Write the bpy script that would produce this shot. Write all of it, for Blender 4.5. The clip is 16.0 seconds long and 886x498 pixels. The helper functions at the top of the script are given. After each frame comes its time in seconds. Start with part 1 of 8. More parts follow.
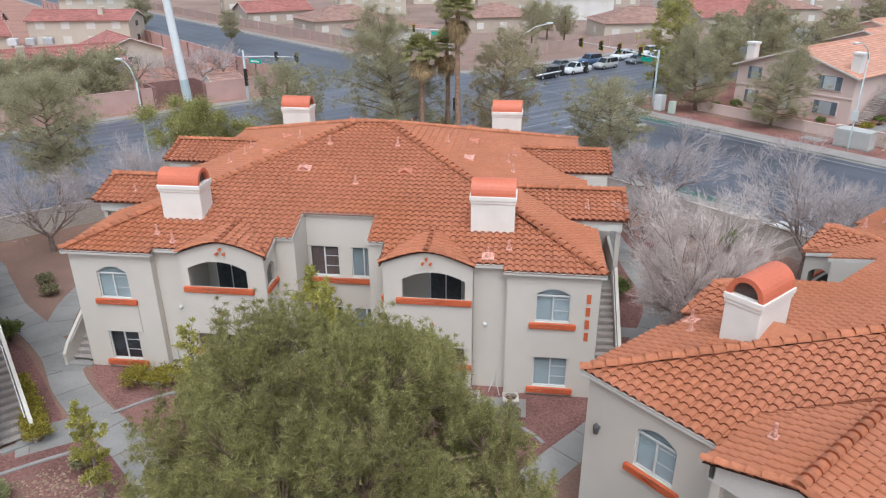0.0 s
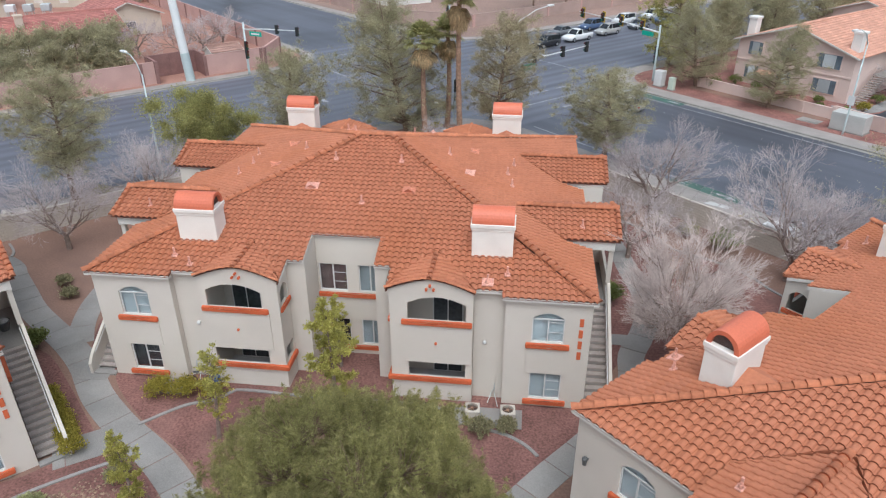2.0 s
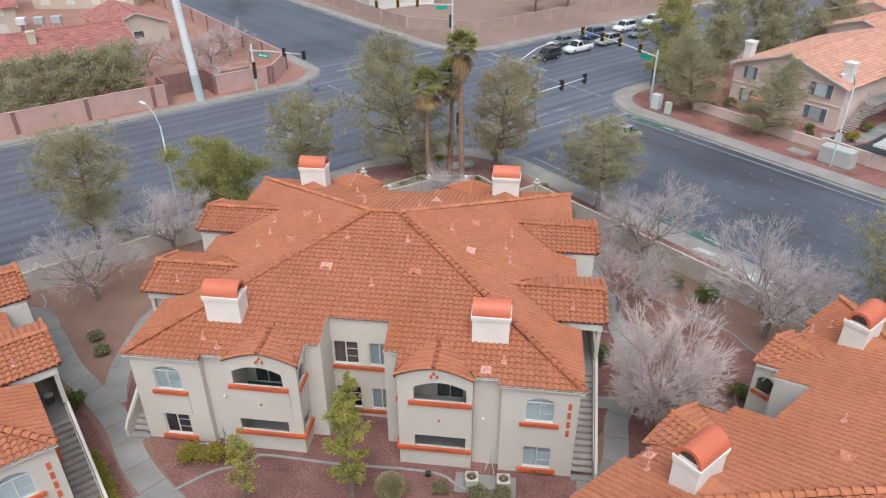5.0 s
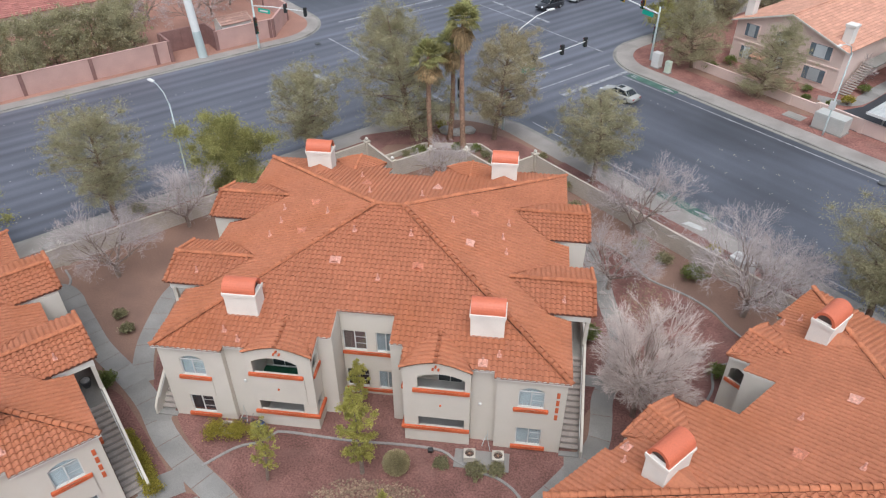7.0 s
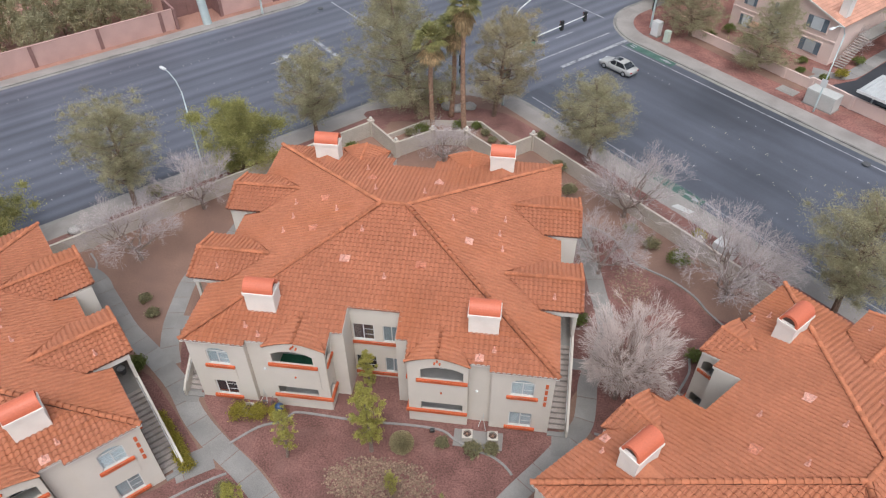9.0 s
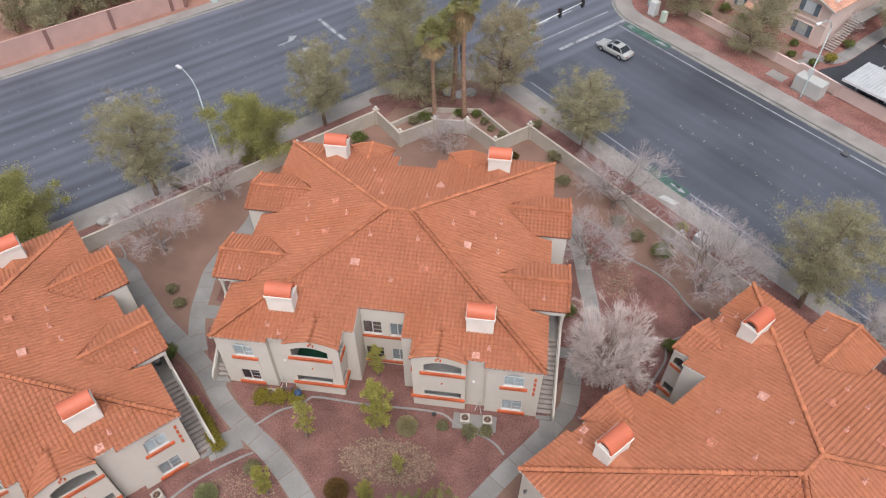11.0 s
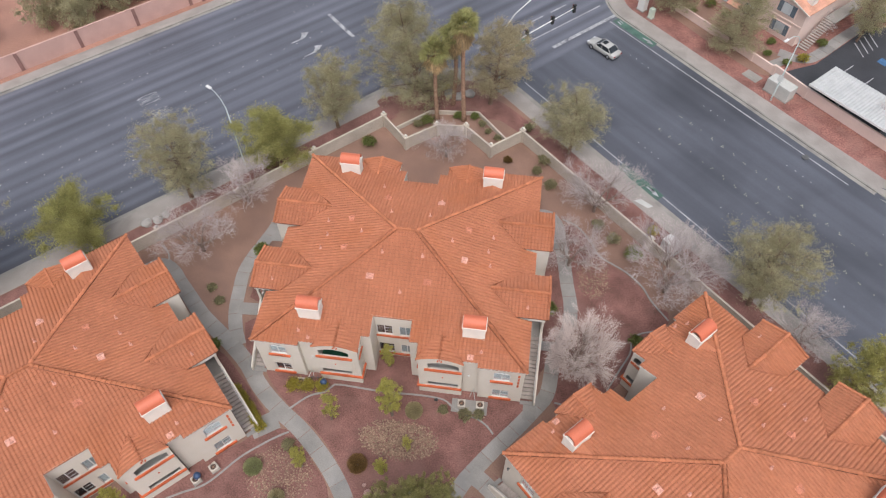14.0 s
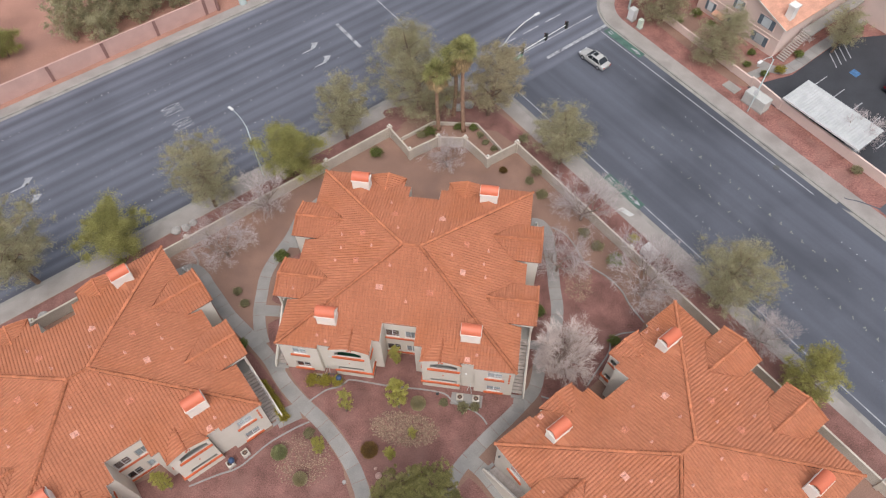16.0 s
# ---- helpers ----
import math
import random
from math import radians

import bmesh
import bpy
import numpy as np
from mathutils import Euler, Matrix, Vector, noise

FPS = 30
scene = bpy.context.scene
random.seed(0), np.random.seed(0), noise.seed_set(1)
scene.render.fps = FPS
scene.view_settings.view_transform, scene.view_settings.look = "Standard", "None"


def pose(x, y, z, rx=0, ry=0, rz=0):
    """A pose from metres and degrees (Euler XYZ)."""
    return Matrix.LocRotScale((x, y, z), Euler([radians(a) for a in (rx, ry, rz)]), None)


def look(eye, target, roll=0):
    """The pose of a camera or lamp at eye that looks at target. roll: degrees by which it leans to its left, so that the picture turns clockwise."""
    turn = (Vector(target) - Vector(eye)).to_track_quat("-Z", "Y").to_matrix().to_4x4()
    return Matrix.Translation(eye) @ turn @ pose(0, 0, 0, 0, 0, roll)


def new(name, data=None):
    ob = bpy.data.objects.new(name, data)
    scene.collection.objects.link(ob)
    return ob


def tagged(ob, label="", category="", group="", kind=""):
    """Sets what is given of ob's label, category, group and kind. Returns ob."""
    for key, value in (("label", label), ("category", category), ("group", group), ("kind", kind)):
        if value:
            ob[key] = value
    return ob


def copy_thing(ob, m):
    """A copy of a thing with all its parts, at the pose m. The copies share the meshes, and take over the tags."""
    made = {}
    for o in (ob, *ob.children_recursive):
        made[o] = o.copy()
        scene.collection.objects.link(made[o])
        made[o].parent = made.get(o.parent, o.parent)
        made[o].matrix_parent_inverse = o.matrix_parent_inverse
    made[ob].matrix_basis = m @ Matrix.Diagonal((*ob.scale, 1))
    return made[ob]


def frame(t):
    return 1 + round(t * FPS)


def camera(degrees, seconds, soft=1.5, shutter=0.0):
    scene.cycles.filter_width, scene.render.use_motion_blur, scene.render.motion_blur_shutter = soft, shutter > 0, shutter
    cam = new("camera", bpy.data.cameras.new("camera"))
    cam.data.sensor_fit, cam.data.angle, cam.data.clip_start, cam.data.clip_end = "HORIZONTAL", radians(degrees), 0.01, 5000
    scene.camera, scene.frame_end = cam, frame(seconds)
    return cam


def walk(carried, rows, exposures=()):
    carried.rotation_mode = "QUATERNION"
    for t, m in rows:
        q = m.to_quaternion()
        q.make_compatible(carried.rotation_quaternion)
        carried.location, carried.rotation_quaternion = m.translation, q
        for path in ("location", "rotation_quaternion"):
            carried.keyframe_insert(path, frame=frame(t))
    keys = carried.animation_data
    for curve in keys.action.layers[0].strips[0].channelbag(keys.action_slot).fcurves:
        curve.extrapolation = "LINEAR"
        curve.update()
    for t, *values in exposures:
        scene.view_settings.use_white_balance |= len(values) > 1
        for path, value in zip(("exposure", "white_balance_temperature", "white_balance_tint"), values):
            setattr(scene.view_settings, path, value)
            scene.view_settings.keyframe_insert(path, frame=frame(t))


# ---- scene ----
cam = camera(65.34, 16.0, 1.2)
PATH = [
    (0, (-3.340, -25.957, 18.211), (-3.5623, -24.1360, 17.4144), -0.19),
    (0.5, (-3.376, -25.985, 19.226), (-3.5957, -24.1821, 18.3898), -0.15),
    (1, (-3.408, -26.010, 20.197), (-3.6252, -24.2237, 19.3235), -0.12),
    (1.5, (-3.436, -26.030, 21.157), (-3.6507, -24.2615, 20.2477), -0.09),
    (2, (-3.460, -26.046, 22.137), (-3.6728, -24.2920, 21.1993), -0.06),
    (2.5, (-3.479, -26.059, 23.155), (-3.6928, -24.3057, 22.2162), -0.04),
    (3, (-3.495, -26.069, 24.221), (-3.7091, -24.3169, 23.2809), -0.02),
    (3.5, (-3.508, -26.077, 25.336), (-3.7212, -24.3307, 24.3842), -0.00),
    (4, (-3.516, -26.082, 26.491), (-3.7297, -24.3433, 25.5271), 0.01),
    (6.5, (-3.507, -26.096, 32.603), (-3.7126, -24.4670, 31.4616), 0.04),
    (7, (-3.496, -26.099, 33.882), (-3.6979, -24.5073, 32.6879), 0.03),
    (7.5, (-3.482, -26.103, 35.195), (-3.6810, -24.5424, 33.9600), 0.03),
    (8, (-3.464, -26.108, 36.554), (-3.6613, -24.5787, 35.2809), 0.02),
    (8.5, (-3.445, -26.116, 37.971), (-3.6389, -24.6170, 36.6609), 0.00),
    (9, (-3.422, -26.125, 39.453), (-3.6138, -24.6579, 38.1081), -0.01),
    (11.5, (-3.273, -26.223, 47.905), (-3.4521, -24.9109, 46.4057), -0.13),
    (12, (-3.237, -26.255, 49.786), (-3.4135, -24.9720, 48.2617), -0.17),
    (12.5, (-3.198, -26.293, 51.732), (-3.3726, -25.0404, 50.1829), -0.20),
    (13, (-3.158, -26.337, 53.757), (-3.3300, -25.1133, 52.1843), -0.24),
    (13.5, (-3.116, -26.386, 55.878), (-3.2861, -25.1890, 54.2851), -0.29),
    (14, (-3.073, -26.443, 58.113), (-3.2409, -25.2681, 56.5026), -0.33),
    (14.5, (-3.028, -26.506, 60.467), (-3.1940, -25.3553, 58.8399), -0.38),
    (15, (-2.981, -26.577, 62.915), (-3.1451, -25.4528, 61.2692), -0.43),
    (15.5, (-2.933, -26.656, 65.366), (-3.0953, -25.5543, 63.7042), -0.49),
    (16, (-2.884, -26.743, 67.615), (-3.0442, -25.6634, 65.9388), -0.55),
]
# the picture starts a little cooler and brighter, low over the damp air
TONE = ((0, 0.40, 5750, 5.5), (4, 0.37, 5900, 6), (8, 0.36, 6030, 8), (12, 0.37, 6250, 10.5), (16, 0.39, 6350, 10.5))
walk(cam, [(t, look(eye, target, roll)) for t, eye, target, roll in PATH], TONE)

# ---- light ----
world = bpy.data.worlds.new("overcast_sky")
scene.world = world
world.use_nodes = True
wn = world.node_tree
wn.nodes.clear()
sky = wn.nodes.new("ShaderNodeTexSky")
sky.sky_type = "NISHITA"
sky.sun_disc = False
sky.sun_elevation = radians(62)
sky.sun_rotation = radians(170)
sky.air_density, sky.dust_density, sky.ozone_density = 1.0, 4.0, 1.0
soft_sky = wn.nodes.new("ShaderNodeHueSaturation")
soft_sky.inputs["Saturation"].default_value = 0.35
backg = wn.nodes.new("ShaderNodeBackground")
backg.inputs["Strength"].default_value = 0.165
wout = wn.nodes.new("ShaderNodeOutputWorld")
wn.links.new(sky.outputs[0], soft_sky.inputs["Color"])
wn.links.new(soft_sky.outputs[0], backg.inputs["Color"])
wn.links.new(backg.outputs[0], wout.inputs["Surface"])
sun = new("sun", bpy.data.lights.new("sun", "SUN"))
sun.data.energy, sun.data.angle, sun.data.color = 0.8, radians(40), (1.0, 0.97, 0.93)
sun.matrix_world = look((5, -28, 55), (0, 0, 0))


# ---- materials ----
def mat(name, colour, rough=0.8, vary=0.12, scale=1.5, fine=30.0, bump=0.15, dist=0.01, metal=0.0, second=None, stain=0.0, spec=0.3, rand=0.0, island=0.0):
    """A surface with a large and a fine variation of its colour, stains of a second colour, and fine relief."""
    m = bpy.data.materials.new(name)
    m.use_nodes = True
    t = m.node_tree
    b = t.nodes["Principled BSDF"]
    b.inputs["Roughness"].default_value = rough
    b.inputs["Metallic"].default_value = metal
    b.inputs["Specular IOR Level"].default_value = spec
    co = t.nodes.new("ShaderNodeTexCoord")
    n1 = t.nodes.new("ShaderNodeTexNoise")
    n1.inputs["Scale"].default_value, n1.inputs["Detail"].default_value = scale, 6
    n2 = t.nodes.new("ShaderNodeTexNoise")
    n2.inputs["Scale"].default_value, n2.inputs["Detail"].default_value = fine, 3
    t.links.new(co.outputs["Object"], n1.inputs["Vector"])
    t.links.new(co.outputs["Object"], n2.inputs["Vector"])
    dark = [c * (1 - vary) for c in colour]
    light = [min(1, c * (1 + vary)) for c in colour]
    r1 = t.nodes.new("ShaderNodeValToRGB")
    r1.color_ramp.elements[0].position, r1.color_ramp.elements[1].position = 0.3, 0.7
    r1.color_ramp.elements[0].color, r1.color_ramp.elements[1].color = (*dark, 1), (*light, 1)
    t.links.new(n1.outputs["Fac"], r1.inputs["Fac"])
    mix = t.nodes.new("ShaderNodeMix")
    mix.data_type, mix.blend_type = "RGBA", "MULTIPLY"
    mix.inputs["Factor"].default_value = 1.0
    r2 = t.nodes.new("ShaderNodeMapRange")
    r2.inputs["From Min"].default_value, r2.inputs["From Max"].default_value = 0.3, 0.7
    r2.inputs["To Min"].default_value, r2.inputs["To Max"].default_value = 1 - vary * 1.2, 1 + vary * 1.2
    t.links.new(n2.outputs["Fac"], r2.inputs["Value"])
    t.links.new(r1.outputs["Color"], mix.inputs["A"])
    t.links.new(r2.outputs["Result"], mix.inputs["B"])
    out = mix.outputs["Result"]
    if second:
        n3 = t.nodes.new("ShaderNodeTexNoise")
        n3.inputs["Scale"].default_value, n3.inputs["Detail"].default_value, n3.inputs["Distortion"].default_value = scale * 0.6, 8, 0.6
        t.links.new(co.outputs["Object"], n3.inputs["Vector"])
        r3 = t.nodes.new("ShaderNodeMapRange")
        r3.inputs["From Min"].default_value, r3.inputs["From Max"].default_value = 0.5, 0.68
        r3.inputs["To Max"].default_value = stain
        t.links.new(n3.outputs["Fac"], r3.inputs["Value"])
        m2 = t.nodes.new("ShaderNodeMix")
        m2.data_type = "RGBA"
        t.links.new(r3.outputs["Result"], m2.inputs["Factor"])
        t.links.new(out, m2.inputs["A"])
        m2.inputs["B"].default_value = (*second, 1)
        out = m2.outputs["Result"]
    for amount, source in ((rand, "ShaderNodeObjectInfo"), (island, "ShaderNodeNewGeometry")):
        if amount:
            info = t.nodes.new(source)
            r4 = t.nodes.new("ShaderNodeMapRange")
            r4.inputs["To Min"].default_value, r4.inputs["To Max"].default_value = 1 - amount, 1 + amount
            t.links.new(info.outputs["Random" if rand == amount and source == "ShaderNodeObjectInfo" else "Random Per Island"], r4.inputs["Value"])
            m4 = t.nodes.new("ShaderNodeMix")
            m4.data_type, m4.blend_type = "RGBA", "MULTIPLY"
            m4.inputs["Factor"].default_value = 1.0
            t.links.new(out, m4.inputs["A"])
            t.links.new(r4.outputs["Result"], m4.inputs["B"])
            out = m4.outputs["Result"]
    t.links.new(out, b.inputs["Base Color"])
    if bump:
        bp = t.nodes.new("ShaderNodeBump")
        bp.inputs["Strength"].default_value, bp.inputs["Distance"].default_value = bump, dist
        t.links.new(n2.outputs["Fac"], bp.inputs["Height"])
        t.links.new(bp.outputs["Normal"], b.inputs["Normal"])
    return m


TILE = mat("terracotta_roof_tile", (0.41, 0.155, 0.083), 0.78, 0.08, 0.25, 7, 0.15, 0.01, second=(0.39, 0.133, 0.058), stain=0.6, island=0.05)
CAP_TILE = mat("terracotta_ridge_tile", (0.44, 0.16, 0.08), 0.75, 0.12, 0.8, 9, 0.2, island=0.15)
STUCCO = mat("cream_stucco", (0.60, 0.543, 0.473), 0.9, 0.04, 0.5, 60, 0.25, 0.006, second=(0.64, 0.58, 0.52), stain=0.4)
FASCIA = mat("white_painted_trim", (0.66, 0.62, 0.565), 0.6, 0.05, 1.0, 30, 0.05)
SILL = mat("orange_painted_stucco", (0.55, 0.125, 0.05), 0.7, 0.08, 1.5, 40, 0.2)
CAPMETAL = mat("orange_painted_metal", (0.56, 0.145, 0.075), 0.5, 0.06, 0.8, 12, 0.03, spec=0.5)
FRAME = mat("white_vinyl_frame", (0.64, 0.63, 0.61), 0.4, 0.03, 2, 20, 0.0)
BLIND = mat("pale_window_blind", (0.50, 0.53, 0.54), 0.7, 0.06, 1.2, 20, 0.1, rand=0.35)
RUSTBLIND = mat("dark_rust_window_blind", (0.16, 0.10, 0.09), 0.7, 0.1, 1.2, 20, 0.1)
# near-black that stands in for the shade inside rooms
DARK = mat("dark_room", (0.035, 0.035, 0.04), 0.9, 0.2, 2, 10, 0.0)
# dark fill for hollow openings; in the chimney caps it stands in for shade
OPENING_DARK = mat("dark_opening_sheet", (0.09, 0.06, 0.05), 0.7, 0.2, 2, 10, 0.0)
CONCRETE = mat("pale_concrete", (0.268, 0.25, 0.233), 0.85, 0.12, 0.5, 25, 0.2, 0.006, second=(0.20, 0.195, 0.19), stain=0.55, rand=0.08)
PAVE = mat("warm_grey_pavement", (0.30, 0.268, 0.245), 0.85, 0.12, 0.4, 25, 0.2, 0.006, second=(0.21, 0.187, 0.172), stain=0.6)
IRON = mat("dark_iron", (0.10, 0.10, 0.10), 0.6, 0.15, 3, 20, 0.1)
KERB = mat("kerb_concrete", (0.28, 0.26, 0.235), 0.85, 0.12, 0.5, 20, 0.2, second=(0.16, 0.148, 0.138), stain=0.7)
EDGING = mat("edging_concrete", (0.27, 0.255, 0.24), 0.85, 0.12, 1.5, 20, 0.2)
BLOCKWALL = mat("beige_block_wall", (0.50, 0.44, 0.37), 0.9, 0.07, 0.5, 20, 0.2, second=(0.40, 0.34, 0.29), stain=0.4)


def coursed(m):
    """Block courses with raked joints, for a wall that runs along x."""
    t = m.node_tree
    b = t.nodes["Principled BSDF"]
    co = t.nodes.new("ShaderNodeTexCoord")
    turn = t.nodes.new("ShaderNodeMapping")
    turn.inputs["Rotation"].default_value = (radians(-90), 0, 0)
    br = t.nodes.new("ShaderNodeTexBrick")
    for key, value in (("Scale", 1.0), ("Mortar Size", 0.010), ("Mortar Smooth", 0.2), ("Brick Width", 0.40), ("Row Height", 0.20)):
        br.inputs[key].default_value = value
    br.inputs["Color1"].default_value, br.inputs["Color2"].default_value, br.inputs["Mortar"].default_value = (1, 1, 1, 1), (0.94, 0.94, 0.94, 1), (0.72, 0.71, 0.70, 1)
    x = t.nodes.new("ShaderNodeMix")
    x.data_type, x.blend_type = "RGBA", "MULTIPLY"
    x.inputs["Factor"].default_value = 1.0
    t.links.new(co.outputs["Object"], turn.inputs["Vector"])
    t.links.new(turn.outputs["Vector"], br.inputs["Vector"])
    t.links.new(b.inputs["Base Color"].links[0].from_socket, x.inputs["A"])
    t.links.new(br.outputs["Color"], x.inputs["B"])
    t.links.new(x.outputs["Result"], b.inputs["Base Color"])
    return m


COURSED = coursed(mat("beige_coursed_block_wall", (0.51, 0.45, 0.38), 0.9, 0.07, 0.5, 20, 0.2, second=(0.40, 0.34, 0.29), stain=0.4))
PINKWALL = mat("pink_block_wall", (0.51, 0.325, 0.285), 0.9, 0.08, 0.5, 20, 0.2, second=(0.44, 0.28, 0.24), stain=0.4)
PINKSTUCCO = mat("pink_stucco", (0.66, 0.51, 0.45), 0.9, 0.05, 0.5, 40, 0.2)
PEACH_TILE = mat("peach_roof_tile", (0.54, 0.285, 0.20), 0.8, 0.10, 0.8, 6, 0.3, island=0.10)
RED_TILE = mat("faded_red_roof_tile", (0.36, 0.15, 0.125), 0.8, 0.14, 0.8, 6, 0.3, island=0.2)
BROWN_TILE = mat("brown_roof_tile", (0.33, 0.20, 0.16), 0.8, 0.14, 0.8, 6, 0.3, island=0.2)
GALV = mat("galvanised_steel", (0.52, 0.55, 0.54), 0.5, 0.08, 1, 15, 0.0, metal=0.5)
POLEPAINT = mat("pale_painted_steel", (0.70, 0.70, 0.68), 0.6, 0.06, 0.5, 10, 0.0)
POLEBASE = mat("grey_green_painted_steel", (0.46, 0.52, 0.51), 0.6, 0.06, 0.5, 10, 0.0)
BLACK = mat("black_painted_metal", (0.03, 0.03, 0.03), 0.5, 0.1, 1, 15, 0.0)
YELLOWP = mat("yellow_signal_housing", (0.55, 0.36, 0.04), 0.5, 0.1, 1, 15, 0.0)
SIGNGREEN = mat("green_sign_sheet", (0.02, 0.36, 0.25), 0.5, 0.05, 1, 15, 0.0)
WHITEPAINT = mat("white_road_paint", (0.36, 0.36, 0.37), 0.8, 0.2, 1.5, 12, 0.1, second=(0.16, 0.16, 0.17), stain=0.7)
WORNPAINT = mat("worn_white_road_paint", (0.34, 0.34, 0.35), 0.8, 0.25, 1.5, 12, 0.1, second=(0.11, 0.112, 0.13), stain=0.95)
GREENPAINT = mat("green_bike_lane_paint", (0.075, 0.135, 0.11), 0.85, 0.2, 0.8, 12, 0.1, second=(0.08, 0.11, 0.10), stain=0.6)
REDGRAVEL = mat("red_gravel", (0.195, 0.096, 0.081), 0.95, 0.30, 0.5, 9, 0.7, 0.03, second=(0.225, 0.125, 0.105), stain=0.5)
REDROCK = mat("brownish_red_gravel", (0.25, 0.115, 0.095), 0.95, 0.30, 0.5, 5, 0.7, 0.04, second=(0.27, 0.15, 0.125), stain=0.5)
DIRT = mat("brown_dirt", (0.24, 0.145, 0.11), 0.95, 0.16, 0.25, 10, 0.5, 0.03, second=(0.19, 0.118, 0.095), stain=0.6)
PINKDIRT = mat("pinkish_dirt", (0.34, 0.18, 0.135), 0.95, 0.18, 0.2, 6, 0.4, 0.03, second=(0.27, 0.15, 0.12), stain=0.6)
SUBURB = mat("dusty_ground", (0.27, 0.18, 0.145), 0.95, 0.2, 0.05, 4, 0.3, 0.03, second=(0.20, 0.15, 0.12), stain=0.6)
TANROCK = mat("tan_rock", (0.27, 0.185, 0.13), 0.9, 0.2, 3, 20, 0.3, island=0.35)
ROCKGREY = mat("grey_boulder", (0.33, 0.31, 0.29), 0.9, 0.2, 1, 10, 0.4)
PINKROCK = mat("pinkish_boulder", (0.42, 0.27, 0.23), 0.9, 0.2, 1, 10, 0.4)
WHITEST_SLAB = mat("pale_slab_concrete", (0.45, 0.44, 0.42), 0.85, 0.12, 0.8, 25, 0.2)
BARK = mat("brown_bark", (0.20, 0.135, 0.10), 0.95, 0.3, 3, 20, 0.6, 0.03)
PALMBARK = mat("palm_bark", (0.31, 0.19, 0.13), 0.95, 0.3, 4, 20, 0.6, 0.03)
TWIG = mat("pale_bare_twig", (0.58, 0.485, 0.44), 0.9, 0.15, 1, 10, 0.0)
TWIG_PINK = mat("pinkish_bare_twig", (0.46, 0.395, 0.38), 0.9, 0.2, 1, 10, 0.0)
BRANCH = mat("grey_branch_bark", (0.24, 0.18, 0.15), 0.9, 0.2, 2, 14, 0.3)


def leaf(name, colour, vary=0.3, second=None, thin_share=0.5):
    """Leaves that let part of the light through."""
    m = mat(name, colour, 0.75, 0.25, 0.6, 8, 0.0, second=second, stain=0.6, island=vary, spec=0.15)
    t = m.node_tree
    b = t.nodes["Principled BSDF"]
    thin = t.nodes.new("ShaderNodeBsdfTranslucent")
    t.links.new(b.inputs["Base Color"].links[0].from_socket, thin.inputs["Color"])
    mix = t.nodes.new("ShaderNodeMixShader")
    mix.inputs["Fac"].default_value = thin_share
    t.links.new(b.outputs[0], mix.inputs[1])
    t.links.new(thin.outputs[0], mix.inputs[2])
    t.links.new(mix.outputs[0], t.nodes["Material Output"].inputs["Surface"])
    return m


PINE = leaf("pine_needles", (0.305, 0.283, 0.113), 0.30, (0.385, 0.345, 0.165), 0.38)
PINE_BROWN = leaf("brownish_pine_needles", (0.48, 0.415, 0.27), 0.2, (0.50, 0.44, 0.28))
PINE_GREY = leaf("grey_pine_needles", (0.44, 0.405, 0.255), 0.2, (0.47, 0.41, 0.265))
LIME = leaf("yellow_green_leaves", (0.48, 0.45, 0.135), 0.25, (0.52, 0.46, 0.13))
OLIVE = leaf("olive_leaves", (0.43, 0.40, 0.145), 0.3, (0.46, 0.42, 0.16))
OLIVE_DARK = leaf("dull_olive_leaves", (0.37, 0.35, 0.135), 0.3, (0.42, 0.38, 0.15), 0.4)
SHRUB = leaf("green_shrub_leaves", (0.21, 0.24, 0.08), 0.3, (0.27, 0.26, 0.085))
GREYSHRUB = leaf("grey_green_shrub_leaves", (0.34, 0.31, 0.18), 0.3)
BROWNSHRUB = leaf("brown_dry_shrub_leaves", (0.18, 0.11, 0.04), 0.3)
YELLOWSHRUB = leaf("yellow_variegated_leaves", (0.40, 0.34, 0.07), 0.4, (0.25, 0.24, 0.06))
CLIPGREEN = leaf("clipped_green_leaves", (0.42, 0.43, 0.23), 0.2)
CLIPOLIVE = leaf("clipped_olive_leaves", (0.50, 0.44, 0.27), 0.2)
CLIPBROWN = leaf("clipped_brown_leaves", (0.30, 0.19, 0.08), 0.2)
PALMLEAF = leaf("palm_fronds", (0.32, 0.31, 0.13), 0.3, (0.40, 0.33, 0.16))
PALMDEAD = leaf("dry_palm_fronds", (0.48, 0.35, 0.20), 0.3)

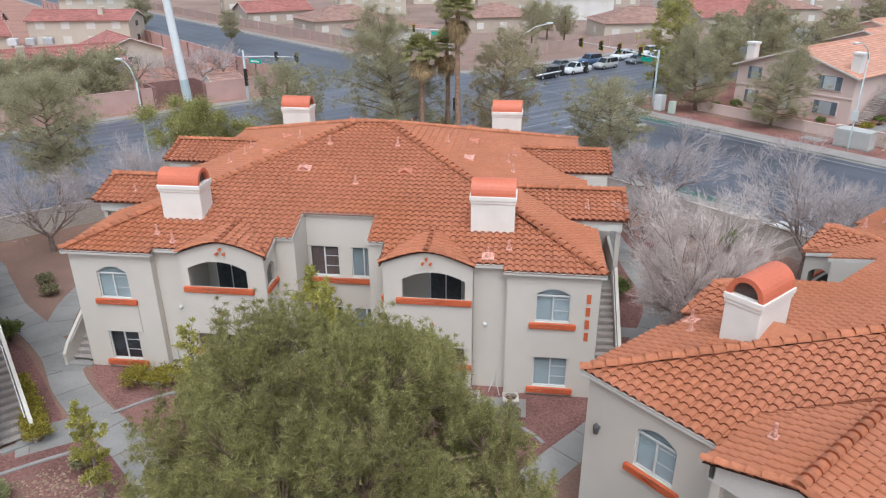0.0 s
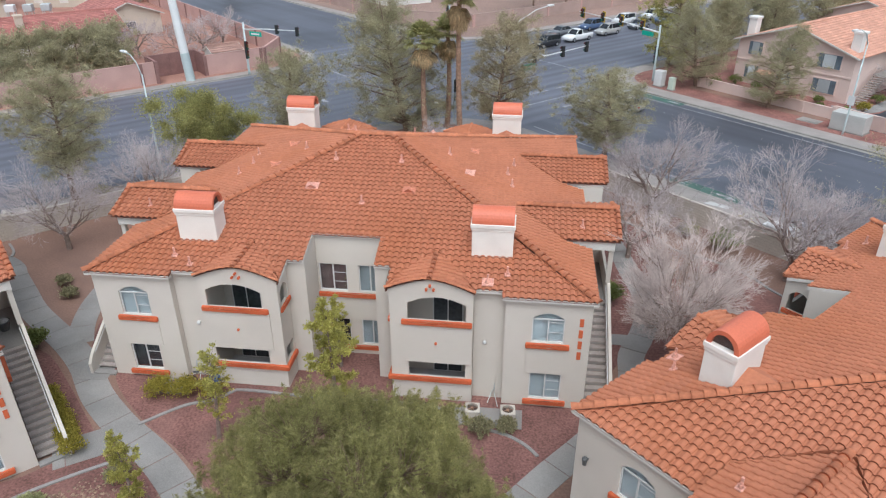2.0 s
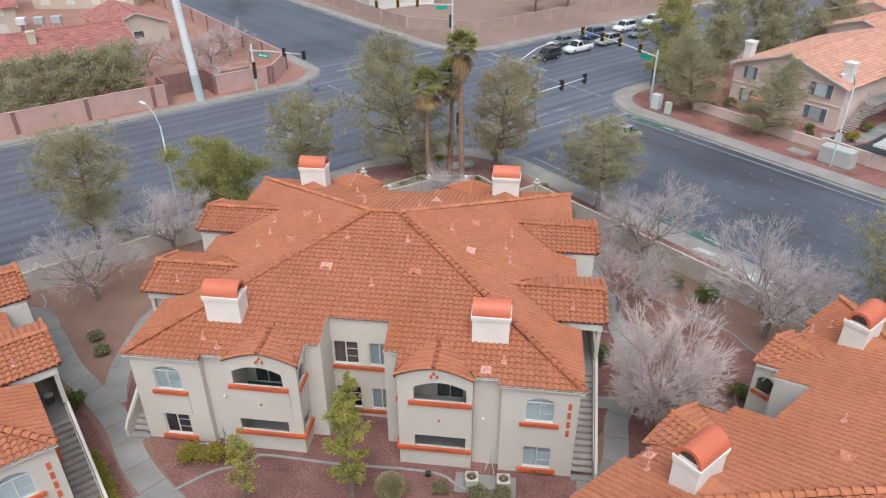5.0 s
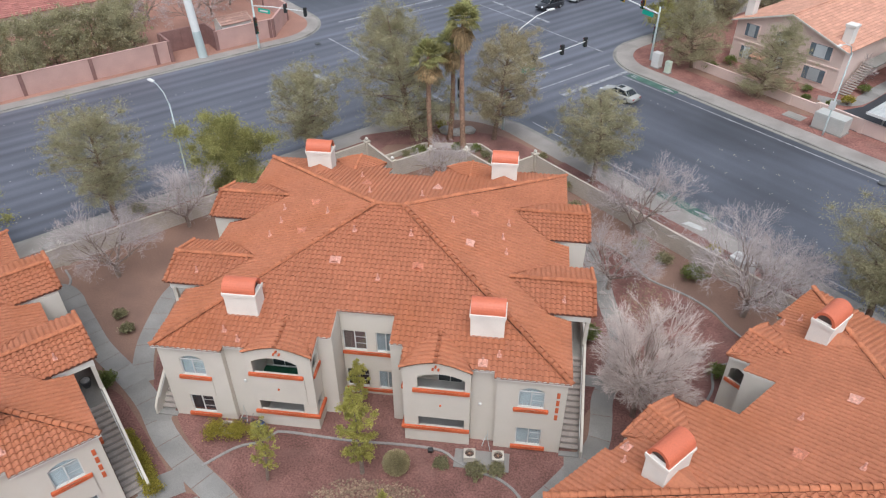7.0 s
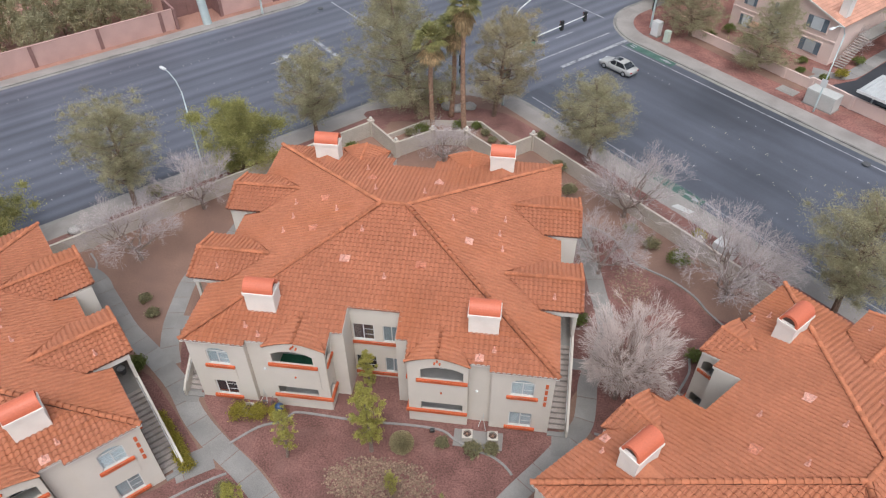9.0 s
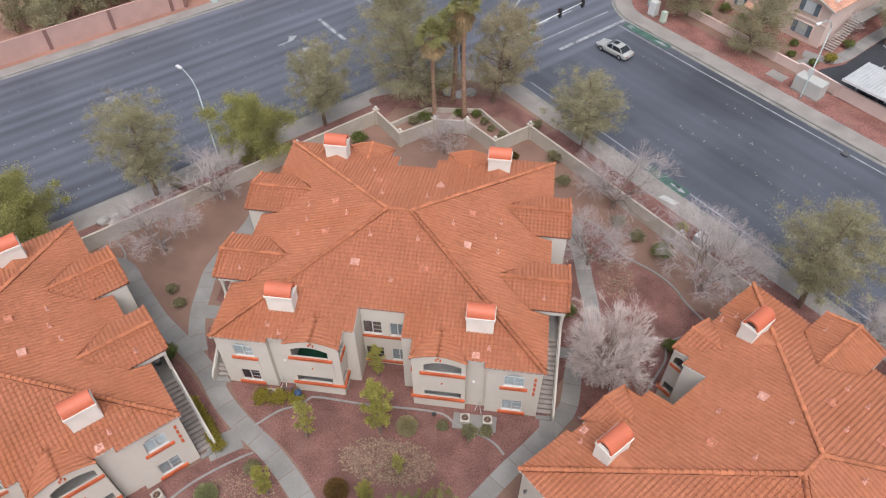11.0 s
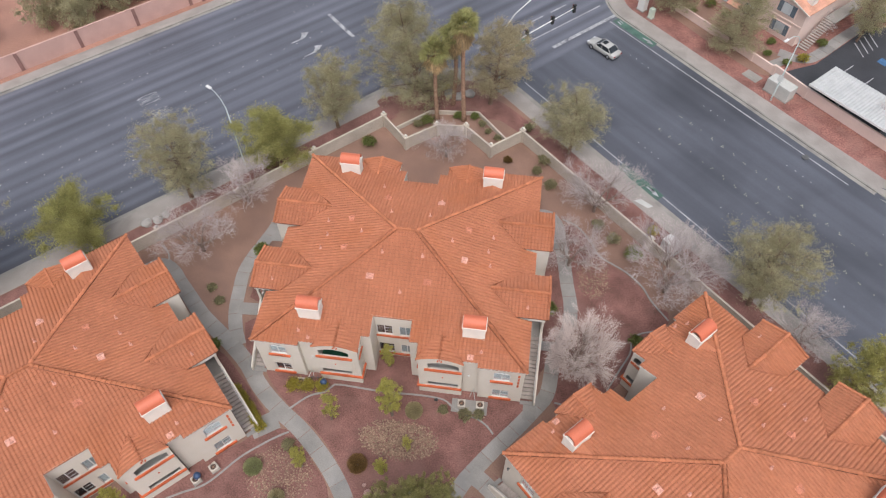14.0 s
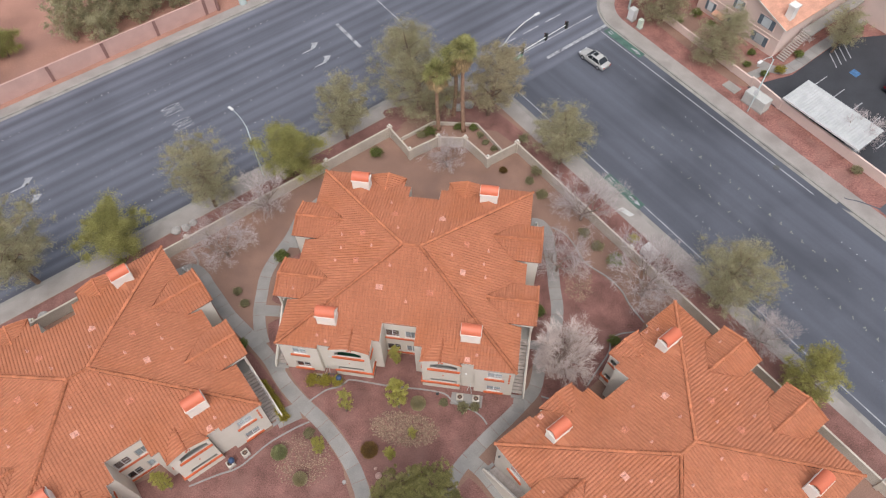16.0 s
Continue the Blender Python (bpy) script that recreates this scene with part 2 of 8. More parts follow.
# the asphalt of two roads, with long streaks worn by the wheels and damp patches
def asphalt(name, along, streak, tone, track=1.87, rut=0.12, phase=0.0, damp=0.6):
    m = mat(name, tone, 0.5, 0.10, 0.12, 18, 0.15, 0.006, second=[c * 0.62 for c in tone], stain=damp, spec=0.45)
    t = m.node_tree
    b = t.nodes["Principled BSDF"]
    co = t.nodes.new("ShaderNodeTexCoord")
    mp = t.nodes.new("ShaderNodeMapping")
    mp.inputs["Rotation"].default_value = (0, 0, -along)
    mp2 = t.nodes.new("ShaderNodeMapping")
    mp2.inputs["Scale"].default_value = (0.012, 1.0, 1.0)
    n = t.nodes.new("ShaderNodeTexNoise")
    n.inputs["Scale"].default_value, n.inputs["Detail"].default_value = 0.55, 4
    r = t.nodes.new("ShaderNodeMapRange")
    r.inputs["From Min"].default_value, r.inputs["From Max"].default_value = 0.35, 0.65
    r.inputs["To Min"].default_value, r.inputs["To Max"].default_value = 1 - streak, 1 + streak
    t.links.new(co.outputs["Object"], mp.inputs["Vector"])
    t.links.new(mp.outputs["Vector"], mp2.inputs["Vector"])
    t.links.new(mp2.outputs["Vector"], n.inputs["Vector"])
    t.links.new(n.outputs["Fac"], r.inputs["Value"])
    wave = t.nodes.new("ShaderNodeTexWave")                 # two worn wheel tracks in every lane
    wave.wave_type, wave.bands_direction, wave.wave_profile = "BANDS", "Y", "SIN"
    wave.inputs["Scale"].default_value = 0.314 / track
    wave.inputs["Distortion"].default_value, wave.inputs["Detail"].default_value, wave.inputs["Detail Scale"].default_value = 1.1, 2.0, 0.5
    shift = t.nodes.new("ShaderNodeMapping")
    shift.inputs["Scale"].default_value, shift.inputs["Location"].default_value = (0.03, 1.0, 1.0), (0, phase, 0)
    t.links.new(mp.outputs["Vector"], shift.inputs["Vector"])
    t.links.new(shift.outputs["Vector"], wave.inputs["Vector"])
    wr = t.nodes.new("ShaderNodeMapRange")
    wr.inputs["To Min"].default_value, wr.inputs["To Max"].default_value = 1 - rut, 1 + rut
    t.links.new(wave.outputs["Fac"], wr.inputs["Value"])
    both = t.nodes.new("ShaderNodeMath")
    both.operation = "MULTIPLY"
    t.links.new(r.outputs["Result"], both.inputs[0])
    t.links.new(wr.outputs["Result"], both.inputs[1])
    x = t.nodes.new("ShaderNodeMix")
    x.data_type, x.blend_type = "RGBA", "MULTIPLY"
    x.inputs["Factor"].default_value = 1.0
    old = b.inputs["Base Color"].links[0].from_socket
    t.links.new(old, x.inputs["A"])
    t.links.new(both.outputs[0], x.inputs["B"])
    t.links.new(x.outputs["Result"], b.inputs["Base Color"])
    return m


ASPHALT = asphalt("worn_asphalt", radians(45), 0.20, (0.106, 0.109, 0.132), 1.87, 0.17, 0.3, 0.4)
ASPHALT_B = asphalt("dark_worn_asphalt", radians(-45), 0.13, (0.083, 0.087, 0.106), 1.7, 0.025, 0.0, 0.95)

GLASS = bpy.data.materials.new("window_glass")
GLASS.use_nodes = True
gb = GLASS.node_tree.nodes["Principled BSDF"]
gb.inputs["Base Color"].default_value = (0.82, 0.88, 0.90, 1)
gb.inputs["Roughness"].default_value = 0.03
gb.inputs["Transmission Weight"].default_value = 1.0
gb.inputs["IOR"].default_value = 1.45


# ---- mesh helpers ----
def mesh_ob(name, verts, faces, material, parent=None, label="", smooth=False):
    me = bpy.data.meshes.new(name)
    me.from_pydata([tuple(map(float, v)) for v in verts], [], faces)
    me.materials.append(material)
    if smooth:
        me.polygons.foreach_set("use_smooth", [True] * len(me.polygons))
    me.update()
    ob = new(name, me)
    if parent:
        ob.parent = parent
    if label:
        tagged(ob, label)
    return ob


def part(name, bm, material, parent=None, label="", smooth=False):
    me = bpy.data.meshes.new(name)
    bmesh.ops.recalc_face_normals(bm, faces=bm.faces[:])
    bm.to_mesh(me)
    bm.free()
    me.materials.append(material)
    if smooth:
        me.polygons.foreach_set("use_smooth", [True] * len(me.polygons))
    ob = new(name, me)
    if parent:
        ob.parent = parent
    if label:
        tagged(ob, label)
    return ob


def box(bm, lo, hi, m=None, bevel=0.0):
    """A box between two corners; m turns it, bevel rounds its edges."""
    r = bmesh.ops.create_cube(bm, size=1.0)
    vs = r["verts"]
    c = [(a + b) / 2 for a, b in zip(lo, hi)]
    s = [abs(b - a) for a, b in zip(lo, hi)]
    for v in vs:
        v.co = Vector((v.co.x * s[0] + c[0], v.co.y * s[1] + c[1], v.co.z * s[2] + c[2]))
    if bevel:
        es = list({e for v in vs for e in v.link_edges})
        res = bmesh.ops.bevel(bm, geom=es, offset=bevel, segments=1, affect="EDGES")
        vs = list({v for f in res["faces"] for v in f.verts} | {v for v in vs if v.is_valid})
    if m is not None:
        bmesh.ops.transform(bm, matrix=m, verts=vs)
    return vs


def tube(bm, pts, radii, sides=8, caps=True):
    """A tube along points with a radius at each."""
    rings = []
    for i, p in enumerate(pts):
        p = Vector(p)
        a = Vector(pts[max(0, i - 1)])
        b = Vector(pts[min(len(pts) - 1, i + 1)])
        d = (b - a).normalized()
        side = d.orthogonal().normalized() if i == 0 else (side - d * side.dot(d)).normalized()
        up = d.cross(side)
        rings.append([bm.verts.new(p + (side * math.cos(k * math.tau / sides) + up * math.sin(k * math.tau / sides)) * radii[i]) for k in range(sides)])
    for r0, r1 in zip(rings, rings[1:]):
        for k in range(sides):
            bm.faces.new((r0[k], r0[(k + 1) % sides], r1[(k + 1) % sides], r1[k]))
    if caps:
        bm.faces.new(rings[0][::-1])
        bm.faces.new(rings[-1])


def thing(name, m=None, label="", category="", group="", kind=""):
    ob = new(name)
    ob.empty_display_size = 0.5
    if m is not None:
        ob.matrix_basis = m
    return tagged(ob, label, category, group, kind)


def prism(bm, outline, z0, z1):
    """A flat slab over a plan outline."""
    lo = [bm.verts.new((x, y, z0)) for x, y in outline]
    hi = [bm.verts.new((x, y, z1)) for x, y in outline]
    bm.faces.new(hi)
    bm.faces.new(lo[::-1])
    n = len(outline)
    for i in range(n):
        bm.faces.new((lo[i], lo[(i + 1) % n], hi[(i + 1) % n], hi[i]))


def smooth_line(pts, step=0.8):
    """A Catmull-Rom line through plan points."""
    out = []
    p = [Vector((*q, 0)) for q in pts]
    p = [p[0] * 2 - p[1]] + p + [p[-1] * 2 - p[-2]]
    for i in range(1, len(p) - 2):
        n = max(1, round((p[i + 1] - p[i]).length / step))
        for k in range(n):
            t = k / n
            q = 0.5 * (2 * p[i] + (p[i + 1] - p[i - 1]) * t + (2 * p[i - 1] - 5 * p[i] + 4 * p[i + 1] - p[i + 2]) * t * t
                       + (3 * p[i] - p[i - 1] - 3 * p[i + 1] + p[i + 2]) * t ** 3)
            out.append((q.x, q.y))
    out.append((p[-2].x, p[-2].y))
    return out


def normals(line):
    out = []
    for i in range(len(line)):
        a, b = Vector(line[max(0, i - 1)]), Vector(line[min(len(line) - 1, i + 1)])
        d = (b - a).normalized()
        out.append((-d.y, d.x))
    return out


# ---- ground, roads, kerbs ----
ROOT2 = math.sqrt(2)


def uv(u, v):
    """Plan place from the two roads' own axes, which stand at 45 degrees to the house."""
    return ((u - v) / ROOT2, (u + v) / ROOT2)


def skew(u, v):
    """The dark road runs a little more than square to the wide one, below the crossing."""
    if u > 47.5:                                             # its far kerb closes in before the driveway
        return (u + 0.08 * max(-12.0, min(0.0, v - 12)), v)
    return (u + 0.025 * min(0.0, v - 12), v) if u > 24.5 else (u, v)


bm = bmesh.new()
bmesh.ops.create_grid(bm, x_segments=8, y_segments=8, size=2400)
for v in bm.verts:
    v.co.z = -0.32
tagged(part("ground", bm, SUBURB), "dusty brown desert suburb ground reaching the horizon", "ground", kind="structure")

ROAD_Z = -0.14
U0, U1, V0, V1 = 27.45, 48.6, 42.2, 70.9
for a, b, c, d, material, text in ((-400, 500, 33.5, 80, ASPHALT, "wide grey asphalt road with long wheel streaks"),
                                   (20, 56, 80, 420, ASPHALT_B, "grey asphalt road beyond the crossing"),
                                   (20, 56, -360, 33.5, ASPHALT_B, "dark damp asphalt road beside the apartments")):
    nu, nv = max(2, int((b - a) / 30)), max(2, int((d - c) / 30))
    verts, faces = [], []
    for i in range(nu + 1):
        for j in range(nv + 1):
            verts.append((*uv(a + (b - a) * i / nu, c + (d - c) * j / nv), ROAD_Z))
    for i in range(nu):
        for j in range(nv):
            k = i * (nv + 1) + j
            faces.append((k, k + nv + 1, k + nv + 2, k + 1))
    tagged(mesh_ob("road", verts, faces, material), text, "road", kind="structure")


def quadrant(u0, v0, su, sv, r, d, far=420):
    """The edge of a block, d metres inside its kerb: along one road, round the corner, along the other."""
    r2 = max(0.05, r - d)
    cu, cv = u0 + su * r, v0 + sv * r
    pts = [(u0 + su * d, v0 + sv * far)]
    for k in range(6):
        pts.append((u0 + su * d, cv + sv * (150 - 30 * k) * 1.0)) if k < 5 else None
    for k in range(13):
        a = k / 12 * math.pi / 2
        pts.append((cu - su * r2 * math.cos(a), cv - sv * r2 * math.sin(a)))
    for k in range(1, 6):
        pts.append((cu + su * 30 * k, v0 + sv * d))
    pts.append((u0 + su * far, v0 + sv * d))
    return pts


def band(name, o, i, z0, z1, material, label, category, face_out=False):
    o, i = ([skew(*p) for p in line] for line in (o, i))
    verts = [(*uv(*p), z0) for p in o] + [(*uv(*p), z1) for p in i]
    n = len(o)
    faces = [(k, k + 1, n + k + 1, n + k) for k in range(n - 1)]
    if face_out:
        verts += [(*uv(*p), z0 - 0.3) for p in o]
        faces += [(k, k + 1, 2 * n + k + 1, 2 * n + k) for k in range(n - 1)]
    return tagged(mesh_ob(name, verts, faces, material), label, category, kind="structure")


BLOCKS = ((U0, V0, -1, -1, 10.0, 2.1, DIRT, "brown dirt yard ground of the apartment block"),
          (27.6, V1, -1, 1, 8.0, 1.5, PINKDIRT, "pinkish dirt and gravel ground behind the pink wall"),
          (U1, V0, 1, -1, 8.0, 2.2, REDROCK, "brownish red gravel ground beside the pink apartments"),
          (48.3, 68.9, 1, 1, 9.0, 1.8, SUBURB, "dusty ground of the far housing block"))
for u0, v0, su, sv, r, walkw, material, text in BLOCKS:
    e0, e1, e2 = (quadrant(u0, v0, su, sv, r, d) for d in (0.0, 0.2, 0.2 + walkw))
    band("kerb", e0, e1, 0.0, 0.0, KERB, "grey concrete kerb stepping down to the asphalt", "kerb", True)
    band("pavement", e1, e2, 0.0, 0.0, PAVE, "pale concrete pavement slab beside the road", "pavement")
    inner = e2 + [(u0 + su * 420, v0 + sv * 420)]
    bm = bmesh.new()
    f = bm.faces.new([bm.verts.new((*uv(*skew(*p)), 0.0)) for p in inner])
    bmesh.ops.triangulate(bm, faces=[f])
    tagged(part("ground", bm, material), text, "ground", kind="structure")
    # gutter pan of lighter concrete along the kerb
    g0 = quadrant(u0, v0, su, sv, r + 0.45, -0.45)
    band("gutter", g0, e0, ROAD_Z + 0.006, ROAD_Z + 0.02, KERB, "concrete gutter along the kerb, darkened by water", "gutter")


# ---- the apartment building ----
from mathutils.geometry import tessellate_polygon

HX, HY = 11.70, 10.72          # outer walls
EX, EY, EZ, SLOPE = 11.88, 10.98, 6.10, 0.3120   # eaves
RIDGE = EX - EY


def panel(bm, outline, holes, to3d, depth):
    """A wall slab from an outline and holes in its own plane; to3d(s, z, w) puts it in place, w metres inside."""
    polys = [outline] + list(holes)
    tri = tessellate_polygon([[Vector((a, b, 0)) for a, b in p] for p in polys])
    flat = [q for p in polys for q in p]
    front = [bm.verts.new(to3d(a, b, 0)) for a, b in flat]
    back = [bm.verts.new(to3d(a, b, depth)) for a, b in flat]
    for t in tri:
        for vs in (front, back):
            try:
                bm.faces.new([vs[i] for i in t])
            except ValueError:
                pass
    k = 0
    for p in polys:
        n = len(p)
        for i in range(n):
            a, b = k + i, k + (i + 1) % n
            bm.faces.new((front[a], front[b], back[b], back[a]))
        k += n


def rect(a, b, c, d):
    return [(a, c), (b, c), (b, d), (a, d)]


def arch(a, b, c, spring, top, n=10):
    """An opening with a low arched head."""
    out = [(a, c), (b, c)]
    for i in range(n + 1):
        x = b + (a - b) * i / n
        q = 1 - ((x - (a + b) / 2) / ((b - a) / 2)) ** 2
        out.append((x, spring + (top - spring) * q))
    return out


def inset(poly, d):
    cx = sum(p[0] for p in poly) / len(poly)
    cz = (min(p[1] for p in poly) + max(p[1] for p in poly)) / 2
    hx = (max(p[0] for p in poly) - min(p[0] for p in poly)) / 2
    hz = (max(p[1] for p in poly) - min(p[1] for p in poly)) / 2
    cx = (max(p[0] for p in poly) + min(p[0] for p in poly)) / 2
    return [(cx + (x - cx) * (hx - d) / hx, cz + (z - cz) * (hz - d) / hz) for x, z in poly]


def plane(a, b):
    """to3d for a wall from plan point a to b, whose outside is to the right of that way."""
    d = Vector((b[0] - a[0], b[1] - a[1]))
    d.normalize()
    out = (d.y, -d.x)
    return lambda s, z, w: Vector((a[0] + d.x * s - out[0] * w, a[1] + d.y * s - out[1] * w, z))


def brow(c):
    """How high a little gable's curved eave stands, from its foot (0) to its middle (1)."""
    return 1 - (1 - min(1.0, max(0.0, c))) ** 1.55


def roof_z(y):
    return EZ + SLOPE * (EY - abs(y))


def window(parent, opening, to3d, blind, grid):
    """Frame, mullion, two panes and what stands behind them, set into an opening."""
    x0, x1 = min(p[0] for p in opening), max(p[0] for p in opening)
    z0, z1 = opening[0][1], max(p[1] for p in opening)
    zs = opening[2][1]
    at = lambda s, z, w: to3d(s, z, w + 0.07)
    bm = bmesh.new()
    panel(bm, opening, [inset(opening, 0.055)], at, 0.06)
    c = (x0 + x1) / 2
    panel(bm, rect(c - 0.03, c + 0.03, z0 + 0.04, (zs if zs < z1 - 0.05 else z1) - 0.03), [], lambda s, z, w: at(s, z, w - 0.006), 0.05)
    if zs < z1 - 0.05:
        panel(bm, rect(x0 + 0.04, x1 - 0.04, zs - 0.10, zs - 0.04), [], lambda s, z, w: at(s, z, w - 0.008), 0.05)
    win = part("window", bm, FRAME, parent, "white vinyl sliding window")
    for a, b, g in ((x0 + 0.05, c - 0.02, 0), (c + 0.02, x1 - 0.05, grid)):
        bm = bmesh.new()
        panel(bm, rect(a, b, z0 + 0.05, min(zs, z1 - 0.06)), [], lambda s, z, w: at(s, z, w + 0.03), 0.006)
        pane = part("pane", bm, GLASS, win)
        pane.visible_shadow = False
        if g:
            for k in (1, 2):
                bm = bmesh.new()
                z = z0 + (z1 - z0) * k / 3
                panel(bm, rect(a + 0.02, b - 0.02, z - 0.015, z + 0.015), [], lambda s, zz, w: at(s, zz, w + 0.012), 0.015)
                part("glazing_bar", bm, FRAME, win)
    if zs < z1 - 0.05:
        bm = bmesh.new()
        panel(bm, inset([p for p in [(x0, zs - 0.06), (x1, zs - 0.06)] + opening[2:]], 0.05), [], lambda s, z, w: at(s, z, w + 0.03), 0.006)
        pane = part("arched_pane", bm, GLASS, win)
        pane.visible_shadow = False
    bm = bmesh.new()
    n = int((z1 - z0) / 0.07)
    if blind:
        for k in range(n):
            z = z0 + 0.02 + k * 0.07
            panel(bm, rect(x0 + 0.03, x1 - 0.03, z, z + 0.066), [], lambda s, zz, w: at(s, zz, w + 0.10 + 0.02 * ((zz - z) / 0.066)), 0.004)
        part("blind", bm, BLIND if blind is True else blind, win, "slatted blind")
    else:
        # no room is built: a dark sheet gives its shade
        panel(bm, rect(x0 - 0.02, x1 + 0.02, z0 - 0.02, z1 + 0.02), [], lambda s, z, w: at(s, z, w + 0.22), 0.02)
        part("room_shade_sheet", bm, DARK, win, "dark sheet standing in for the unlit room behind the glass")


def sill(parent, a, b, z, to3d, h=0.25, proud=0.16):
    bm = bmesh.new()
    panel(bm, rect(a, b, z, z + h), [], lambda s, zz, w: to3d(s, zz, w - proud), proud + 0.02)
    bmesh.ops.bevel(bm, geom=bm.edges[:], offset=0.03, segments=2, affect="EDGES")
    return part("sill", bm, SILL, parent, "orange painted stucco sill")


PROFILE = ((0.0, -0.022), (0.03, 0.014), (0.17, 0.047), (0.37, 0.058), (0.57, 0.047), (0.71, 0.014), (0.74, -0.022), (1.0, -0.022))   # a tile's S across its width
TW, TE, LIFT = 0.312, 0.322, 0.058
TG = 0.352                     # step by which the eaves are set back


def trim(s, hip):
    """Tiles stop short of hips and valleys, but not of open edges."""
    if min(abs(abs(s) - q) for q in (0.02, 1.70, 2.46, 7.68, 13.25)) < 0.02:
        return 0.0
    # the wide hip gap bares dark felt as the cap tiles' shadow line
    return 0.255 if abs(abs(s) - hip) < 0.02 else 0.065


class Roof:
    """Tile fields of one roof, gathered into one mesh; single tiles are kept apart where asked."""

    def __init__(self):
        self.v, self.f, self.single, self.dv, self.df, self.cv, self.cf = [], [], [], [], [], [], []

    def field(self, spans, to3d, depth, pick=None, breaks=(), half=-99.0):
        """spans(d): the stretches of roof d metres (in plan) up from the eave; breaks: where their number changes; half: half width between hips at the eave."""
        rng = random.Random(5)
        k = 0
        while k * TE < depth - 0.02:
            d0, end = k * TE, min(depth, (k + 1) * TE)
            cuts = [d0] + [b for b in breaks if d0 + 0.01 < b < end - 0.01] + [end]
            for da, db in zip(cuts, cuts[1:]):
                ha, hb = (LIFT * (1 - (d - d0) / TE) for d in (da, db))
                for (a0, b0), (a1, b1) in zip(spans(da + 0.003), spans(db - 0.003)):
                    if max(b0 - a0, b1 - a1) < 0.05:
                        continue
                    n = len(self.dv)
                    self.dv += [to3d(a0, da, -0.06), to3d(b0, da, -0.06), to3d(max(b1, a1), db, -0.06), to3d(min(a1, b1), db, -0.06)]
                    self.df.append((n, n + 1, n + 2, n + 3))
                    ea, eb = half - da - 0.003, half - db + 0.003
                    a0, b0, a1, b1 = a0 + trim(a0, ea), b0 - trim(b0, ea), a1 + trim(a1, eb), b1 - trim(b1, eb)
                    for i in range(math.floor(min(a0, a1) / TW), math.ceil(max(b0, b1) / TW)):
                        s0, s1 = i * TW, (i + 1) * TW
                        if s1 < min(a0, a1) or s0 > max(b0, b1):
                            continue
                        whole = s0 >= max(a0, a1) and s1 <= min(b0, b1) and len(cuts) == 2
                        if whole and pick and pick(s0, d0) and len(self.single) < 300:
                            self.single.append((s0, d0))
                            continue
                        up, skew = rng.uniform(0, 0.005), rng.uniform(-0.004, 0.004)
                        base = len(self.v)
                        for p, h in PROFILE:
                            s = s0 + TW * p + skew
                            sl, sh = min(max(s, a0), b0), min(max(s, a1), b1)
                            low = to3d(sl, da - 0.008, ha + h + up)
                            self.v += [to3d(sl, da + 0.006, ha + h + up - 0.046), low, low, to3d(sh, db, hb + h + up * 0.5)]
                        for j in range(len(PROFILE) - 1):
                            q = base + 4 * j
                            self.f.append((q, q + 4, q + 5, q + 1))
                            self.f.append((q + 2, q + 6, q + 7, q + 3))
            k += 1

    def caps(self, a, b, r=0.15, length=0.40):
        """Barrel tiles along a hip or ridge from a down end to b, each lapping over the one before."""
        a, b = Vector(a), Vector(b)
        n = max(1, round((b - a).length / length))
        d = (b - a) / n
        side = d.cross(Vector((0, 0, 1))).normalized()
        up = side.cross(d).normalized()
        rng = random.Random(3)
        for i in range(n):
            base = len(self.cv)
            p0, p1 = a + d * i, a + d * (i + 1.12)
            wob = rng.uniform(-0.012, 0.012)
            for p, rr, lift in ((p0, r * 1.14, 0.045), (p1, r * 0.90, 0.0)):
                for j in range(7):
                    t = math.pi * j / 6
                    self.cv.append(p + side * (math.cos(t) * rr + wob) + up * (math.sin(t) * rr * 0.9 + lift + 0.01))
            for j in range(6):
                self.cf.append((base + j, base + j + 1, base + 8 + j, base + 7 + j))
            self.cf.append(tuple(base + j for j in range(7)))


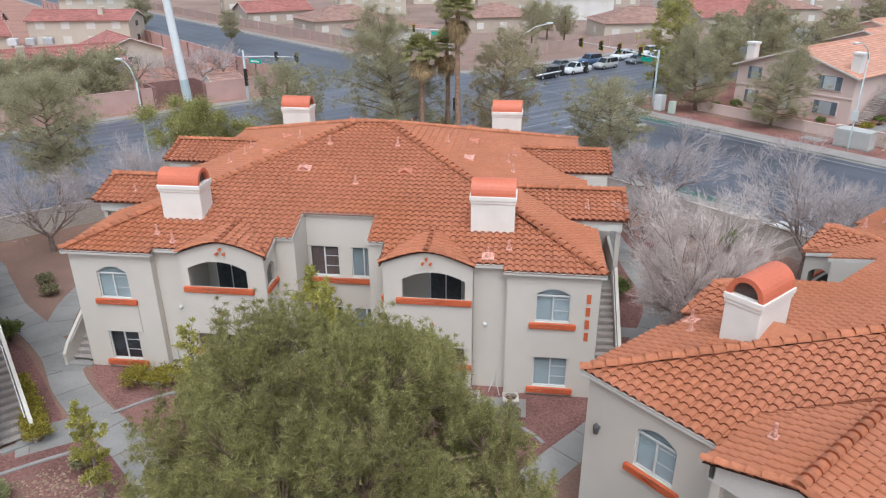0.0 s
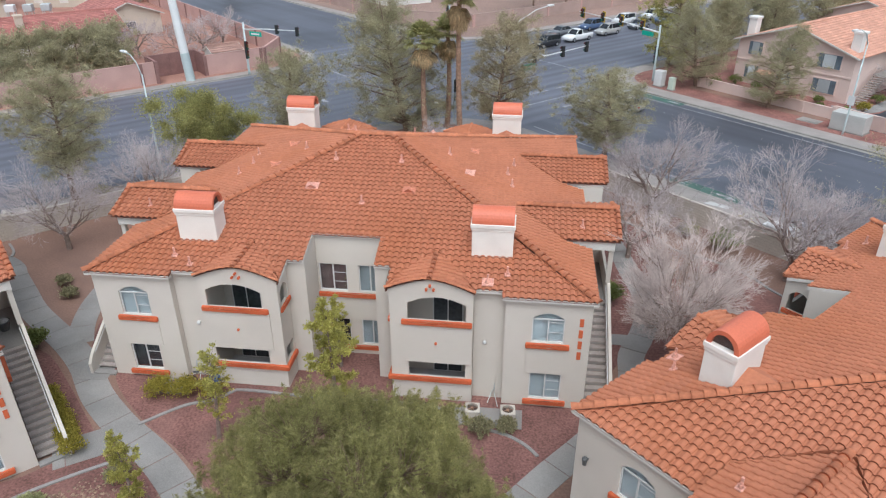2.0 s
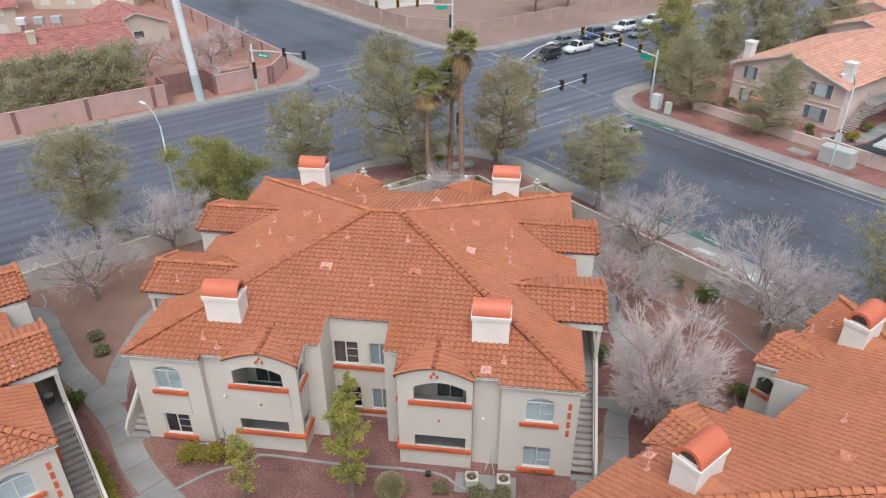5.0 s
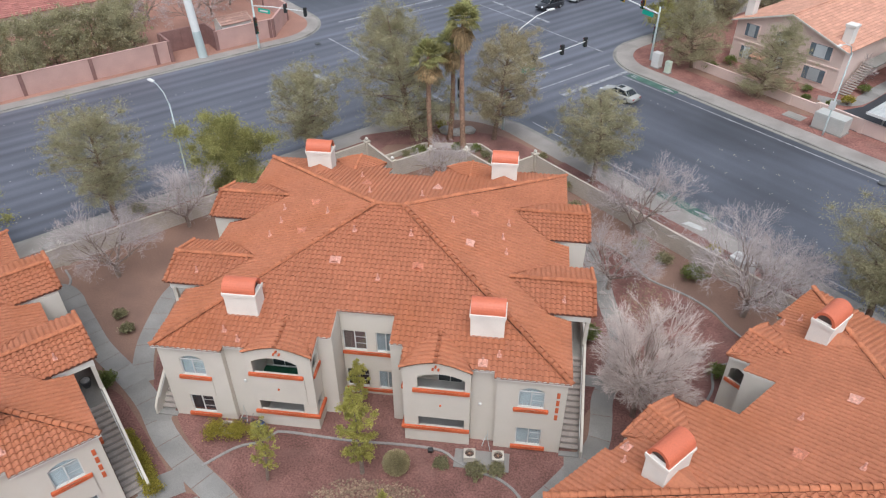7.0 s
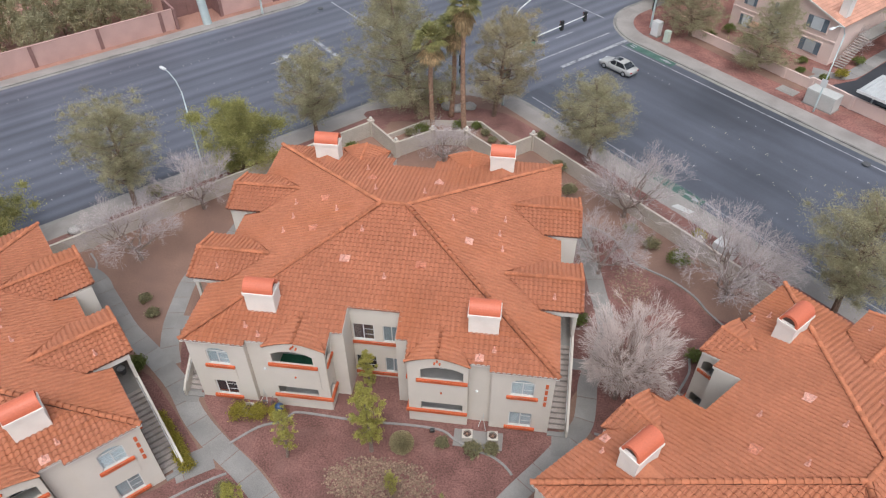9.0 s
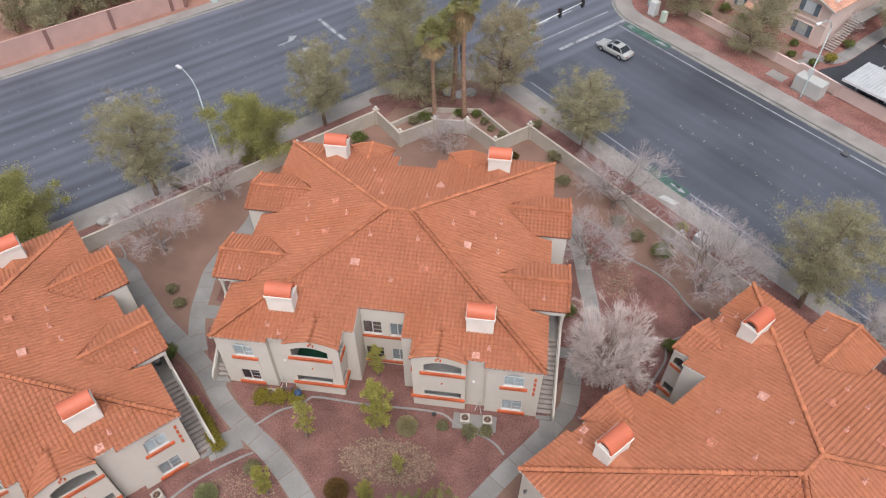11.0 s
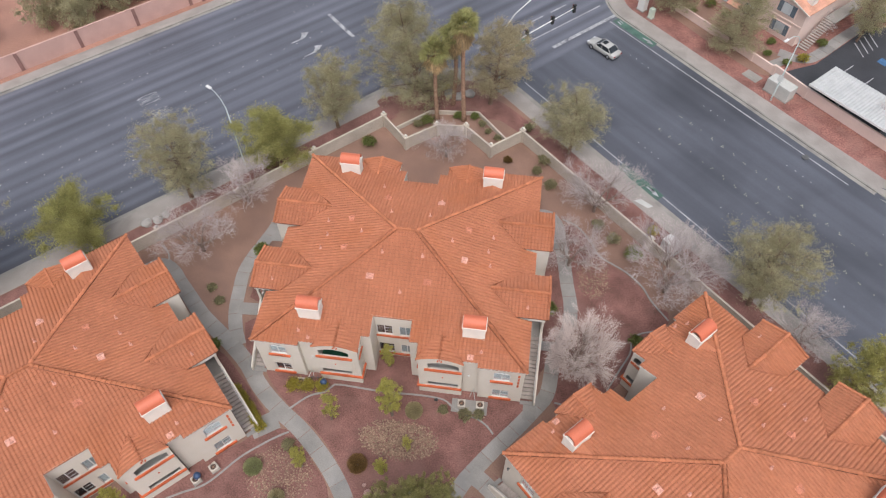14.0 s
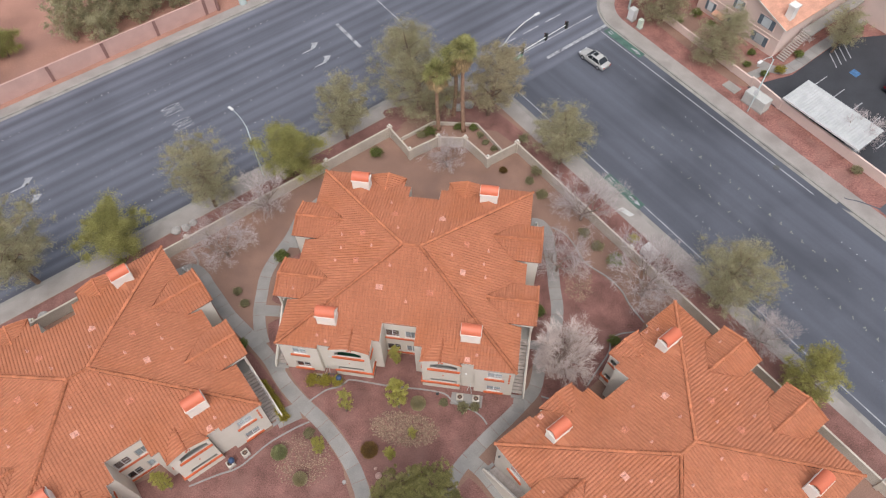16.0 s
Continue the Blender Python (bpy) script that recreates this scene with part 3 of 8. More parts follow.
def build_house():
    house = thing("apartment_building", None, "two-storey cream stucco apartment building with red tile hip roof", "building")
    r = Roof()
    # main faces: front and back with steps in the eave, a notch, and two small gables
    GX, GW, GD = 4.48, 2.02, 7 * TG - 0.15     # gable: centre, half width, depth to where its ridge meets the roof

    def front_spans(d):
        lim = EX - d
        if d > 9 * TG:
            return [(-lim, lim)]
        out = []
        w = GW * max(0.0, 1 - max(0, d - 0.15) / GD)
        for sgn in (-1, 1):
            def add(a, b):
                out.append((a, b) if sgn > 0 else (-b, -a))
            if d < TG:
                add(7.68, lim)
                add(2.46, max(2.53, GX - w))
            elif d < 4 * TG:
                add(GX + w, lim)
                add(2.46, GX - w)
            elif d < 7 * TG:
                add(GX + w, lim)
                add(1.70, GX - w)
            else:
                add(1.70, lim)
        return out

    def pick(s, d):
        return 7.9 < s < 11.2 and d > 0.3

    for sgn in (1, -1):
        to3d = (lambda s, d, h, g=sgn: Vector((s * g, -g * (EY - d), EZ + SLOPE * d + h)))
        r.field(front_spans, to3d, EY, pick if sgn == 1 else None, (TG, 4 * TG, 7 * TG, 9 * TG), EX)
        # notch eave and step covers are left open; sides with two cross gables each
        def side_spans(d):
            lim = EY - d
            if d > 11 * TG - 0.12:
                return [(-lim, lim)]
            out, cur = [], -lim
            for c in (-3.65, 3.75):
                w = 2.25 * (1 - max(0, d - 4 * TG) / (7 * TG))
                out.append((cur, c - w))
                cur = c + w
            return out + [(cur, lim)]
        to3d = (lambda s, d, h, g=sgn: Vector((g * (EX - d), s * g, EZ + SLOPE * d + h)))
        r.field(side_spans, to3d, EX - RIDGE, None, (4 * TG, 11 * TG - 0.12), EY)
        # cross gables over the stairs
        for c in (-3.65, 3.75):
            for q in (-1, 1):
                def spans(d, c=c):
                    return [(EX - 4 * TG - (d / 2.25) * 7 * TG - 0.06, 13.25)]
                to3d = (lambda s, d, h, g=sgn, c=c, q=q: Vector((g * s, g * (c + q * (2.28 - d)), 6.56 + SLOPE * d + h)))
                r.field(spans, to3d, 2.28)
                r.caps((sgn * 13.22, sgn * (c + q * 2.28), 6.6), (sgn * 13.22, sgn * c, 7.34), 0.11)
            r.caps((sgn * 13.3, sgn * c, 7.33), (sgn * 8.1, sgn * c, 7.33))
        # little gables over the balconies
        for gx in (-GX, GX):
            for q in (-1, 1):
                def spans(d):
                    return [(0.02, 0.15 + GD * brow(d / GW))]
                to3d = (lambda s, d, h, g=sgn, gx=gx, q=q: Vector((g * (gx + q * (GW - d)), -g * (EY - s), 6.19 + 0.62 * brow(d / GW) + h)))
                r.field(spans, to3d, GW)
                for k in range(5):
                    r.caps(*((sgn * (gx + q * GW * (1 - c)), -sgn * (EY - 0.04), 6.21 + 0.60 * brow(c)) for c in (k / 5, (k + 1) / 5)), 0.07)
            r.caps((sgn * gx, -sgn * (EY + 0.04), 6.82), (sgn * gx, -sgn * (EY - GD - 0.1), 6.83), 0.105)
        # hips and ridge
        for g2 in (1, -1):
            r.caps((sgn * EX, g2 * EY, EZ + 0.02), (sgn * RIDGE, 0, EZ + SLOPE * EY + 0.02))
    r.caps((-RIDGE, 0, EZ + SLOPE * EY + 0.03), (RIDGE, 0, EZ + SLOPE * EY + 0.03))
    roof = mesh_ob("roof", r.dv, r.df, FELT_SHADE, house, "low hip roof of red clay S-tiles")
    tagged(mesh_ob("ridge_tiles", r.cv, r.cf, CAP_TILE, roof, "", True), kind="stuff")
    tagged(mesh_ob("roof_tiles", r.v, r.f, TILE, roof), kind="stuff")
    # single tiles at the front
    base, fs = [], []
    for p, h in PROFILE:
        low = (TW * p, -0.008, LIFT + h)
        base += [(TW * p, 0.006, LIFT + h - 0.046), low, low, (TW * p, TE, h + SLOPE * TE)]
    for j in range(len(PROFILE) - 1):
        q = 4 * j
        fs += [(q, q + 4, q + 5, q + 1), (q + 2, q + 6, q + 7, q + 3)]
    me = None
    for s, d in r.single:
        if me is None:
            ob = mesh_ob("tile", base, fs, TILE_ONE, roof)
            me = ob.data
        else:
            ob = new("tile", me)
            ob.parent = roof
        ob.location = (s, -(EY - d), EZ + SLOPE * d + random.uniform(0, 0.006))

    # eaves: fascia with soffit, one piece a stretch
    def eave(x0, x1, y, z, sgn, deep=0.28, wide=0.16):
        bm = bmesh.new()
        lo, hi = min(x0 * sgn, x1 * sgn), max(x0 * sgn, x1 * sgn)
        ya, yb = -sgn * y, -sgn * (y - 0.04)
        box(bm, (lo, min(ya, yb), z - wide), (hi, max(ya, yb), z - 0.015))
        yb = -sgn * (y - deep)
        box(bm, (lo, min(ya, yb), z - wide - 0.018), (hi, max(ya, yb), z - wide + 0.003))
        part("fascia", bm, FASCIA, house)

    for sgn in (1, -1):
        for q in (1, -1):
            eave(q * 7.70, q * EX, EY - 0.03, EZ, sgn)
            eave(q * 6.50, q * 7.70, EY - 0.37, EZ + 0.11, sgn)
            eave(q * 1.72, q * 2.50, EY - 1.44, EZ + 0.46, sgn)
        eave(-1.70, 1.70, EY - 3.22, EZ + 1.03, sgn)
        # sloping boards along the notch and the inner side of the gables
        for x, d0, d1 in ((1.70, 4 * TG, 9 * TG), (-1.70, 4 * TG, 9 * TG), (2.47, 0.2, 4 * TG), (-2.47, 0.2, 4 * TG)):
            bm = bmesh.new()
            vs = box(bm, (x - 0.02, d0, -0.15), (x + 0.02, d1, -0.005))
            for v in vs:
                v.co = Vector((v.co.x * sgn, -sgn * (EY - v.co.y), EZ + SLOPE * v.co.y + v.co.z))
            part("fascia", bm, FASCIA, house)
    for sgn in (1, -1):
        for a, b in ((-EY, -5.9), (-1.4, 1.5), (6.0, EY)):
            bm = bmesh.new()
            box(bm, (sgn * (EX - 0.05), a * sgn, EZ - 0.17), (sgn * (EX - 0.01), b * sgn, EZ - 0.02))
            box(bm, (sgn * (HX - 0.05), a * sgn, EZ - 0.185), (sgn * (EX - 0.02), b * sgn, EZ - 0.168))
            part("fascia", bm, FASCIA, house)

    # walls round the plan, each with its openings
    half = [(0, -7.62), (1.68, -7.62), (1.68, -9.42), (2.60, -9.42), (2.60, -10.82), (6.42, -10.82), (6.42, -10.35), (7.85, -10.35), (7.85, -HY), (HX, -HY)]
    up_win, low_win = arch(9.07, 10.53, 3.68, 4.98, 5.28), rect(9.10, 10.58, 0.45, 2.0)
    for sgn in (1, -1):
        turn = (lambda p, g=sgn: (p[0] * g, p[1] * g))
        for q in (1, -1):
            seq = half if q > 0 else [(-x, y) for x, y in half]
            for (ax, ay), (bx, by) in zip(seq, seq[1:]):
                if ay == by == -7.62 and q < 0:
                    continue
                a, b = turn((ax, ay)), turn((bx, by))
                if q < 0:
                    a, b = b, a
                if ay == by == -7.62:
                    a = turn((-1.68, -7.62))
                length = math.hypot(b[0] - a[0], b[1] - a[1])
                to3d = plane(a, b)
                top = min(roof_z(ay), roof_z(by)) - 0.10
                outline = rect(0, length, -0.3, top)
                if ax == bx:                             # side of a step: its top follows the slope
                    z0, z1 = (roof_z(ay) - 0.06, roof_z(by) - 0.06)[::q]
                    outline = [(0, -0.3), (length, -0.3), (length, z1), (0, z0)]
                holes = []
                mid = ((ax + bx) / 2, (ay + by) / 2)
                if ay == by == -HY:                      # bay with two windows
                    if q > 0:
                        holes = [[(x - ax, z) for x, z in h] for h in (up_win, low_win)]
                    else:
                        holes = [arch(HX - 10.53, HX - 9.07, 3.68, 4.98, 5.28), rect(HX - 10.58, HX - 9.10, 0.45, 2.0)]
                elif ay == by == -10.82:                 # balcony front under the little gable
                    outline = [(0, -0.3), (length, -0.3)] + [(length * (1 - k / 12), 6.12 + 0.56 * brow(1 - abs(k / 6 - 1))) for k in range(13)]
                    e = 0.82 if q > 0 else length - 0.82 - 2.68
                    holes = [arch(e, e + 2.68, 4.50, 5.42, 5.80), rect(e, e + 2.68, 1.32, 2.22)]
                elif ax == bx and mid[1] < -9.9 and abs(ax) == 2.60:   # balcony side
                    outline = rect(0, length, -0.3, 6.2)
                    holes = [arch(0.25, length - 0.2, 4.50, 5.30, 5.60, 6), rect(0.25, length - 0.2, 1.32, 2.22)]
                elif ay == by == -7.62:                  # notch wall
                    holes = [rect(2.10, 3.28, 3.82, 5.38), rect(2.10, 3.28, 0.62, 2.15), rect(0.08, 1.52, 3.82, 5.38), rect(0.08, 1.52, 0.62, 2.15)]
                bm = bmesh.new()
                outline = [(min(max(x, 0.004), length - 0.004), z) for x, z in outline]
                panel(bm, outline, holes, to3d, 0.18)
                part("wall", bm, STUCCO, house)
                if ay == by == -HY:
                    for i, h in enumerate(holes):
                        window(house, h, to3d, not (i == 1 and q < 0), True)
                        c0, c1 = min(p[0] for p in h) - 0.25, max(p[0] for p in h) + 0.27
                        sill(house, c0, c1, h[0][1] - 0.27, to3d)
                    bm = bmesh.new()
                    c0, c1 = min(p[0] for p in holes[0]) - 0.2, max(p[0] for p in holes[0]) + 0.25
                    panel(bm, rect(c0, c1, 1.98, 3.42), [], lambda s, z, w: to3d(s, z, w - 0.06), 0.07)
                    part("stucco_panel", bm, STUCCO, house)
                elif ay == by == -10.82:
                    sill(house, e - 0.27, e + 2.68 + 0.29, 4.32, to3d)
                    lo, hi = (-0.16, length) if q > 0 else (0, length + 0.16)
                    sill(house, lo, hi, 1.13, to3d)
                    bm = bmesh.new()
                    panel(bm, rect(e - 0.26, e + 2.68 + 0.30, 2.22, 4.32), [], lambda s, z, w: to3d(s, z, w - 0.06), 0.07)
                    part("stucco_panel", bm, STUCCO, house)
                    c = length / 2 - (0.03 if q > 0 else -0.03)
                    for dx, z in ((0, 6.42), (-0.16, 6.22), (0.16, 6.22), (0.25 if q > 0 else -0.25, 3.35)):
                        bm = bmesh.new()
                        p = to3d(c + dx, z, 0)
                        n = to3d(c + dx, z, -1) - p
                        tube(bm, [p - n * 0.02, p + n * 0.14], [0.062, 0.062], 10)
                        part("clay_pipe", bm, SILL, house, "round clay pipe end")
                    # balcony rooms: floor, ceiling, back wall with a sliding door
                    x0, x1 = sorted((turn((2.62, 0))[0] * q, turn((6.40, 0))[0] * q))
                    yb, yf = sorted((turn((0, -8.7))[1], turn((0, -10.66))[1]))
                    for z in (0.0, 2.9):
                        bm = bmesh.new()
                        box(bm, (x0, yb, z), (x1, yf, z + 0.15))
                        part("balcony_floor", bm, BALCONY, house)
                    bm = bmesh.new()
                    y0, y1 = sorted((turn((0, -8.7))[1], turn((0, -8.5))[1]))
                    box(bm, (x0, y0, 0), (x1, y1, 6.3))
                    xs = sorted((turn((6.42 * q, 0))[0], turn((6.24 * q, 0))[0]))
                    box(bm, (xs[0], yb, 0), (xs[1], yf, 6.0))
                    box(bm, (x0, yb, 5.85), (x1, yf, 5.95))
                    part("balcony_back_wall", bm, STUCCO, house)
                    for z in (0.15, 3.05):
                        bm = bmesh.new()
                        cx = (x0 + x1) / 2 + turn((0.55 * q, 0))[0]
                        yd0, yd1 = sorted((turn((0, -8.72))[1], turn((0, -8.76))[1]))
                        box(bm, (cx - 0.75, yd0, z), (cx + 0.75, yd1, z + 2.05))
                        door = part("patio_door", bm, FRAME, house)
                        for k in (-1, 1):
                            bm = bmesh.new()
                            yd0, yd1 = sorted((turn((0, -8.765))[1], turn((0, -8.77))[1]))
                            box(bm, (cx + k * 0.36 - 0.33, yd0, z + 0.06), (cx + k * 0.36 + 0.33, yd1, z + 1.98))
                            part("pane", bm, DARKGLASS, door)
                elif ax == bx and mid[1] < -9.9 and abs(ax) == 2.60:
                    sill(house, 0.10 if q < 0 else 0.0, length + (0.0 if q < 0 else 0.0), 4.32, to3d, 0.25, 0.10)
                    sill(house, 0.0, length, 1.13, to3d, 0.25, 0.15)
                elif ay == by == -7.62:
                    for i, h in enumerate(holes):
                        window(house, h, to3d, RUSTBLIND if i == 2 else i < 2, i > 1)
                    for z in (3.50, 0.30):
                        sill(house, 0.0, length, z, to3d, 0.25, 0.12)
        # long side walls
        a, b = turn((HX, -HY)), turn((HX, HY))
        to3d = plane(a, b)
        bm = bmesh.new()
        side_win = [arch(1.9, 3.3, 3.68, 4.98, 5.28), arch(2 * HY - 3.3, 2 * HY - 1.9, 3.68, 4.98, 5.28)]
        doors = [rect(7.6, 8.5, 3.05, 5.1), rect(13.0, 13.9, 3.05, 5.1), rect(9.0, 9.9, 0.02, 2.05), rect(11.6, 12.5, 0.02, 2.05)]
        panel(bm, rect(0.004, 2 * HY - 0.004, -0.3, EZ - 0.1), doors + side_win, to3d, 0.18)
        part("wall", bm, STUCCO, house)
        for h in side_win:
            window(house, h, to3d, True, True)
            sill(house, h[0][0] - 0.25, h[1][0] + 0.25, 3.41, to3d)
        for h in doors:
            bm = bmesh.new()
            panel(bm, h, [], lambda s, z, w: to3d(s, z, w + 0.12), 0.04)
            part("door", bm, SILL, house, "flush entrance door")
        # stairs, landings and the walls about them
        for q in (-1, 1):
            P = lambda x, y, z, q=q, g=sgn: Vector((g * x, g * q * y, z))     # y from the middle outwards
            def slab(bm, lo, hi):
                p0, p1 = P(*lo), P(*hi)
                box(bm, [min(i, j) for i, j in zip(p0, p1)], [max(i, j) for i, j in zip(p0, p1)])
            bm = bmesh.new()
            slab(bm, (HX + 0.004, 1.55, 2.88), (12.98, 5.70, 3.05))
            part("landing", bm, CONCRETE, house)
            for k in range(16):
                bm = bmesh.new()
                y = 10.45 - k * 0.30
                slab(bm, (HX + 0.03, y - 0.29, 0.19 * (k + 1) - 0.06), (12.86, y, 0.19 * (k + 1)))
                part("tread", bm, TREAD, house)
                # the stairs are open: plates added to keep the gaps from going dark
                if k < 15:
                    bm = bmesh.new()
                    slab(bm, (HX + 0.05, y - 0.325, 0.19 * (k + 1)), (12.84, y - 0.305, 0.19 * (k + 2) - 0.065))
                    part("gap_plate", bm, GAP_PLATE, house)
            def outer(s, z, w, P=P):
                return P(13.02 - w, s, z)
            bm = bmesh.new()
            panel(bm, [(10.95, -0.2), (10.95, 0.62), (10.60, 1.02), (5.75, 4.10), (1.50, 4.10), (1.50, -0.2)], [], outer, 0.15)
            part("stair_wall", bm, STUCCO, house, "cream stucco wall rising beside the stairs")
            bm = bmesh.new()
            slab(bm, (HX, 10.62, -0.1), (12.87, 10.95, 0.10))
            part("stair_foot", bm, CONCRETE, house)
            bm = bmesh.new()
            tube(bm, [P(12.80, 10.5, 1.05), P(12.80, 5.8, 4.02)], [0.022, 0.022], 6)
            for k in range(4):
                y = 10.3 - k * 1.4
                tube(bm, [P(12.80, y, 0.635 * (10.5 - y) + 0.95), P(12.90, y, 0.635 * (10.5 - y) + 0.95)], [0.012, 0.012], 5)
            part("handrail", bm, FRAME, house, "white metal handrail")
            # porch frame under the cross gable
            bm = bmesh.new()
            slab(bm, (HX + 0.003, 1.50, -0.2), (13.02, 1.64, 6.35))
            part("porch_wall", bm, STUCCO, house)
            bm = bmesh.new()
            slab(bm, (12.78, 5.46, 4.10), (13.00, 5.70, 6.30))
            part("porch_post", bm, STUCCO, house)
            bm = bmesh.new()
            c = 3.70
            panel(bm, [(c - 2.1, 5.95), (c + 2.1, 5.95), (c + 2.1, 6.50), (c, 7.18), (c - 2.1, 6.50)], [], outer, 0.15)
            slab(bm, (EX - 1.0, c + 1.95, 6.02), (13.02, c + 2.12, 6.50))
            slab(bm, (EX - 1.0, c - 2.12, 6.02), (13.02, c - 1.95, 6.50))
            slab(bm, (HX + 0.003, c - 1.95, 6.02), (12.87, c + 1.95, 6.08))
            part("porch_beam", bm, FASCIA, house)
        # chimneys
        for q in (1, -1):
            cx, cy = q * 7.08 * sgn, -8.10 if sgn > 0 else 8.70
            bm = bmesh.new()
            box(bm, (cx - 0.95, cy - 0.58, 5.9), (cx + 0.95, cy + 0.58, 8.34), None, 0.02)
            box(bm, (cx - 0.985, cy - 0.615, 8.16), (cx + 0.985, cy + 0.615, 8.32), None, 0.02)
            box(bm, (cx - 1.02, cy - 0.65, 8.30), (cx + 1.02, cy + 0.65, 8.50), None, 0.02)
            ch = part("chimney", bm, CHIMNEY, house, "cream stucco chimney")
            bm = bmesh.new()
            rows = []
            for x in (-0.96, 0.96):
                o = [bm.verts.new((cx + x, cy + 0.60 * math.cos(t * math.pi / 14), 8.50 + 0.66 * math.sin(t * math.pi / 14))) for t in range(15)]
                i = [bm.verts.new((cx + x, cy + 0.43 * math.cos(t * math.pi / 14), 8.50 + 0.50 * math.sin(t * math.pi / 14))) for t in range(15)]
                rows.append((o, i))
            (o0, i0), (o1, i1) = rows
            for t in range(14):
                bm.faces.new((o0[t], o0[t + 1], o1[t + 1], o1[t]))
                bm.faces.new((i0[t], i0[t + 1], i1[t + 1], i1[t]))
                bm.faces.new((o0[t], o0[t + 1], i0[t + 1], i0[t]))
                bm.faces.new((o1[t], o1[t + 1], i1[t + 1], i1[t]))
            part("chimney_cap", bm, CAPMETAL, ch, "orange half-barrel metal cap")
            # dark sheets set into the open cap ends as the shade within
            for x in (-0.80, 0.80):
                bm = bmesh.new()
                vs = [bm.verts.new((cx + x, cy + 0.425 * math.cos(t * math.pi / 10), 8.51 + 0.49 * math.sin(t * math.pi / 10))) for t in range(11)]
                bm.faces.new(vs)
                part("opening_shade", bm, OPENING_DARK, ch)
            # tiled saddle behind the stack
            bm = bmesh.new()
            yb = cy + sgn * 0.58
            zr = roof_z(yb) + 0.02
            vs = [(cx - 0.95, yb, zr - 0.02), (cx + 0.95, yb, zr - 0.02), (cx, yb, zr + 0.42), (cx, yb + sgn * 1.25, zr + 0.44)]
            vv = [bm.verts.new(p) for p in vs]
            bm.faces.new((vv[0], vv[2], vv[3]))
            bm.faces.new((vv[1], vv[3], vv[2]))
            bm.faces.new((vv[0], vv[1], vv[2]))
            part("roof_saddle", bm, TILE, house)
    # roof vents: low hooded vents and pipes on flashings, the same on each quarter of the roof
    spots = [(x * p, y * q, k) for p in (1, -1) for q in (1, -1) for x, y, k in ((2.55, 4.5, 2), (1.8, 2.3, 0), (5.45, 1.7, 2), (7.75, 1.6, 0))]
    spots += [(x * p, y, 0) for p in (1, -1) for x, y in ((4.15, -0.05), (7.45, -0.1), (7.85, -9.75), (11.4, -5.1))]
    spots += [(7.0, -10.25, 1), (-6.9, -10.25, 0), (6.9, 10.2, 0), (-7.0, 10.2, 1), (-3.3, 6.3, 0), (0.3, -5.6, 0)]
    for i, (x, y, k) in enumerate(spots):
        if abs(y) + RIDGE > abs(x):
            z, up = roof_z(y), Vector((0, -math.copysign(1, y), SLOPE))
        else:
            z, up = EZ + SLOPE * (EX - abs(x)), Vector((-math.copysign(1, x), 0, SLOPE))
        if abs(x) > 11:
            z += 0.55
        up.normalize()
        side = Vector((up.y, -up.x, 0)).normalized()
        m = Matrix((side, up, side.cross(up))).transposed().to_4x4()
        m.translation = (x, y, z + 0.06)
        bm = bmesh.new()
        if k == 2:                       # hooded vent: a low gabled hood over a wide skirt
            box(bm, (-0.34, -0.26, 0.0), (0.34, 0.28, 0.05), m, 0.02)
            pts = [(-0.28, -0.20, 0.05), (0.28, -0.20, 0.05), (0, -0.26, 0.30), (0, 0.30, 0.06)]
            v = [bm.verts.new(m @ Vector(p)) for p in pts]
            for f in ((0, 1, 2), (0, 2, 3), (1, 3, 2)):
                bm.faces.new([v[j] for j in f])
        else:
            w = 0.13 if k == 0 else 0.26
            box(bm, (-w, -w * 0.9, 0.0), (w, w * 0.9, 0.06), m, 0.015)
            p = Vector((x, y, z + 0.08))
            tube(bm, [p, p + Vector((0, 0, 0.12 + 0.3 * w))], [w * 0.6, 0.07], 10)
            tube(bm, [p, p + Vector((0, 0, 0.42))], [0.055, 0.05], 8)
        part("roof_vent", bm, VENT_RED if k and i % 3 else VENT, house, "salmon painted roof vent on a flashing")
    return house


# felt coloured dark to paint the shade beside the hip caps
FELT_SHADE = mat("roofing_felt_gap_shade", (0.14, 0.06, 0.042), 0.9, 0.2, 1, 20, 0.1)
BALCONY = mat("pale_balcony_floor", (0.46, 0.45, 0.43), 0.8, 0.1, 1, 20, 0.1)
CHIMNEY = mat("white_stucco", (0.74, 0.69, 0.625), 0.9, 0.05, 0.8, 60, 0.25, 0.006, second=(0.62, 0.56, 0.50), stain=0.4)
# grey in place of the lit ground seen between the open treads
GAP_PLATE = mat("grey_stair_gap_plate", (0.30, 0.27, 0.25), 0.9, 0.1, 2, 20, 0.1)
TREAD = mat("brown_stained_stair_tread", (0.36, 0.31, 0.28), 0.85, 0.15, 2, 20, 0.2)
VENT_RED = mat("salmon_painted_flashing", (0.50, 0.19, 0.115), 0.6, 0.25, 6, 20, 0.1)
VENT = mat("pale_pink_painted_flashing", (0.62, 0.32, 0.245), 0.6, 0.25, 6, 20, 0.1)
TILE_ONE = mat("terracotta_roof_tile_single", (0.41, 0.155, 0.083), 0.78, 0.08, 0.25, 7, 0.15, 0.01, second=(0.39, 0.133, 0.058), stain=0.6, rand=0.09)
DARKGLASS = mat("dark_patio_glass", (0.07, 0.075, 0.08), 0.06, 0.2, 1, 5, 0.0, spec=0.6)

house = build_house()
house.matrix_basis = pose(-11.67, 10.72, 0)
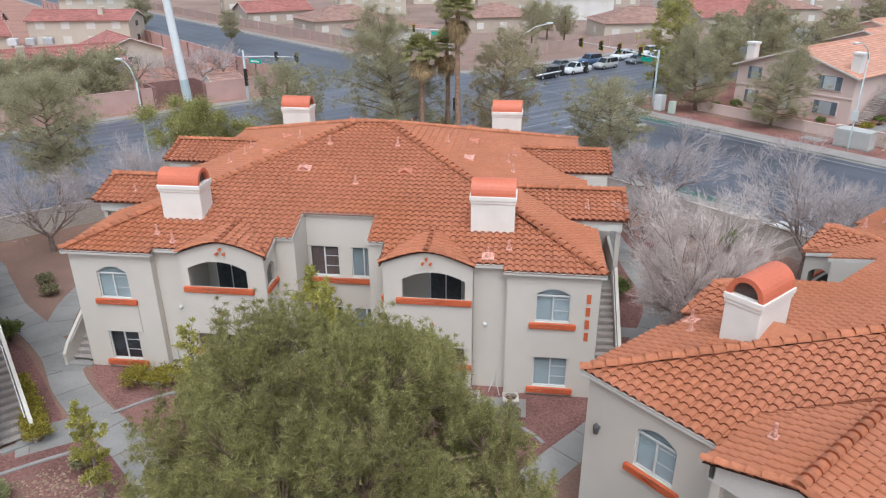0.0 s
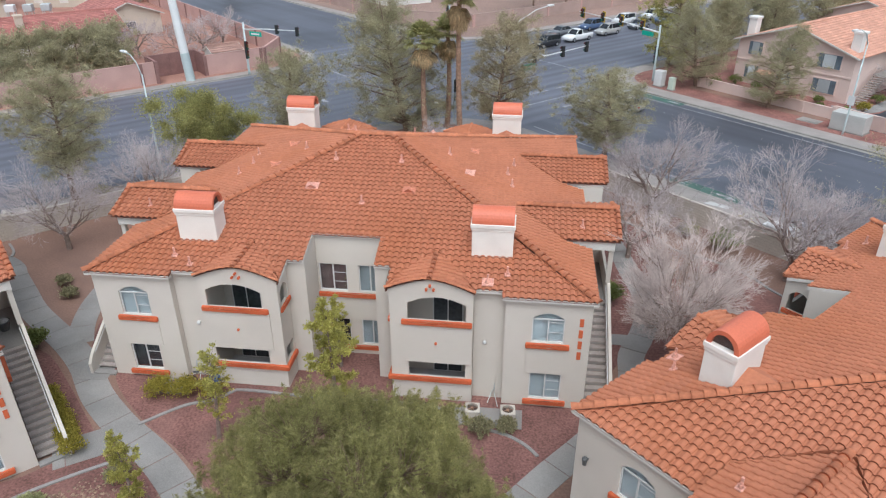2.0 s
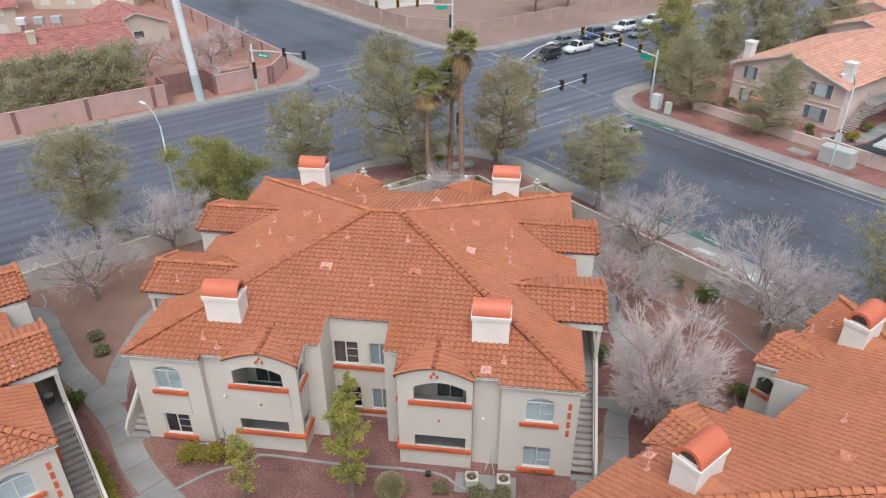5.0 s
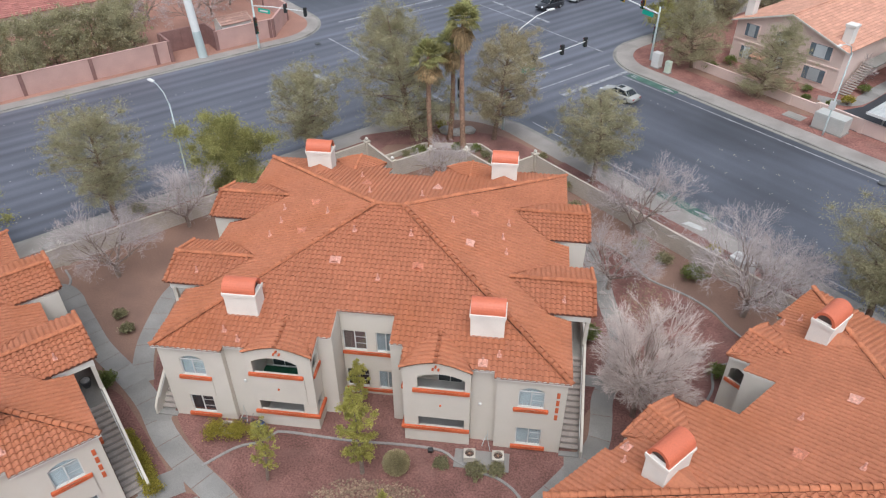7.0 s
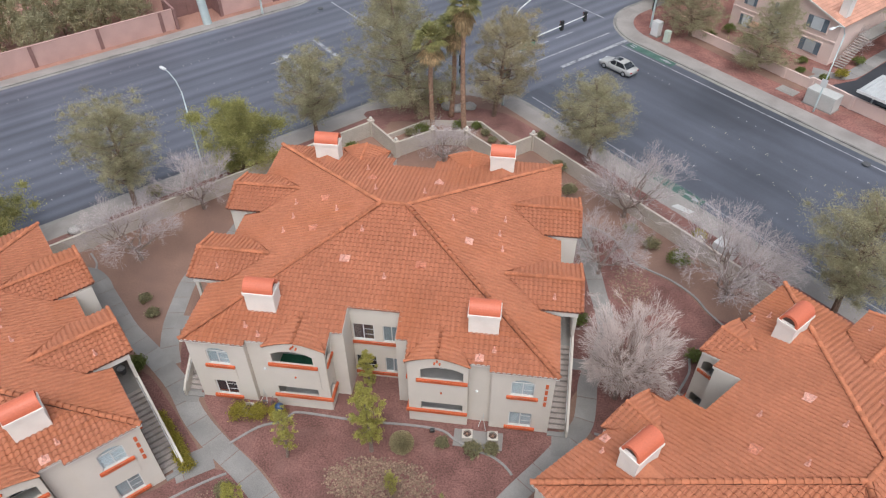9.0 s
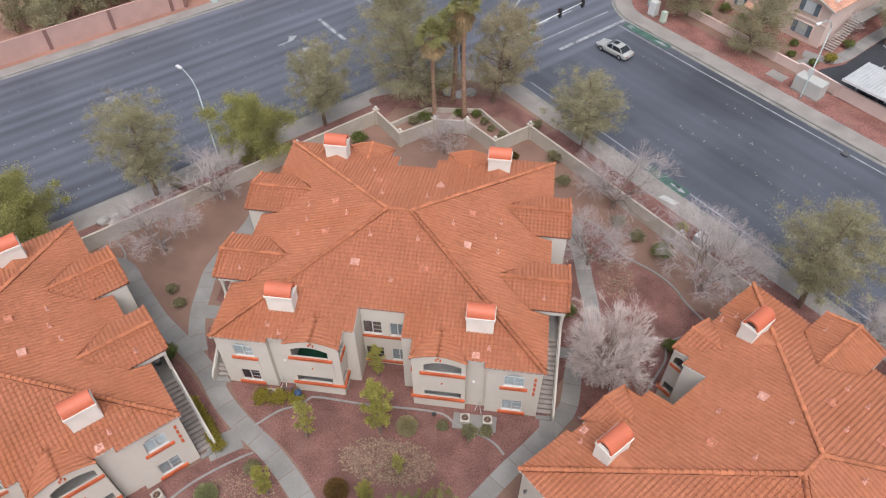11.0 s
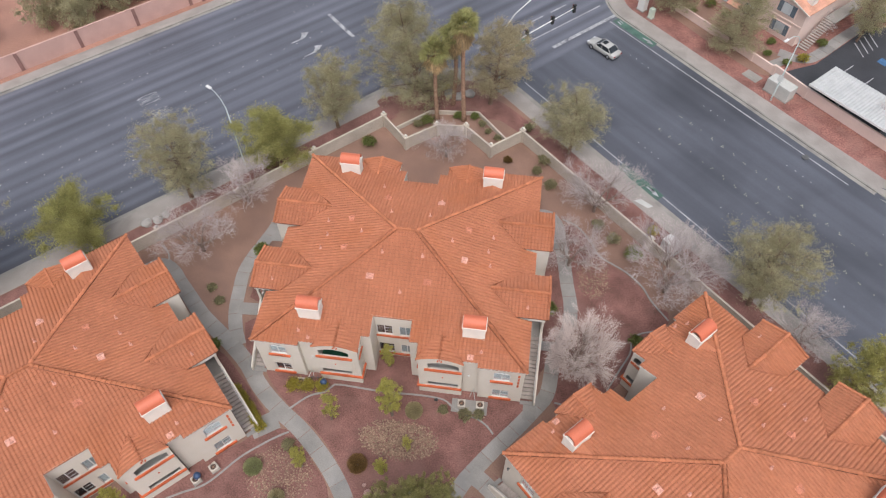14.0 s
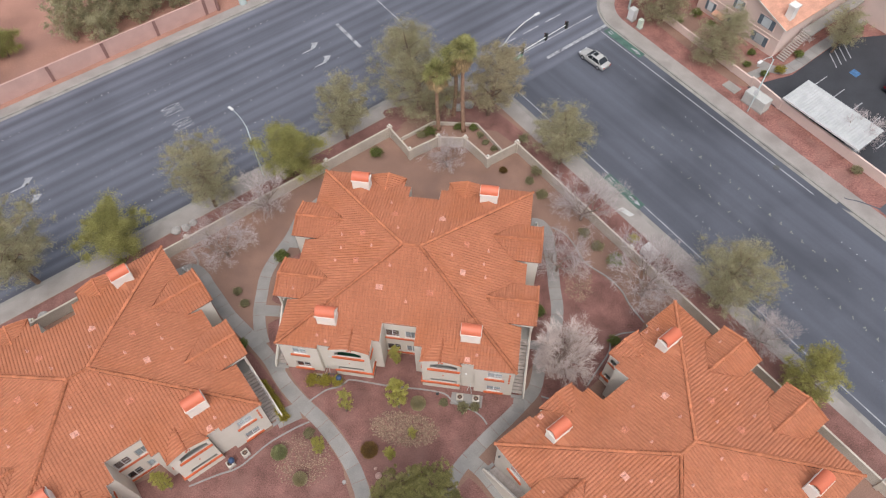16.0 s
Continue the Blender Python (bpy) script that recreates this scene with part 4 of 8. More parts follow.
# house number: four plain bars on the corner bay
for k in range(4):
    bm = bmesh.new()
    box(bm, (11.16, -HY - 0.04, 4.68 - 0.60 * k), (11.34, -HY, 5.10 - 0.60 * k), None, 0.01)
    part("number_bar", bm, SILL, house, "red raised number block")
house_2 = copy_thing(house, pose(-39.22, -7.07, 0, 0, 0, 45.0))
house_3 = copy_thing(house, pose(14.86, -6.36, 0, 0, 0, 225.6))

bm = bmesh.new()
box(bm, (-17.95, 0.15, 3.055), (-14.45, 1.85, 3.075))
tagged(part("carpet", bm, mat("dark_green_carpet", (0.02, 0.085, 0.05), 0.95, 0.2, 2, 30, 0.2)), "dark green carpet on the balcony floor", "carpet")


# lantern on the neighbouring building
lantern = thing("wall_lamp", pose(14.86, -6.36, 0, 0, 0, 225.6) @ pose(HX, -10.17, 4.25), "small dark lantern on the cream stucco wall", "wall lamp")
bm = bmesh.new()
box(bm, (-0.01, -0.05, -0.02), (0.10, 0.05, 0.06), None, 0.01)
part("bracket", bm, IRON, lantern)
bm = bmesh.new()
tube(bm, [(0.16, 0, -0.16), (0.16, 0, 0.12), (0.16, 0, 0.22)], [0.07, 0.11, 0.03], 8)
part("lantern_body", bm, IRON, lantern)

# ---- paths, beds and walls of the yard ----
def ribbon(line, w):
    """Left and right edge of a path of that width."""
    ns = normals(line)
    return [((p[0] + n[0] * w / 2, p[1] + n[1] * w / 2), (p[0] - n[0] * w / 2, p[1] - n[1] * w / 2)) for p, n in zip(line, ns)]


def footpath(pts, w, z, slab=1.5, text="pale grey concrete footpath of broomed slabs"):
    """A path of separate slabs with open joints."""
    line = smooth_line(pts, 0.5)
    path = thing("footpath", None, text, "footpath", kind="structure")
    run, start = 0.0, 0
    edges = ribbon(line, w)
    for i in range(1, len(line)):
        run += math.dist(line[i], line[i - 1])
        if run >= slab or i == len(line) - 1:
            a, b = start, i
            l = [edges[k][0] for k in range(a, b + 1)]
            r = [edges[k][1] for k in range(a, b + 1)]
            if len(l) >= 2:
                e = 0.012
                shrink = lambda q, t: (q[0] + (t[0] - q[0]) * e, q[1] + (t[1] - q[1]) * e)
                l[0], l[-1], r[0], r[-1] = shrink(l[0], l[-1]), shrink(l[-1], l[0]), shrink(r[0], r[-1]), shrink(r[-1], r[0])
                bm = bmesh.new()
                prism(bm, r + l[::-1], -0.05, z + random.uniform(0, 0.004))
                part("slab", bm, CONCRETE, path)
            run, start = 0.0, i
    return path


def bed(pts, z, material, text, category="gravel bed"):
    line = smooth_line(list(pts) + [pts[0]], 0.7)[:-1]
    bm = bmesh.new()
    f = bm.faces.new([bm.verts.new((x, y, z)) for x, y in line])
    bmesh.ops.triangulate(bm, faces=[f])
    return tagged(part("gravel_bed", bm, material), text, category, kind="structure")


def edging(pts, w=0.16, h=0.07):
    line = smooth_line(pts, 0.4)
    e = ribbon(line, w)
    bm = bmesh.new()
    prism(bm, [q[1] for q in e] + [q[0] for q in e][::-1], -0.03, h)
    return tagged(part("concrete_edging", bm, EDGING), "low grey concrete mow edging curving through the gravel", "edging", "yard edgings", "structure")


# red gravel of the front court and round the buildings
bed([(-23.87, 0.57), (-22.63, -1.19), (-20.18, -3.32), (-17.54, -5.06), (-15.30, -7.18), (-13.37, -9.67), (-11.85, -12.54), (-11.64, -18.40), (-6.22, -18.35), (-5.24, -10.20), (-3.65, -6.35), (-0.67, -2.49), (0.22, -0.94), (0.11, 1.00), (-12.19, 8.87)], 0.012, REDGRAVEL, "dark red gravel of the front court")
bed([(-23.60, -7.05), (-22.19, -5.77), (-19.56, -5.46), (-17.11, -7.77), (-14.98, -10.65), (-14.05, -17.43), (-33.32, -21.62), (-38.38, -16.75)], 0.012, REDGRAVEL, "dark red gravel bed beside the path")
bed([(-26.97, 4.51), (-25.71, 1.55), (-23.87, 0.57), (-23.72, 5.12), (-25.56, 5.51)], 0.012, REDGRAVEL, "dark red gravel strip beside the stairs")
bed([(-27.32, 7.49), (-27.26, 10.29), (-26.28, 13.50), (-24.04, 14.30), (-23.54, 7.10), (-25.99, 7.00)], 0.012, REDGRAVEL, "dark red gravel strip beside the wall")
bed([(1.21, 0.61), (1.50, 2.55), (2.5, 4.6), (2.5, 5.5), (0.88, 5.5), (0.81, 1.00)], 0.012, REDGRAVEL, "dark red gravel strip beside the stairs")
bed([(0.87, 6.4), (3.2, 6.4), (4.0, 9.0), (4.0, 11.2), (3.5, 13.6), (2.9, 16.31), (0.82, 17.32)], 0.012, REDGRAVEL, "dark red gravel strip beside the wall")
bed([(2.9, 0.41), (3.2, 4.10), (4.2, 6.83), (4.7, 9.5), (4.5, 12.5), (3.9, 16.29), (3.2, 20.69), (4.71, 20.57), (6.01, 18.76), (7.02, 16.96), (9.61, 15.35), (11.20, 13.75), (12.10, 12.07), (13.78, 10.29), (8.86, 2.92), (4.50, -1.14)], 0.012, REDGRAVEL, "dark red gravel between the paths and the edging")
bed([(-22.39, -5.87), (-21.79, -4.70), (-23.64, -2.76), (-25.48, -1.01), (-27.75, 0.95), (-28.97, 1.14), (-28.33, -1.52)], 0.012, REDGRAVEL, "dark red gravel bed under the hedge")
bed([(-30.42, 2.52), (-32.49, 4.29), (-34.58, 6.68), (-36.66, 8.48), (-39.25, 8.87), (-31.41, -0.06)], 0.010, REDGRAVEL, "dark red gravel along the neighbouring building")
bed([(1.54, -7.68), (-0.85, -7.30), (-1.85, -6.73), (0.35, -8.64), (1.95, -10.55)], 0.012, REDGRAVEL, "dark red gravel beside the stairs")
bed([(-3.24, -8.85), (-1.84, -9.80), (-0.44, -11.98), (-3.42, -14.38), (-4.24, -10.57)], 0.012, REDGRAVEL, "dark red gravel between two paths")
strip = [(-4.86, 36.01), (-16.08, 36.43), (-17.61, 35.43), (-20.22, 37.75), (-12.55, 40.51), (-6.42, 39.75), (-3.97, 38.46), (-0.09, 34.69), (-2.11, 34.12)]
bed(strip, 0.012, REDGRAVEL, "red gravel corner bed between wall and pavement")
for a, b, c, d in ((-120, 12.5, 37.0, 39.8), (22.0, 25.2, -120, 24.0)):
    bm = bmesh.new()
    bm.faces.new([bm.verts.new((*uv(*p), 0.010)) for p in ((a, c), (b, c), (b, d), (a, d))])
    tagged(part("gravel_bed", bm, REDGRAVEL), "red gravel strip between yard wall and pavement", "gravel bed", kind="structure")

footpath([(-39.15, 9.07), (-37.62, 10.18), (-36.07, 9.48), (-35.02, 8.38), (-33.24, 6.68), (-31.37, 4.90), (-29.20, 3.32), (-27.25, 1.94), (-25.40, 0.37), (-23.44, -1.78), (-21.19, -3.62), (-18.75, -5.26), (-16.61, -7.09), (-14.89, -8.91), (-13.67, -10.64), (-12.75, -12.93), (-12.34, -19.40)], 1.48, 0.020)
footpath([(-25.19, 21.78), (-26.88, 18.95), (-27.36, 16.32), (-27.94, 14.31), (-28.60, 12.20), (-28.88, 10.29), (-28.65, 8.09), (-28.32, 5.90), (-27.58, 3.72), (-26.74, 2.14)], 1.34, 0.016)
footpath([(-28.02, 6.10), (-25.16, 6.30)], 1.35, 0.024)
footpath([(-27.44, 15.52), (-24.88, 15.71)], 1.9, 0.024)
footpath([(-25.29, -0.12), (-23.66, -0.01)], 1.3, 0.026)
footpath([(-21.08, -4.50), (-23.10, -5.88)], 1.8, 0.026)
footpath([(0.60, 22.02), (1.70, 21.91), (2.61, 20.59), (2.98, 18.29), (3.45, 15.90), (3.82, 13.32), (4.24, 10.86), (4.20, 8.60), (3.60, 6.45), (2.85, 4.59), (2.66, 2.65), (2.35, 0.90), (1.32, -0.65), (0.03, -2.39), (-1.56, -4.32), (-2.95, -6.16), (-4.15, -7.89), (-4.94, -9.81), (-5.43, -13.92)], 1.36, 0.020)
footpath([(0.32, -0.84), (1.52, -0.85)], 1.6, 0.026)
footpath([(1.07, 5.95), (3.0, 5.95)], 1.0, 0.026)
footpath([(-3.65, -6.93), (-1.95, -8.07), (-0.24, -9.69), (1.16, -11.12)], 1.5, 0.026)
edging([(-20.38, -3.52), (-18.88, -2.05), (-17.56, -1.46), (-16.96, -0.77), (-16.26, -0.57), (-12.42, -0.71), (-8.90, -0.61), (-6.79, -0.75), (-5.88, -1.33), (-4.57, -1.91), (-3.47, -2.20), (-2.57, -2.78), (-2.07, -3.36)])
edging([(3.11, 0.31), (4.80, 0.02), (5.89, -0.18)])
edging([(3.10, 21.59), (4.71, 20.77), (6.11, 18.96), (7.12, 17.16), (9.71, 15.54), (11.30, 13.95), (12.20, 12.27), (13.69, 10.29)])
edging([(12.70, 9.03), (10.92, 8.45), (10.13, 7.48), (9.94, 6.22), (8.85, 4.18), (7.77, 2.14)])
edging([(-38.39, 12.50), (-37.34, 11.49), (-37.02, 10.79)])
edging([(-19.76, -5.56), (-20.57, -6.05), (-21.98, -7.13), (-23.38, -8.41), (-25.40, -10.85), (-27.32, -11.93), (-29.64, -13.32)])


def stones(name, cx, cy, rx, ry, n, size, material, text, seed):
    """A drift of small loose stones, each a lump of a few faces."""
    rng = np.random.default_rng(seed)
    shape = np.array([(1, 0, 0), (-1, 0, 0), (0, 1, 0), (0, -1, 0), (0, 0, 1), (0, 0, -0.4)], float)
    tri = [(0, 2, 4), (2, 1, 4), (1, 3, 4), (3, 0, 4), (2, 0, 5), (1, 2, 5), (3, 1, 5), (0, 3, 5)]
    verts, faces = [], []
    for i in range(n):
        a, q = rng.uniform(0, math.tau), math.sqrt(rng.uniform()) * (1 + 0.12 * math.sin(5 * rng.uniform(0, 6)))
        s = size * rng.uniform(0.5, 1.3)
        w = shape * rng.uniform(0.6, 1.2, (6, 3)) * s
        t = rng.uniform(0, math.tau)
        c, d = math.cos(t), math.sin(t)
        w = w @ np.array([[c, d, 0], [-d, c, 0], [0, 0, 0.7]])
        w += (cx + rx * q * math.cos(a), cy + ry * q * math.sin(a), 0.02)
        faces += [(x + 6 * i, y + 6 * i, z + 6 * i) for x, y, z in tri]
        verts += w.tolist()
    return tagged(mesh_ob(name, verts, faces, material), text, "stones", kind="stuff")


stones("river_rock_bed", -10.18, -4.93, 3.3, 1.7, 2500, 0.085, TANROCK, "drift of tan and grey river rock on red gravel", 2)
stones("river_rock_bed", -19.53, -9.34, 2.8, 2.4, 1300, 0.075, TANROCK, "drift of tan river rock beside the path", 3)
stones("river_rock_bed", 6.43, 14.29, 1.6, 2.4, 500, 0.09, TANROCK, "thin drift of tan rock on red gravel", 4)
stones("loose_gravel", -11.60, -3.48, 6.0, 3.4, 1800, 0.05, REDGRAVEL, "loose red gravel stones in the court", 5)


def boulder(x, y, r, seed, material, text):
    bm = bmesh.new()
    bmesh.ops.create_icosphere(bm, subdivisions=2, radius=r)
    for v in bm.verts:
        v.co *= 1 + 0.25 * noise.noise(v.co / r * 1.3 + Vector((seed, 0, 0)))
        v.co.z *= 0.6
    bmesh.ops.translate(bm, vec=(x, y, r * 0.35), verts=bm.verts)
    return tagged(part("boulder", bm, material), text, "boulder", "garden boulders")


for i, (x, y, r) in enumerate(((-11.55, 39.70, 0.72), (-10.45, 39.40, 0.66), (-9.05, 40.10, 0.66), (-9.95, 40.42, 0.40), (-40.11, 15.55, 0.55), (-41.13, 14.94, 0.6), (-39.50, 16.36, 0.5),
                               (-51.60, 2.04, 0.6), (-52.83, 1.12, 0.5))):
    boulder(x, y, r, i * 3.1, ROCKGREY, "weathered pale grey boulder on red gravel")

# yard wall: block panels between posts with ball finials
POSTS = [(-18.61, 33.31), (-15.38, 29.86), (-12.12, 32.55), (-8.72, 32.80), (-5.53, 29.89), (-2.10, 32.88)]
left = [uv(a, 36.78) for a in (-118, -100, -82, -66, -51, -36.0, -17.97, 0.91)]
right = [uv(21.76, v) for v in (4.8, -12, -28, -46, -64, -82, -100)]
line = left + POSTS + right


def yard_panel(a, b):
    d = Vector((b[0] - a[0], b[1] - a[1]))
    n = d.length
    turn = pose(a[0], a[1], 0, 0, 0, math.degrees(math.atan2(d.y, d.x)))
    wall = thing("yard_wall", turn, "beige painted block wall with a flat cap", "wall", kind="structure")
    bm = bmesh.new()
    box(bm, (0.15, -0.08, -0.2), (n - 0.15, 0.08, 1.62))
    part("wall_panel", bm, COURSED, wall)
    bm = bmesh.new()
    box(bm, (0.15, -0.11, 1.62), (n - 0.15, 0.11, 1.70), None, 0.02)
    part("cap", bm, BLOCKWALL, wall)


def yard_post(p, ball=True):
    post = thing("wall_post", pose(p[0], p[1], 0, 0, 0, 45), "beige wall post with a stepped cap and a pale ball on top", "post", "yard wall posts", "structure")
    bm = bmesh.new()
    box(bm, (-0.24, -0.24, -0.2), (0.24, 0.24, 1.78))
    part("shaft", bm, BLOCKWALL, post)
    bm = bmesh.new()
    box(bm, (-0.31, -0.31, 1.78), (0.31, 0.31, 1.90), None, 0.03)
    part("cap", bm, BLOCKWALL, post)
    if ball:
        bm = bmesh.new()
        tube(bm, [(0, 0, 1.90), (0, 0, 1.97)], [0.10, 0.07], 10)
        bmesh.ops.create_uvsphere(bm, u_segments=12, v_segments=8, radius=0.17, matrix=Matrix.Translation((0, 0, 2.09)))
        part("ball", bm, FASCIA, post, "", True)


for a, b in zip(line, line[1:]):
    yard_panel(a, b)
for p in line:
    yard_post(p)
# low planter wall outside the notched part of the yard wall
for a, b in (((-17.0, 32.75), (-13.39, 36.11)), ((-13.39, 36.11), (-7.59, 36.59)), ((-7.59, 36.59), (-4.02, 32.59))):
    d = Vector((b[0] - a[0], b[1] - a[1]))
    bm = bmesh.new()
    box(bm, (0, -0.10, -0.1), (d.length, 0.10, 0.55), pose(a[0], a[1], 0, 0, 0, math.degrees(math.atan2(d.y, d.x))), 0.02)
    tagged(part("planter_wall", bm, BLOCKWALL), "low beige planter wall before the yard wall", "planter wall", "planter walls", "structure")
# white electric cabinet outside the wall
bm = bmesh.new()
box(bm, (-0.9, -0.6, 0), (0.9, 0.6, 1.25), pose(14.36, 19.16, 0, 0, 0, -45), 0.03)
tagged(part("electric_cabinet", bm, FRAME), "white painted metal electric cabinet behind the yard wall", "cabinet")


ACPAINT = mat("beige_painted_metal", (0.50, 0.45, 0.385), 0.5, 0.08, 2, 20, 0.0)


def air_conditioner(x, y, turn, m=None):
    ac = thing("air_conditioner", (m or Matrix()) @ pose(x, y, 0, 0, 0, turn), "square cream air conditioner with a round top grille", "air conditioner", "ground air conditioners")
    bm = bmesh.new()
    box(bm, (-0.38, -0.38, 0), (0.38, 0.38, 0.06))
    part("pad", bm, CONCRETE, ac)
    bm = bmesh.new()
    for sx, sy in ((0, 1), (0, -1), (1, 0), (-1, 0)):
        lo = (-0.34 if sx == 0 else (0.31 if sx > 0 else -0.34), -0.34 if sy == 0 else (0.31 if sy > 0 else -0.34), 0.06)
        hi = (0.34 if sx == 0 else (0.34 if sx > 0 else -0.31), 0.34 if sy == 0 else (0.34 if sy > 0 else -0.31), 0.47)
        box(bm, lo, hi)
    part("casing", bm, ACPAINT, ac)
    bm = bmesh.new()
    outer = [(0.345 * math.copysign(min(1, abs(math.cos(t)) * 1.27), math.cos(t)), 0.345 * math.copysign(min(1, abs(math.sin(t)) * 1.27), math.sin(t))) for t in (k * math.tau / 24 for k in range(24))]
    ins = [(0.27 * math.cos(k * math.tau / 24), 0.27 * math.sin(k * math.tau / 24)) for k in range(24)]
    o = [bm.verts.new((*p, 0.475)) for p in outer]
    i = [bm.verts.new((*p, 0.51)) for p in ins]
    j = [bm.verts.new((*p, 0.37)) for p in ins]
    for k in range(24):
        bm.faces.new((o[k], o[(k + 1) % 24], i[(k + 1) % 24], i[k]))
        bm.faces.new((i[k], i[(k + 1) % 24], j[(k + 1) % 24], j[k]))
    part("top", bm, ACPAINT, ac)
    bm = bmesh.new()
    bmesh.ops.create_circle(bm, cap_ends=True, segments=20, radius=0.25, matrix=Matrix.Translation((0, 0, 0.36)))
    part("fan_well", bm, OPENING_DARK, ac)
    bm = bmesh.new()
    for k in range(5):
        a = k * math.tau / 5
        tube(bm, [(0, 0, 0.47), (0.27 * math.cos(a), 0.27 * math.sin(a), 0.49)], [0.012, 0.012], 4)
    tube(bm, [(0, 0, 0.37), (0, 0, 0.47)], [0.07, 0.07], 8)
    part("grille", bm, PALMBARK, ac)
    return ac


L_M, R_M, C_M = house_2.matrix_basis, house_3.matrix_basis, house.matrix_basis
for m in (C_M, L_M, R_M):
    for x, y in ((6.55, -11.75), (8.2, -11.7), (-8.2, -11.6), (-6.1, -11.5)):
        if m is C_M and x == -6.1:
            continue
        air_conditioner(x, y, 5, m)
bm = bmesh.new()
box(bm, (-6.0, -1.75, -0.05), (-2.8, -0.45, 0.035), None, 0.01)
tagged(part("concrete_pad", bm, CONCRETE), "flat concrete pad under the air conditioners", "concrete pad", kind="structure")
# barbecue with a dark blue cover beside the wall
bbq = thing("barbecue", C_M @ pose(-6.05, -11.55, 0), "small round barbecue with a dark blue lid on red gravel", "barbecue")
BLUE = mat("dark_blue_enamel", (0.04, 0.07, 0.14), 0.35, 0.2, 3, 20, 0.0)
bm = bmesh.new()
bmesh.ops.create_uvsphere(bm, u_segments=14, v_segments=8, radius=0.32, matrix=Matrix.Translation((0, 0, 0.75)))
part("kettle", bm, BLUE, bbq, "", True)
for k in range(3):
    a = k * math.tau / 3
    bm = bmesh.new()
    tube(bm, [(0.15 * math.cos(a), 0.15 * math.sin(a), 0.6), (0.32 * math.cos(a), 0.32 * math.sin(a), 0.0)], [0.015, 0.015], 5)
    part("leg", bm, BLACK, bbq)
copy_thing(bbq, pose(-26.13, -10.54, 0, 0, 0, 30))
# bicycle leaning at the wall beside the barbecue
bike = thing("bicycle", C_M @ pose(-7.0, -11.05, 0, 12, 0, 8), "dark bicycle leaning beside the air conditioner", "bicycle")
for x in (-0.5, 0.5):
    bm = bmesh.new()
    ring = [(x + 0.32 * math.cos(k * math.tau / 20), 0, 0.34 + 0.32 * math.sin(k * math.tau / 20)) for k in range(21)]
    tube(bm, ring, [0.022] * 21, 6, False)
    part("wheel", bm, BLACK, bike)
for name, pts, r in (("frame", [(-0.5, 0, 0.34), (-0.15, 0, 0.80), (0.36, 0, 0.82), (0.0, 0, 0.32), (-0.5, 0, 0.34)], 0.018), ("fork", [(0.5, 0, 0.34), (0.36, 0, 0.98)], 0.016),
                     ("handlebar", [(0.36, -0.28, 1.0), (0.36, 0.28, 1.0)], 0.014), ("saddle", [(-0.28, 0, 0.92), (-0.02, 0, 0.93)], 0.05)):
    bm = bmesh.new()
    tube(bm, pts, [r] * len(pts), 6)
    part(name, bm, IRON, bike)
# floodlight in the gravel
bm = bmesh.new()
box(bm, (-0.15, -0.12, 0.10), (0.15, 0.12, 0.42), pose(-7.44, -0.85, 0, 20, 0, 10), 0.03)
box(bm, (-0.04, -0.04, -0.05), (0.04, 0.04, 0.15), pose(-7.44, -0.85, 0))
tagged(part("floodlight", bm, BLACK), "small black floodlight standing in red gravel", "floodlight")
# wires and valves on the wall between bay and balcony
for s in (1, -1):
    bm = bmesh.new()
    y = -10.35 - 0.04
    tube(bm, [C_M @ Vector(p) for p in ((s * 7.2, y - 0.5, 0.10), (s * 7.35, y - 0.05, 0.35), (s * 7.5, y, 0.65), (s * 7.47, y, 0.95))], [0.02, 0.02, 0.02, 0.015], 6)
    tube(bm, [C_M @ Vector(p) for p in ((s * 7.7, y - 0.8, 0.15), (s * 7.5, y - 0.1, 0.4), (s * 7.5, y, 0.8))], [0.02, 0.02, 0.015], 6)
    tagged(part("refrigerant_pipe", bm, GALV), "grey refrigerant pipes bent against the stucco wall", "pipe", "wall pipes")
for s in (1, -1):
    bm = bmesh.new()
    bmesh.ops.create_uvsphere(bm, u_segments=10, v_segments=6, radius=0.10, matrix=Matrix.Translation(C_M @ Vector((s * 6.95, -10.40, 3.25))))
    tagged(part("wall_lamp", bm, FRAME, None, "", True), "round white wall lamp on the stucco", "lamp", "wall lamps")

# small things in the court: path lights, a utility box, rocks, a pale kerb ramp
for x, y, text in ((-38.15, 9.67, "white path light beside the footpath"), (1.17, 21.30, "white path light at the end of the footpath")):
    bollard = thing("path_light", pose(x, y, 0), text, "lamp", "path lights")
    bm = bmesh.new()
    tube(bm, [(0, 0, -0.05), (0, 0, 0.82)], [0.11, 0.10], 12)
    part("post", bm, FRAME, bollard, "", True)
    bm = bmesh.new()
    tube(bm, [(0, 0, 0.82), (0, 0, 0.90), (0, 0, 0.98)], [0.15, 0.15, 0.04], 12)
    part("cap", bm, FRAME, bollard, "", True)
vault = thing("utility_box", pose(-8.48, -9.58, 0, 0, 0, 4), "low grey-green utility box set in the red gravel", "utility box")
bm = bmesh.new()
box(bm, (-0.62, -0.42, -0.05), (0.62, 0.42, 0.10), None, 0.02)
part("rim", bm, CONCRETE, vault)
bm = bmesh.new()
box(bm, (-0.52, -0.32, 0.09), (0.52, 0.32, 0.15), None, 0.02)
part("lid", bm, POLEBASE, vault, "grey-green lid")
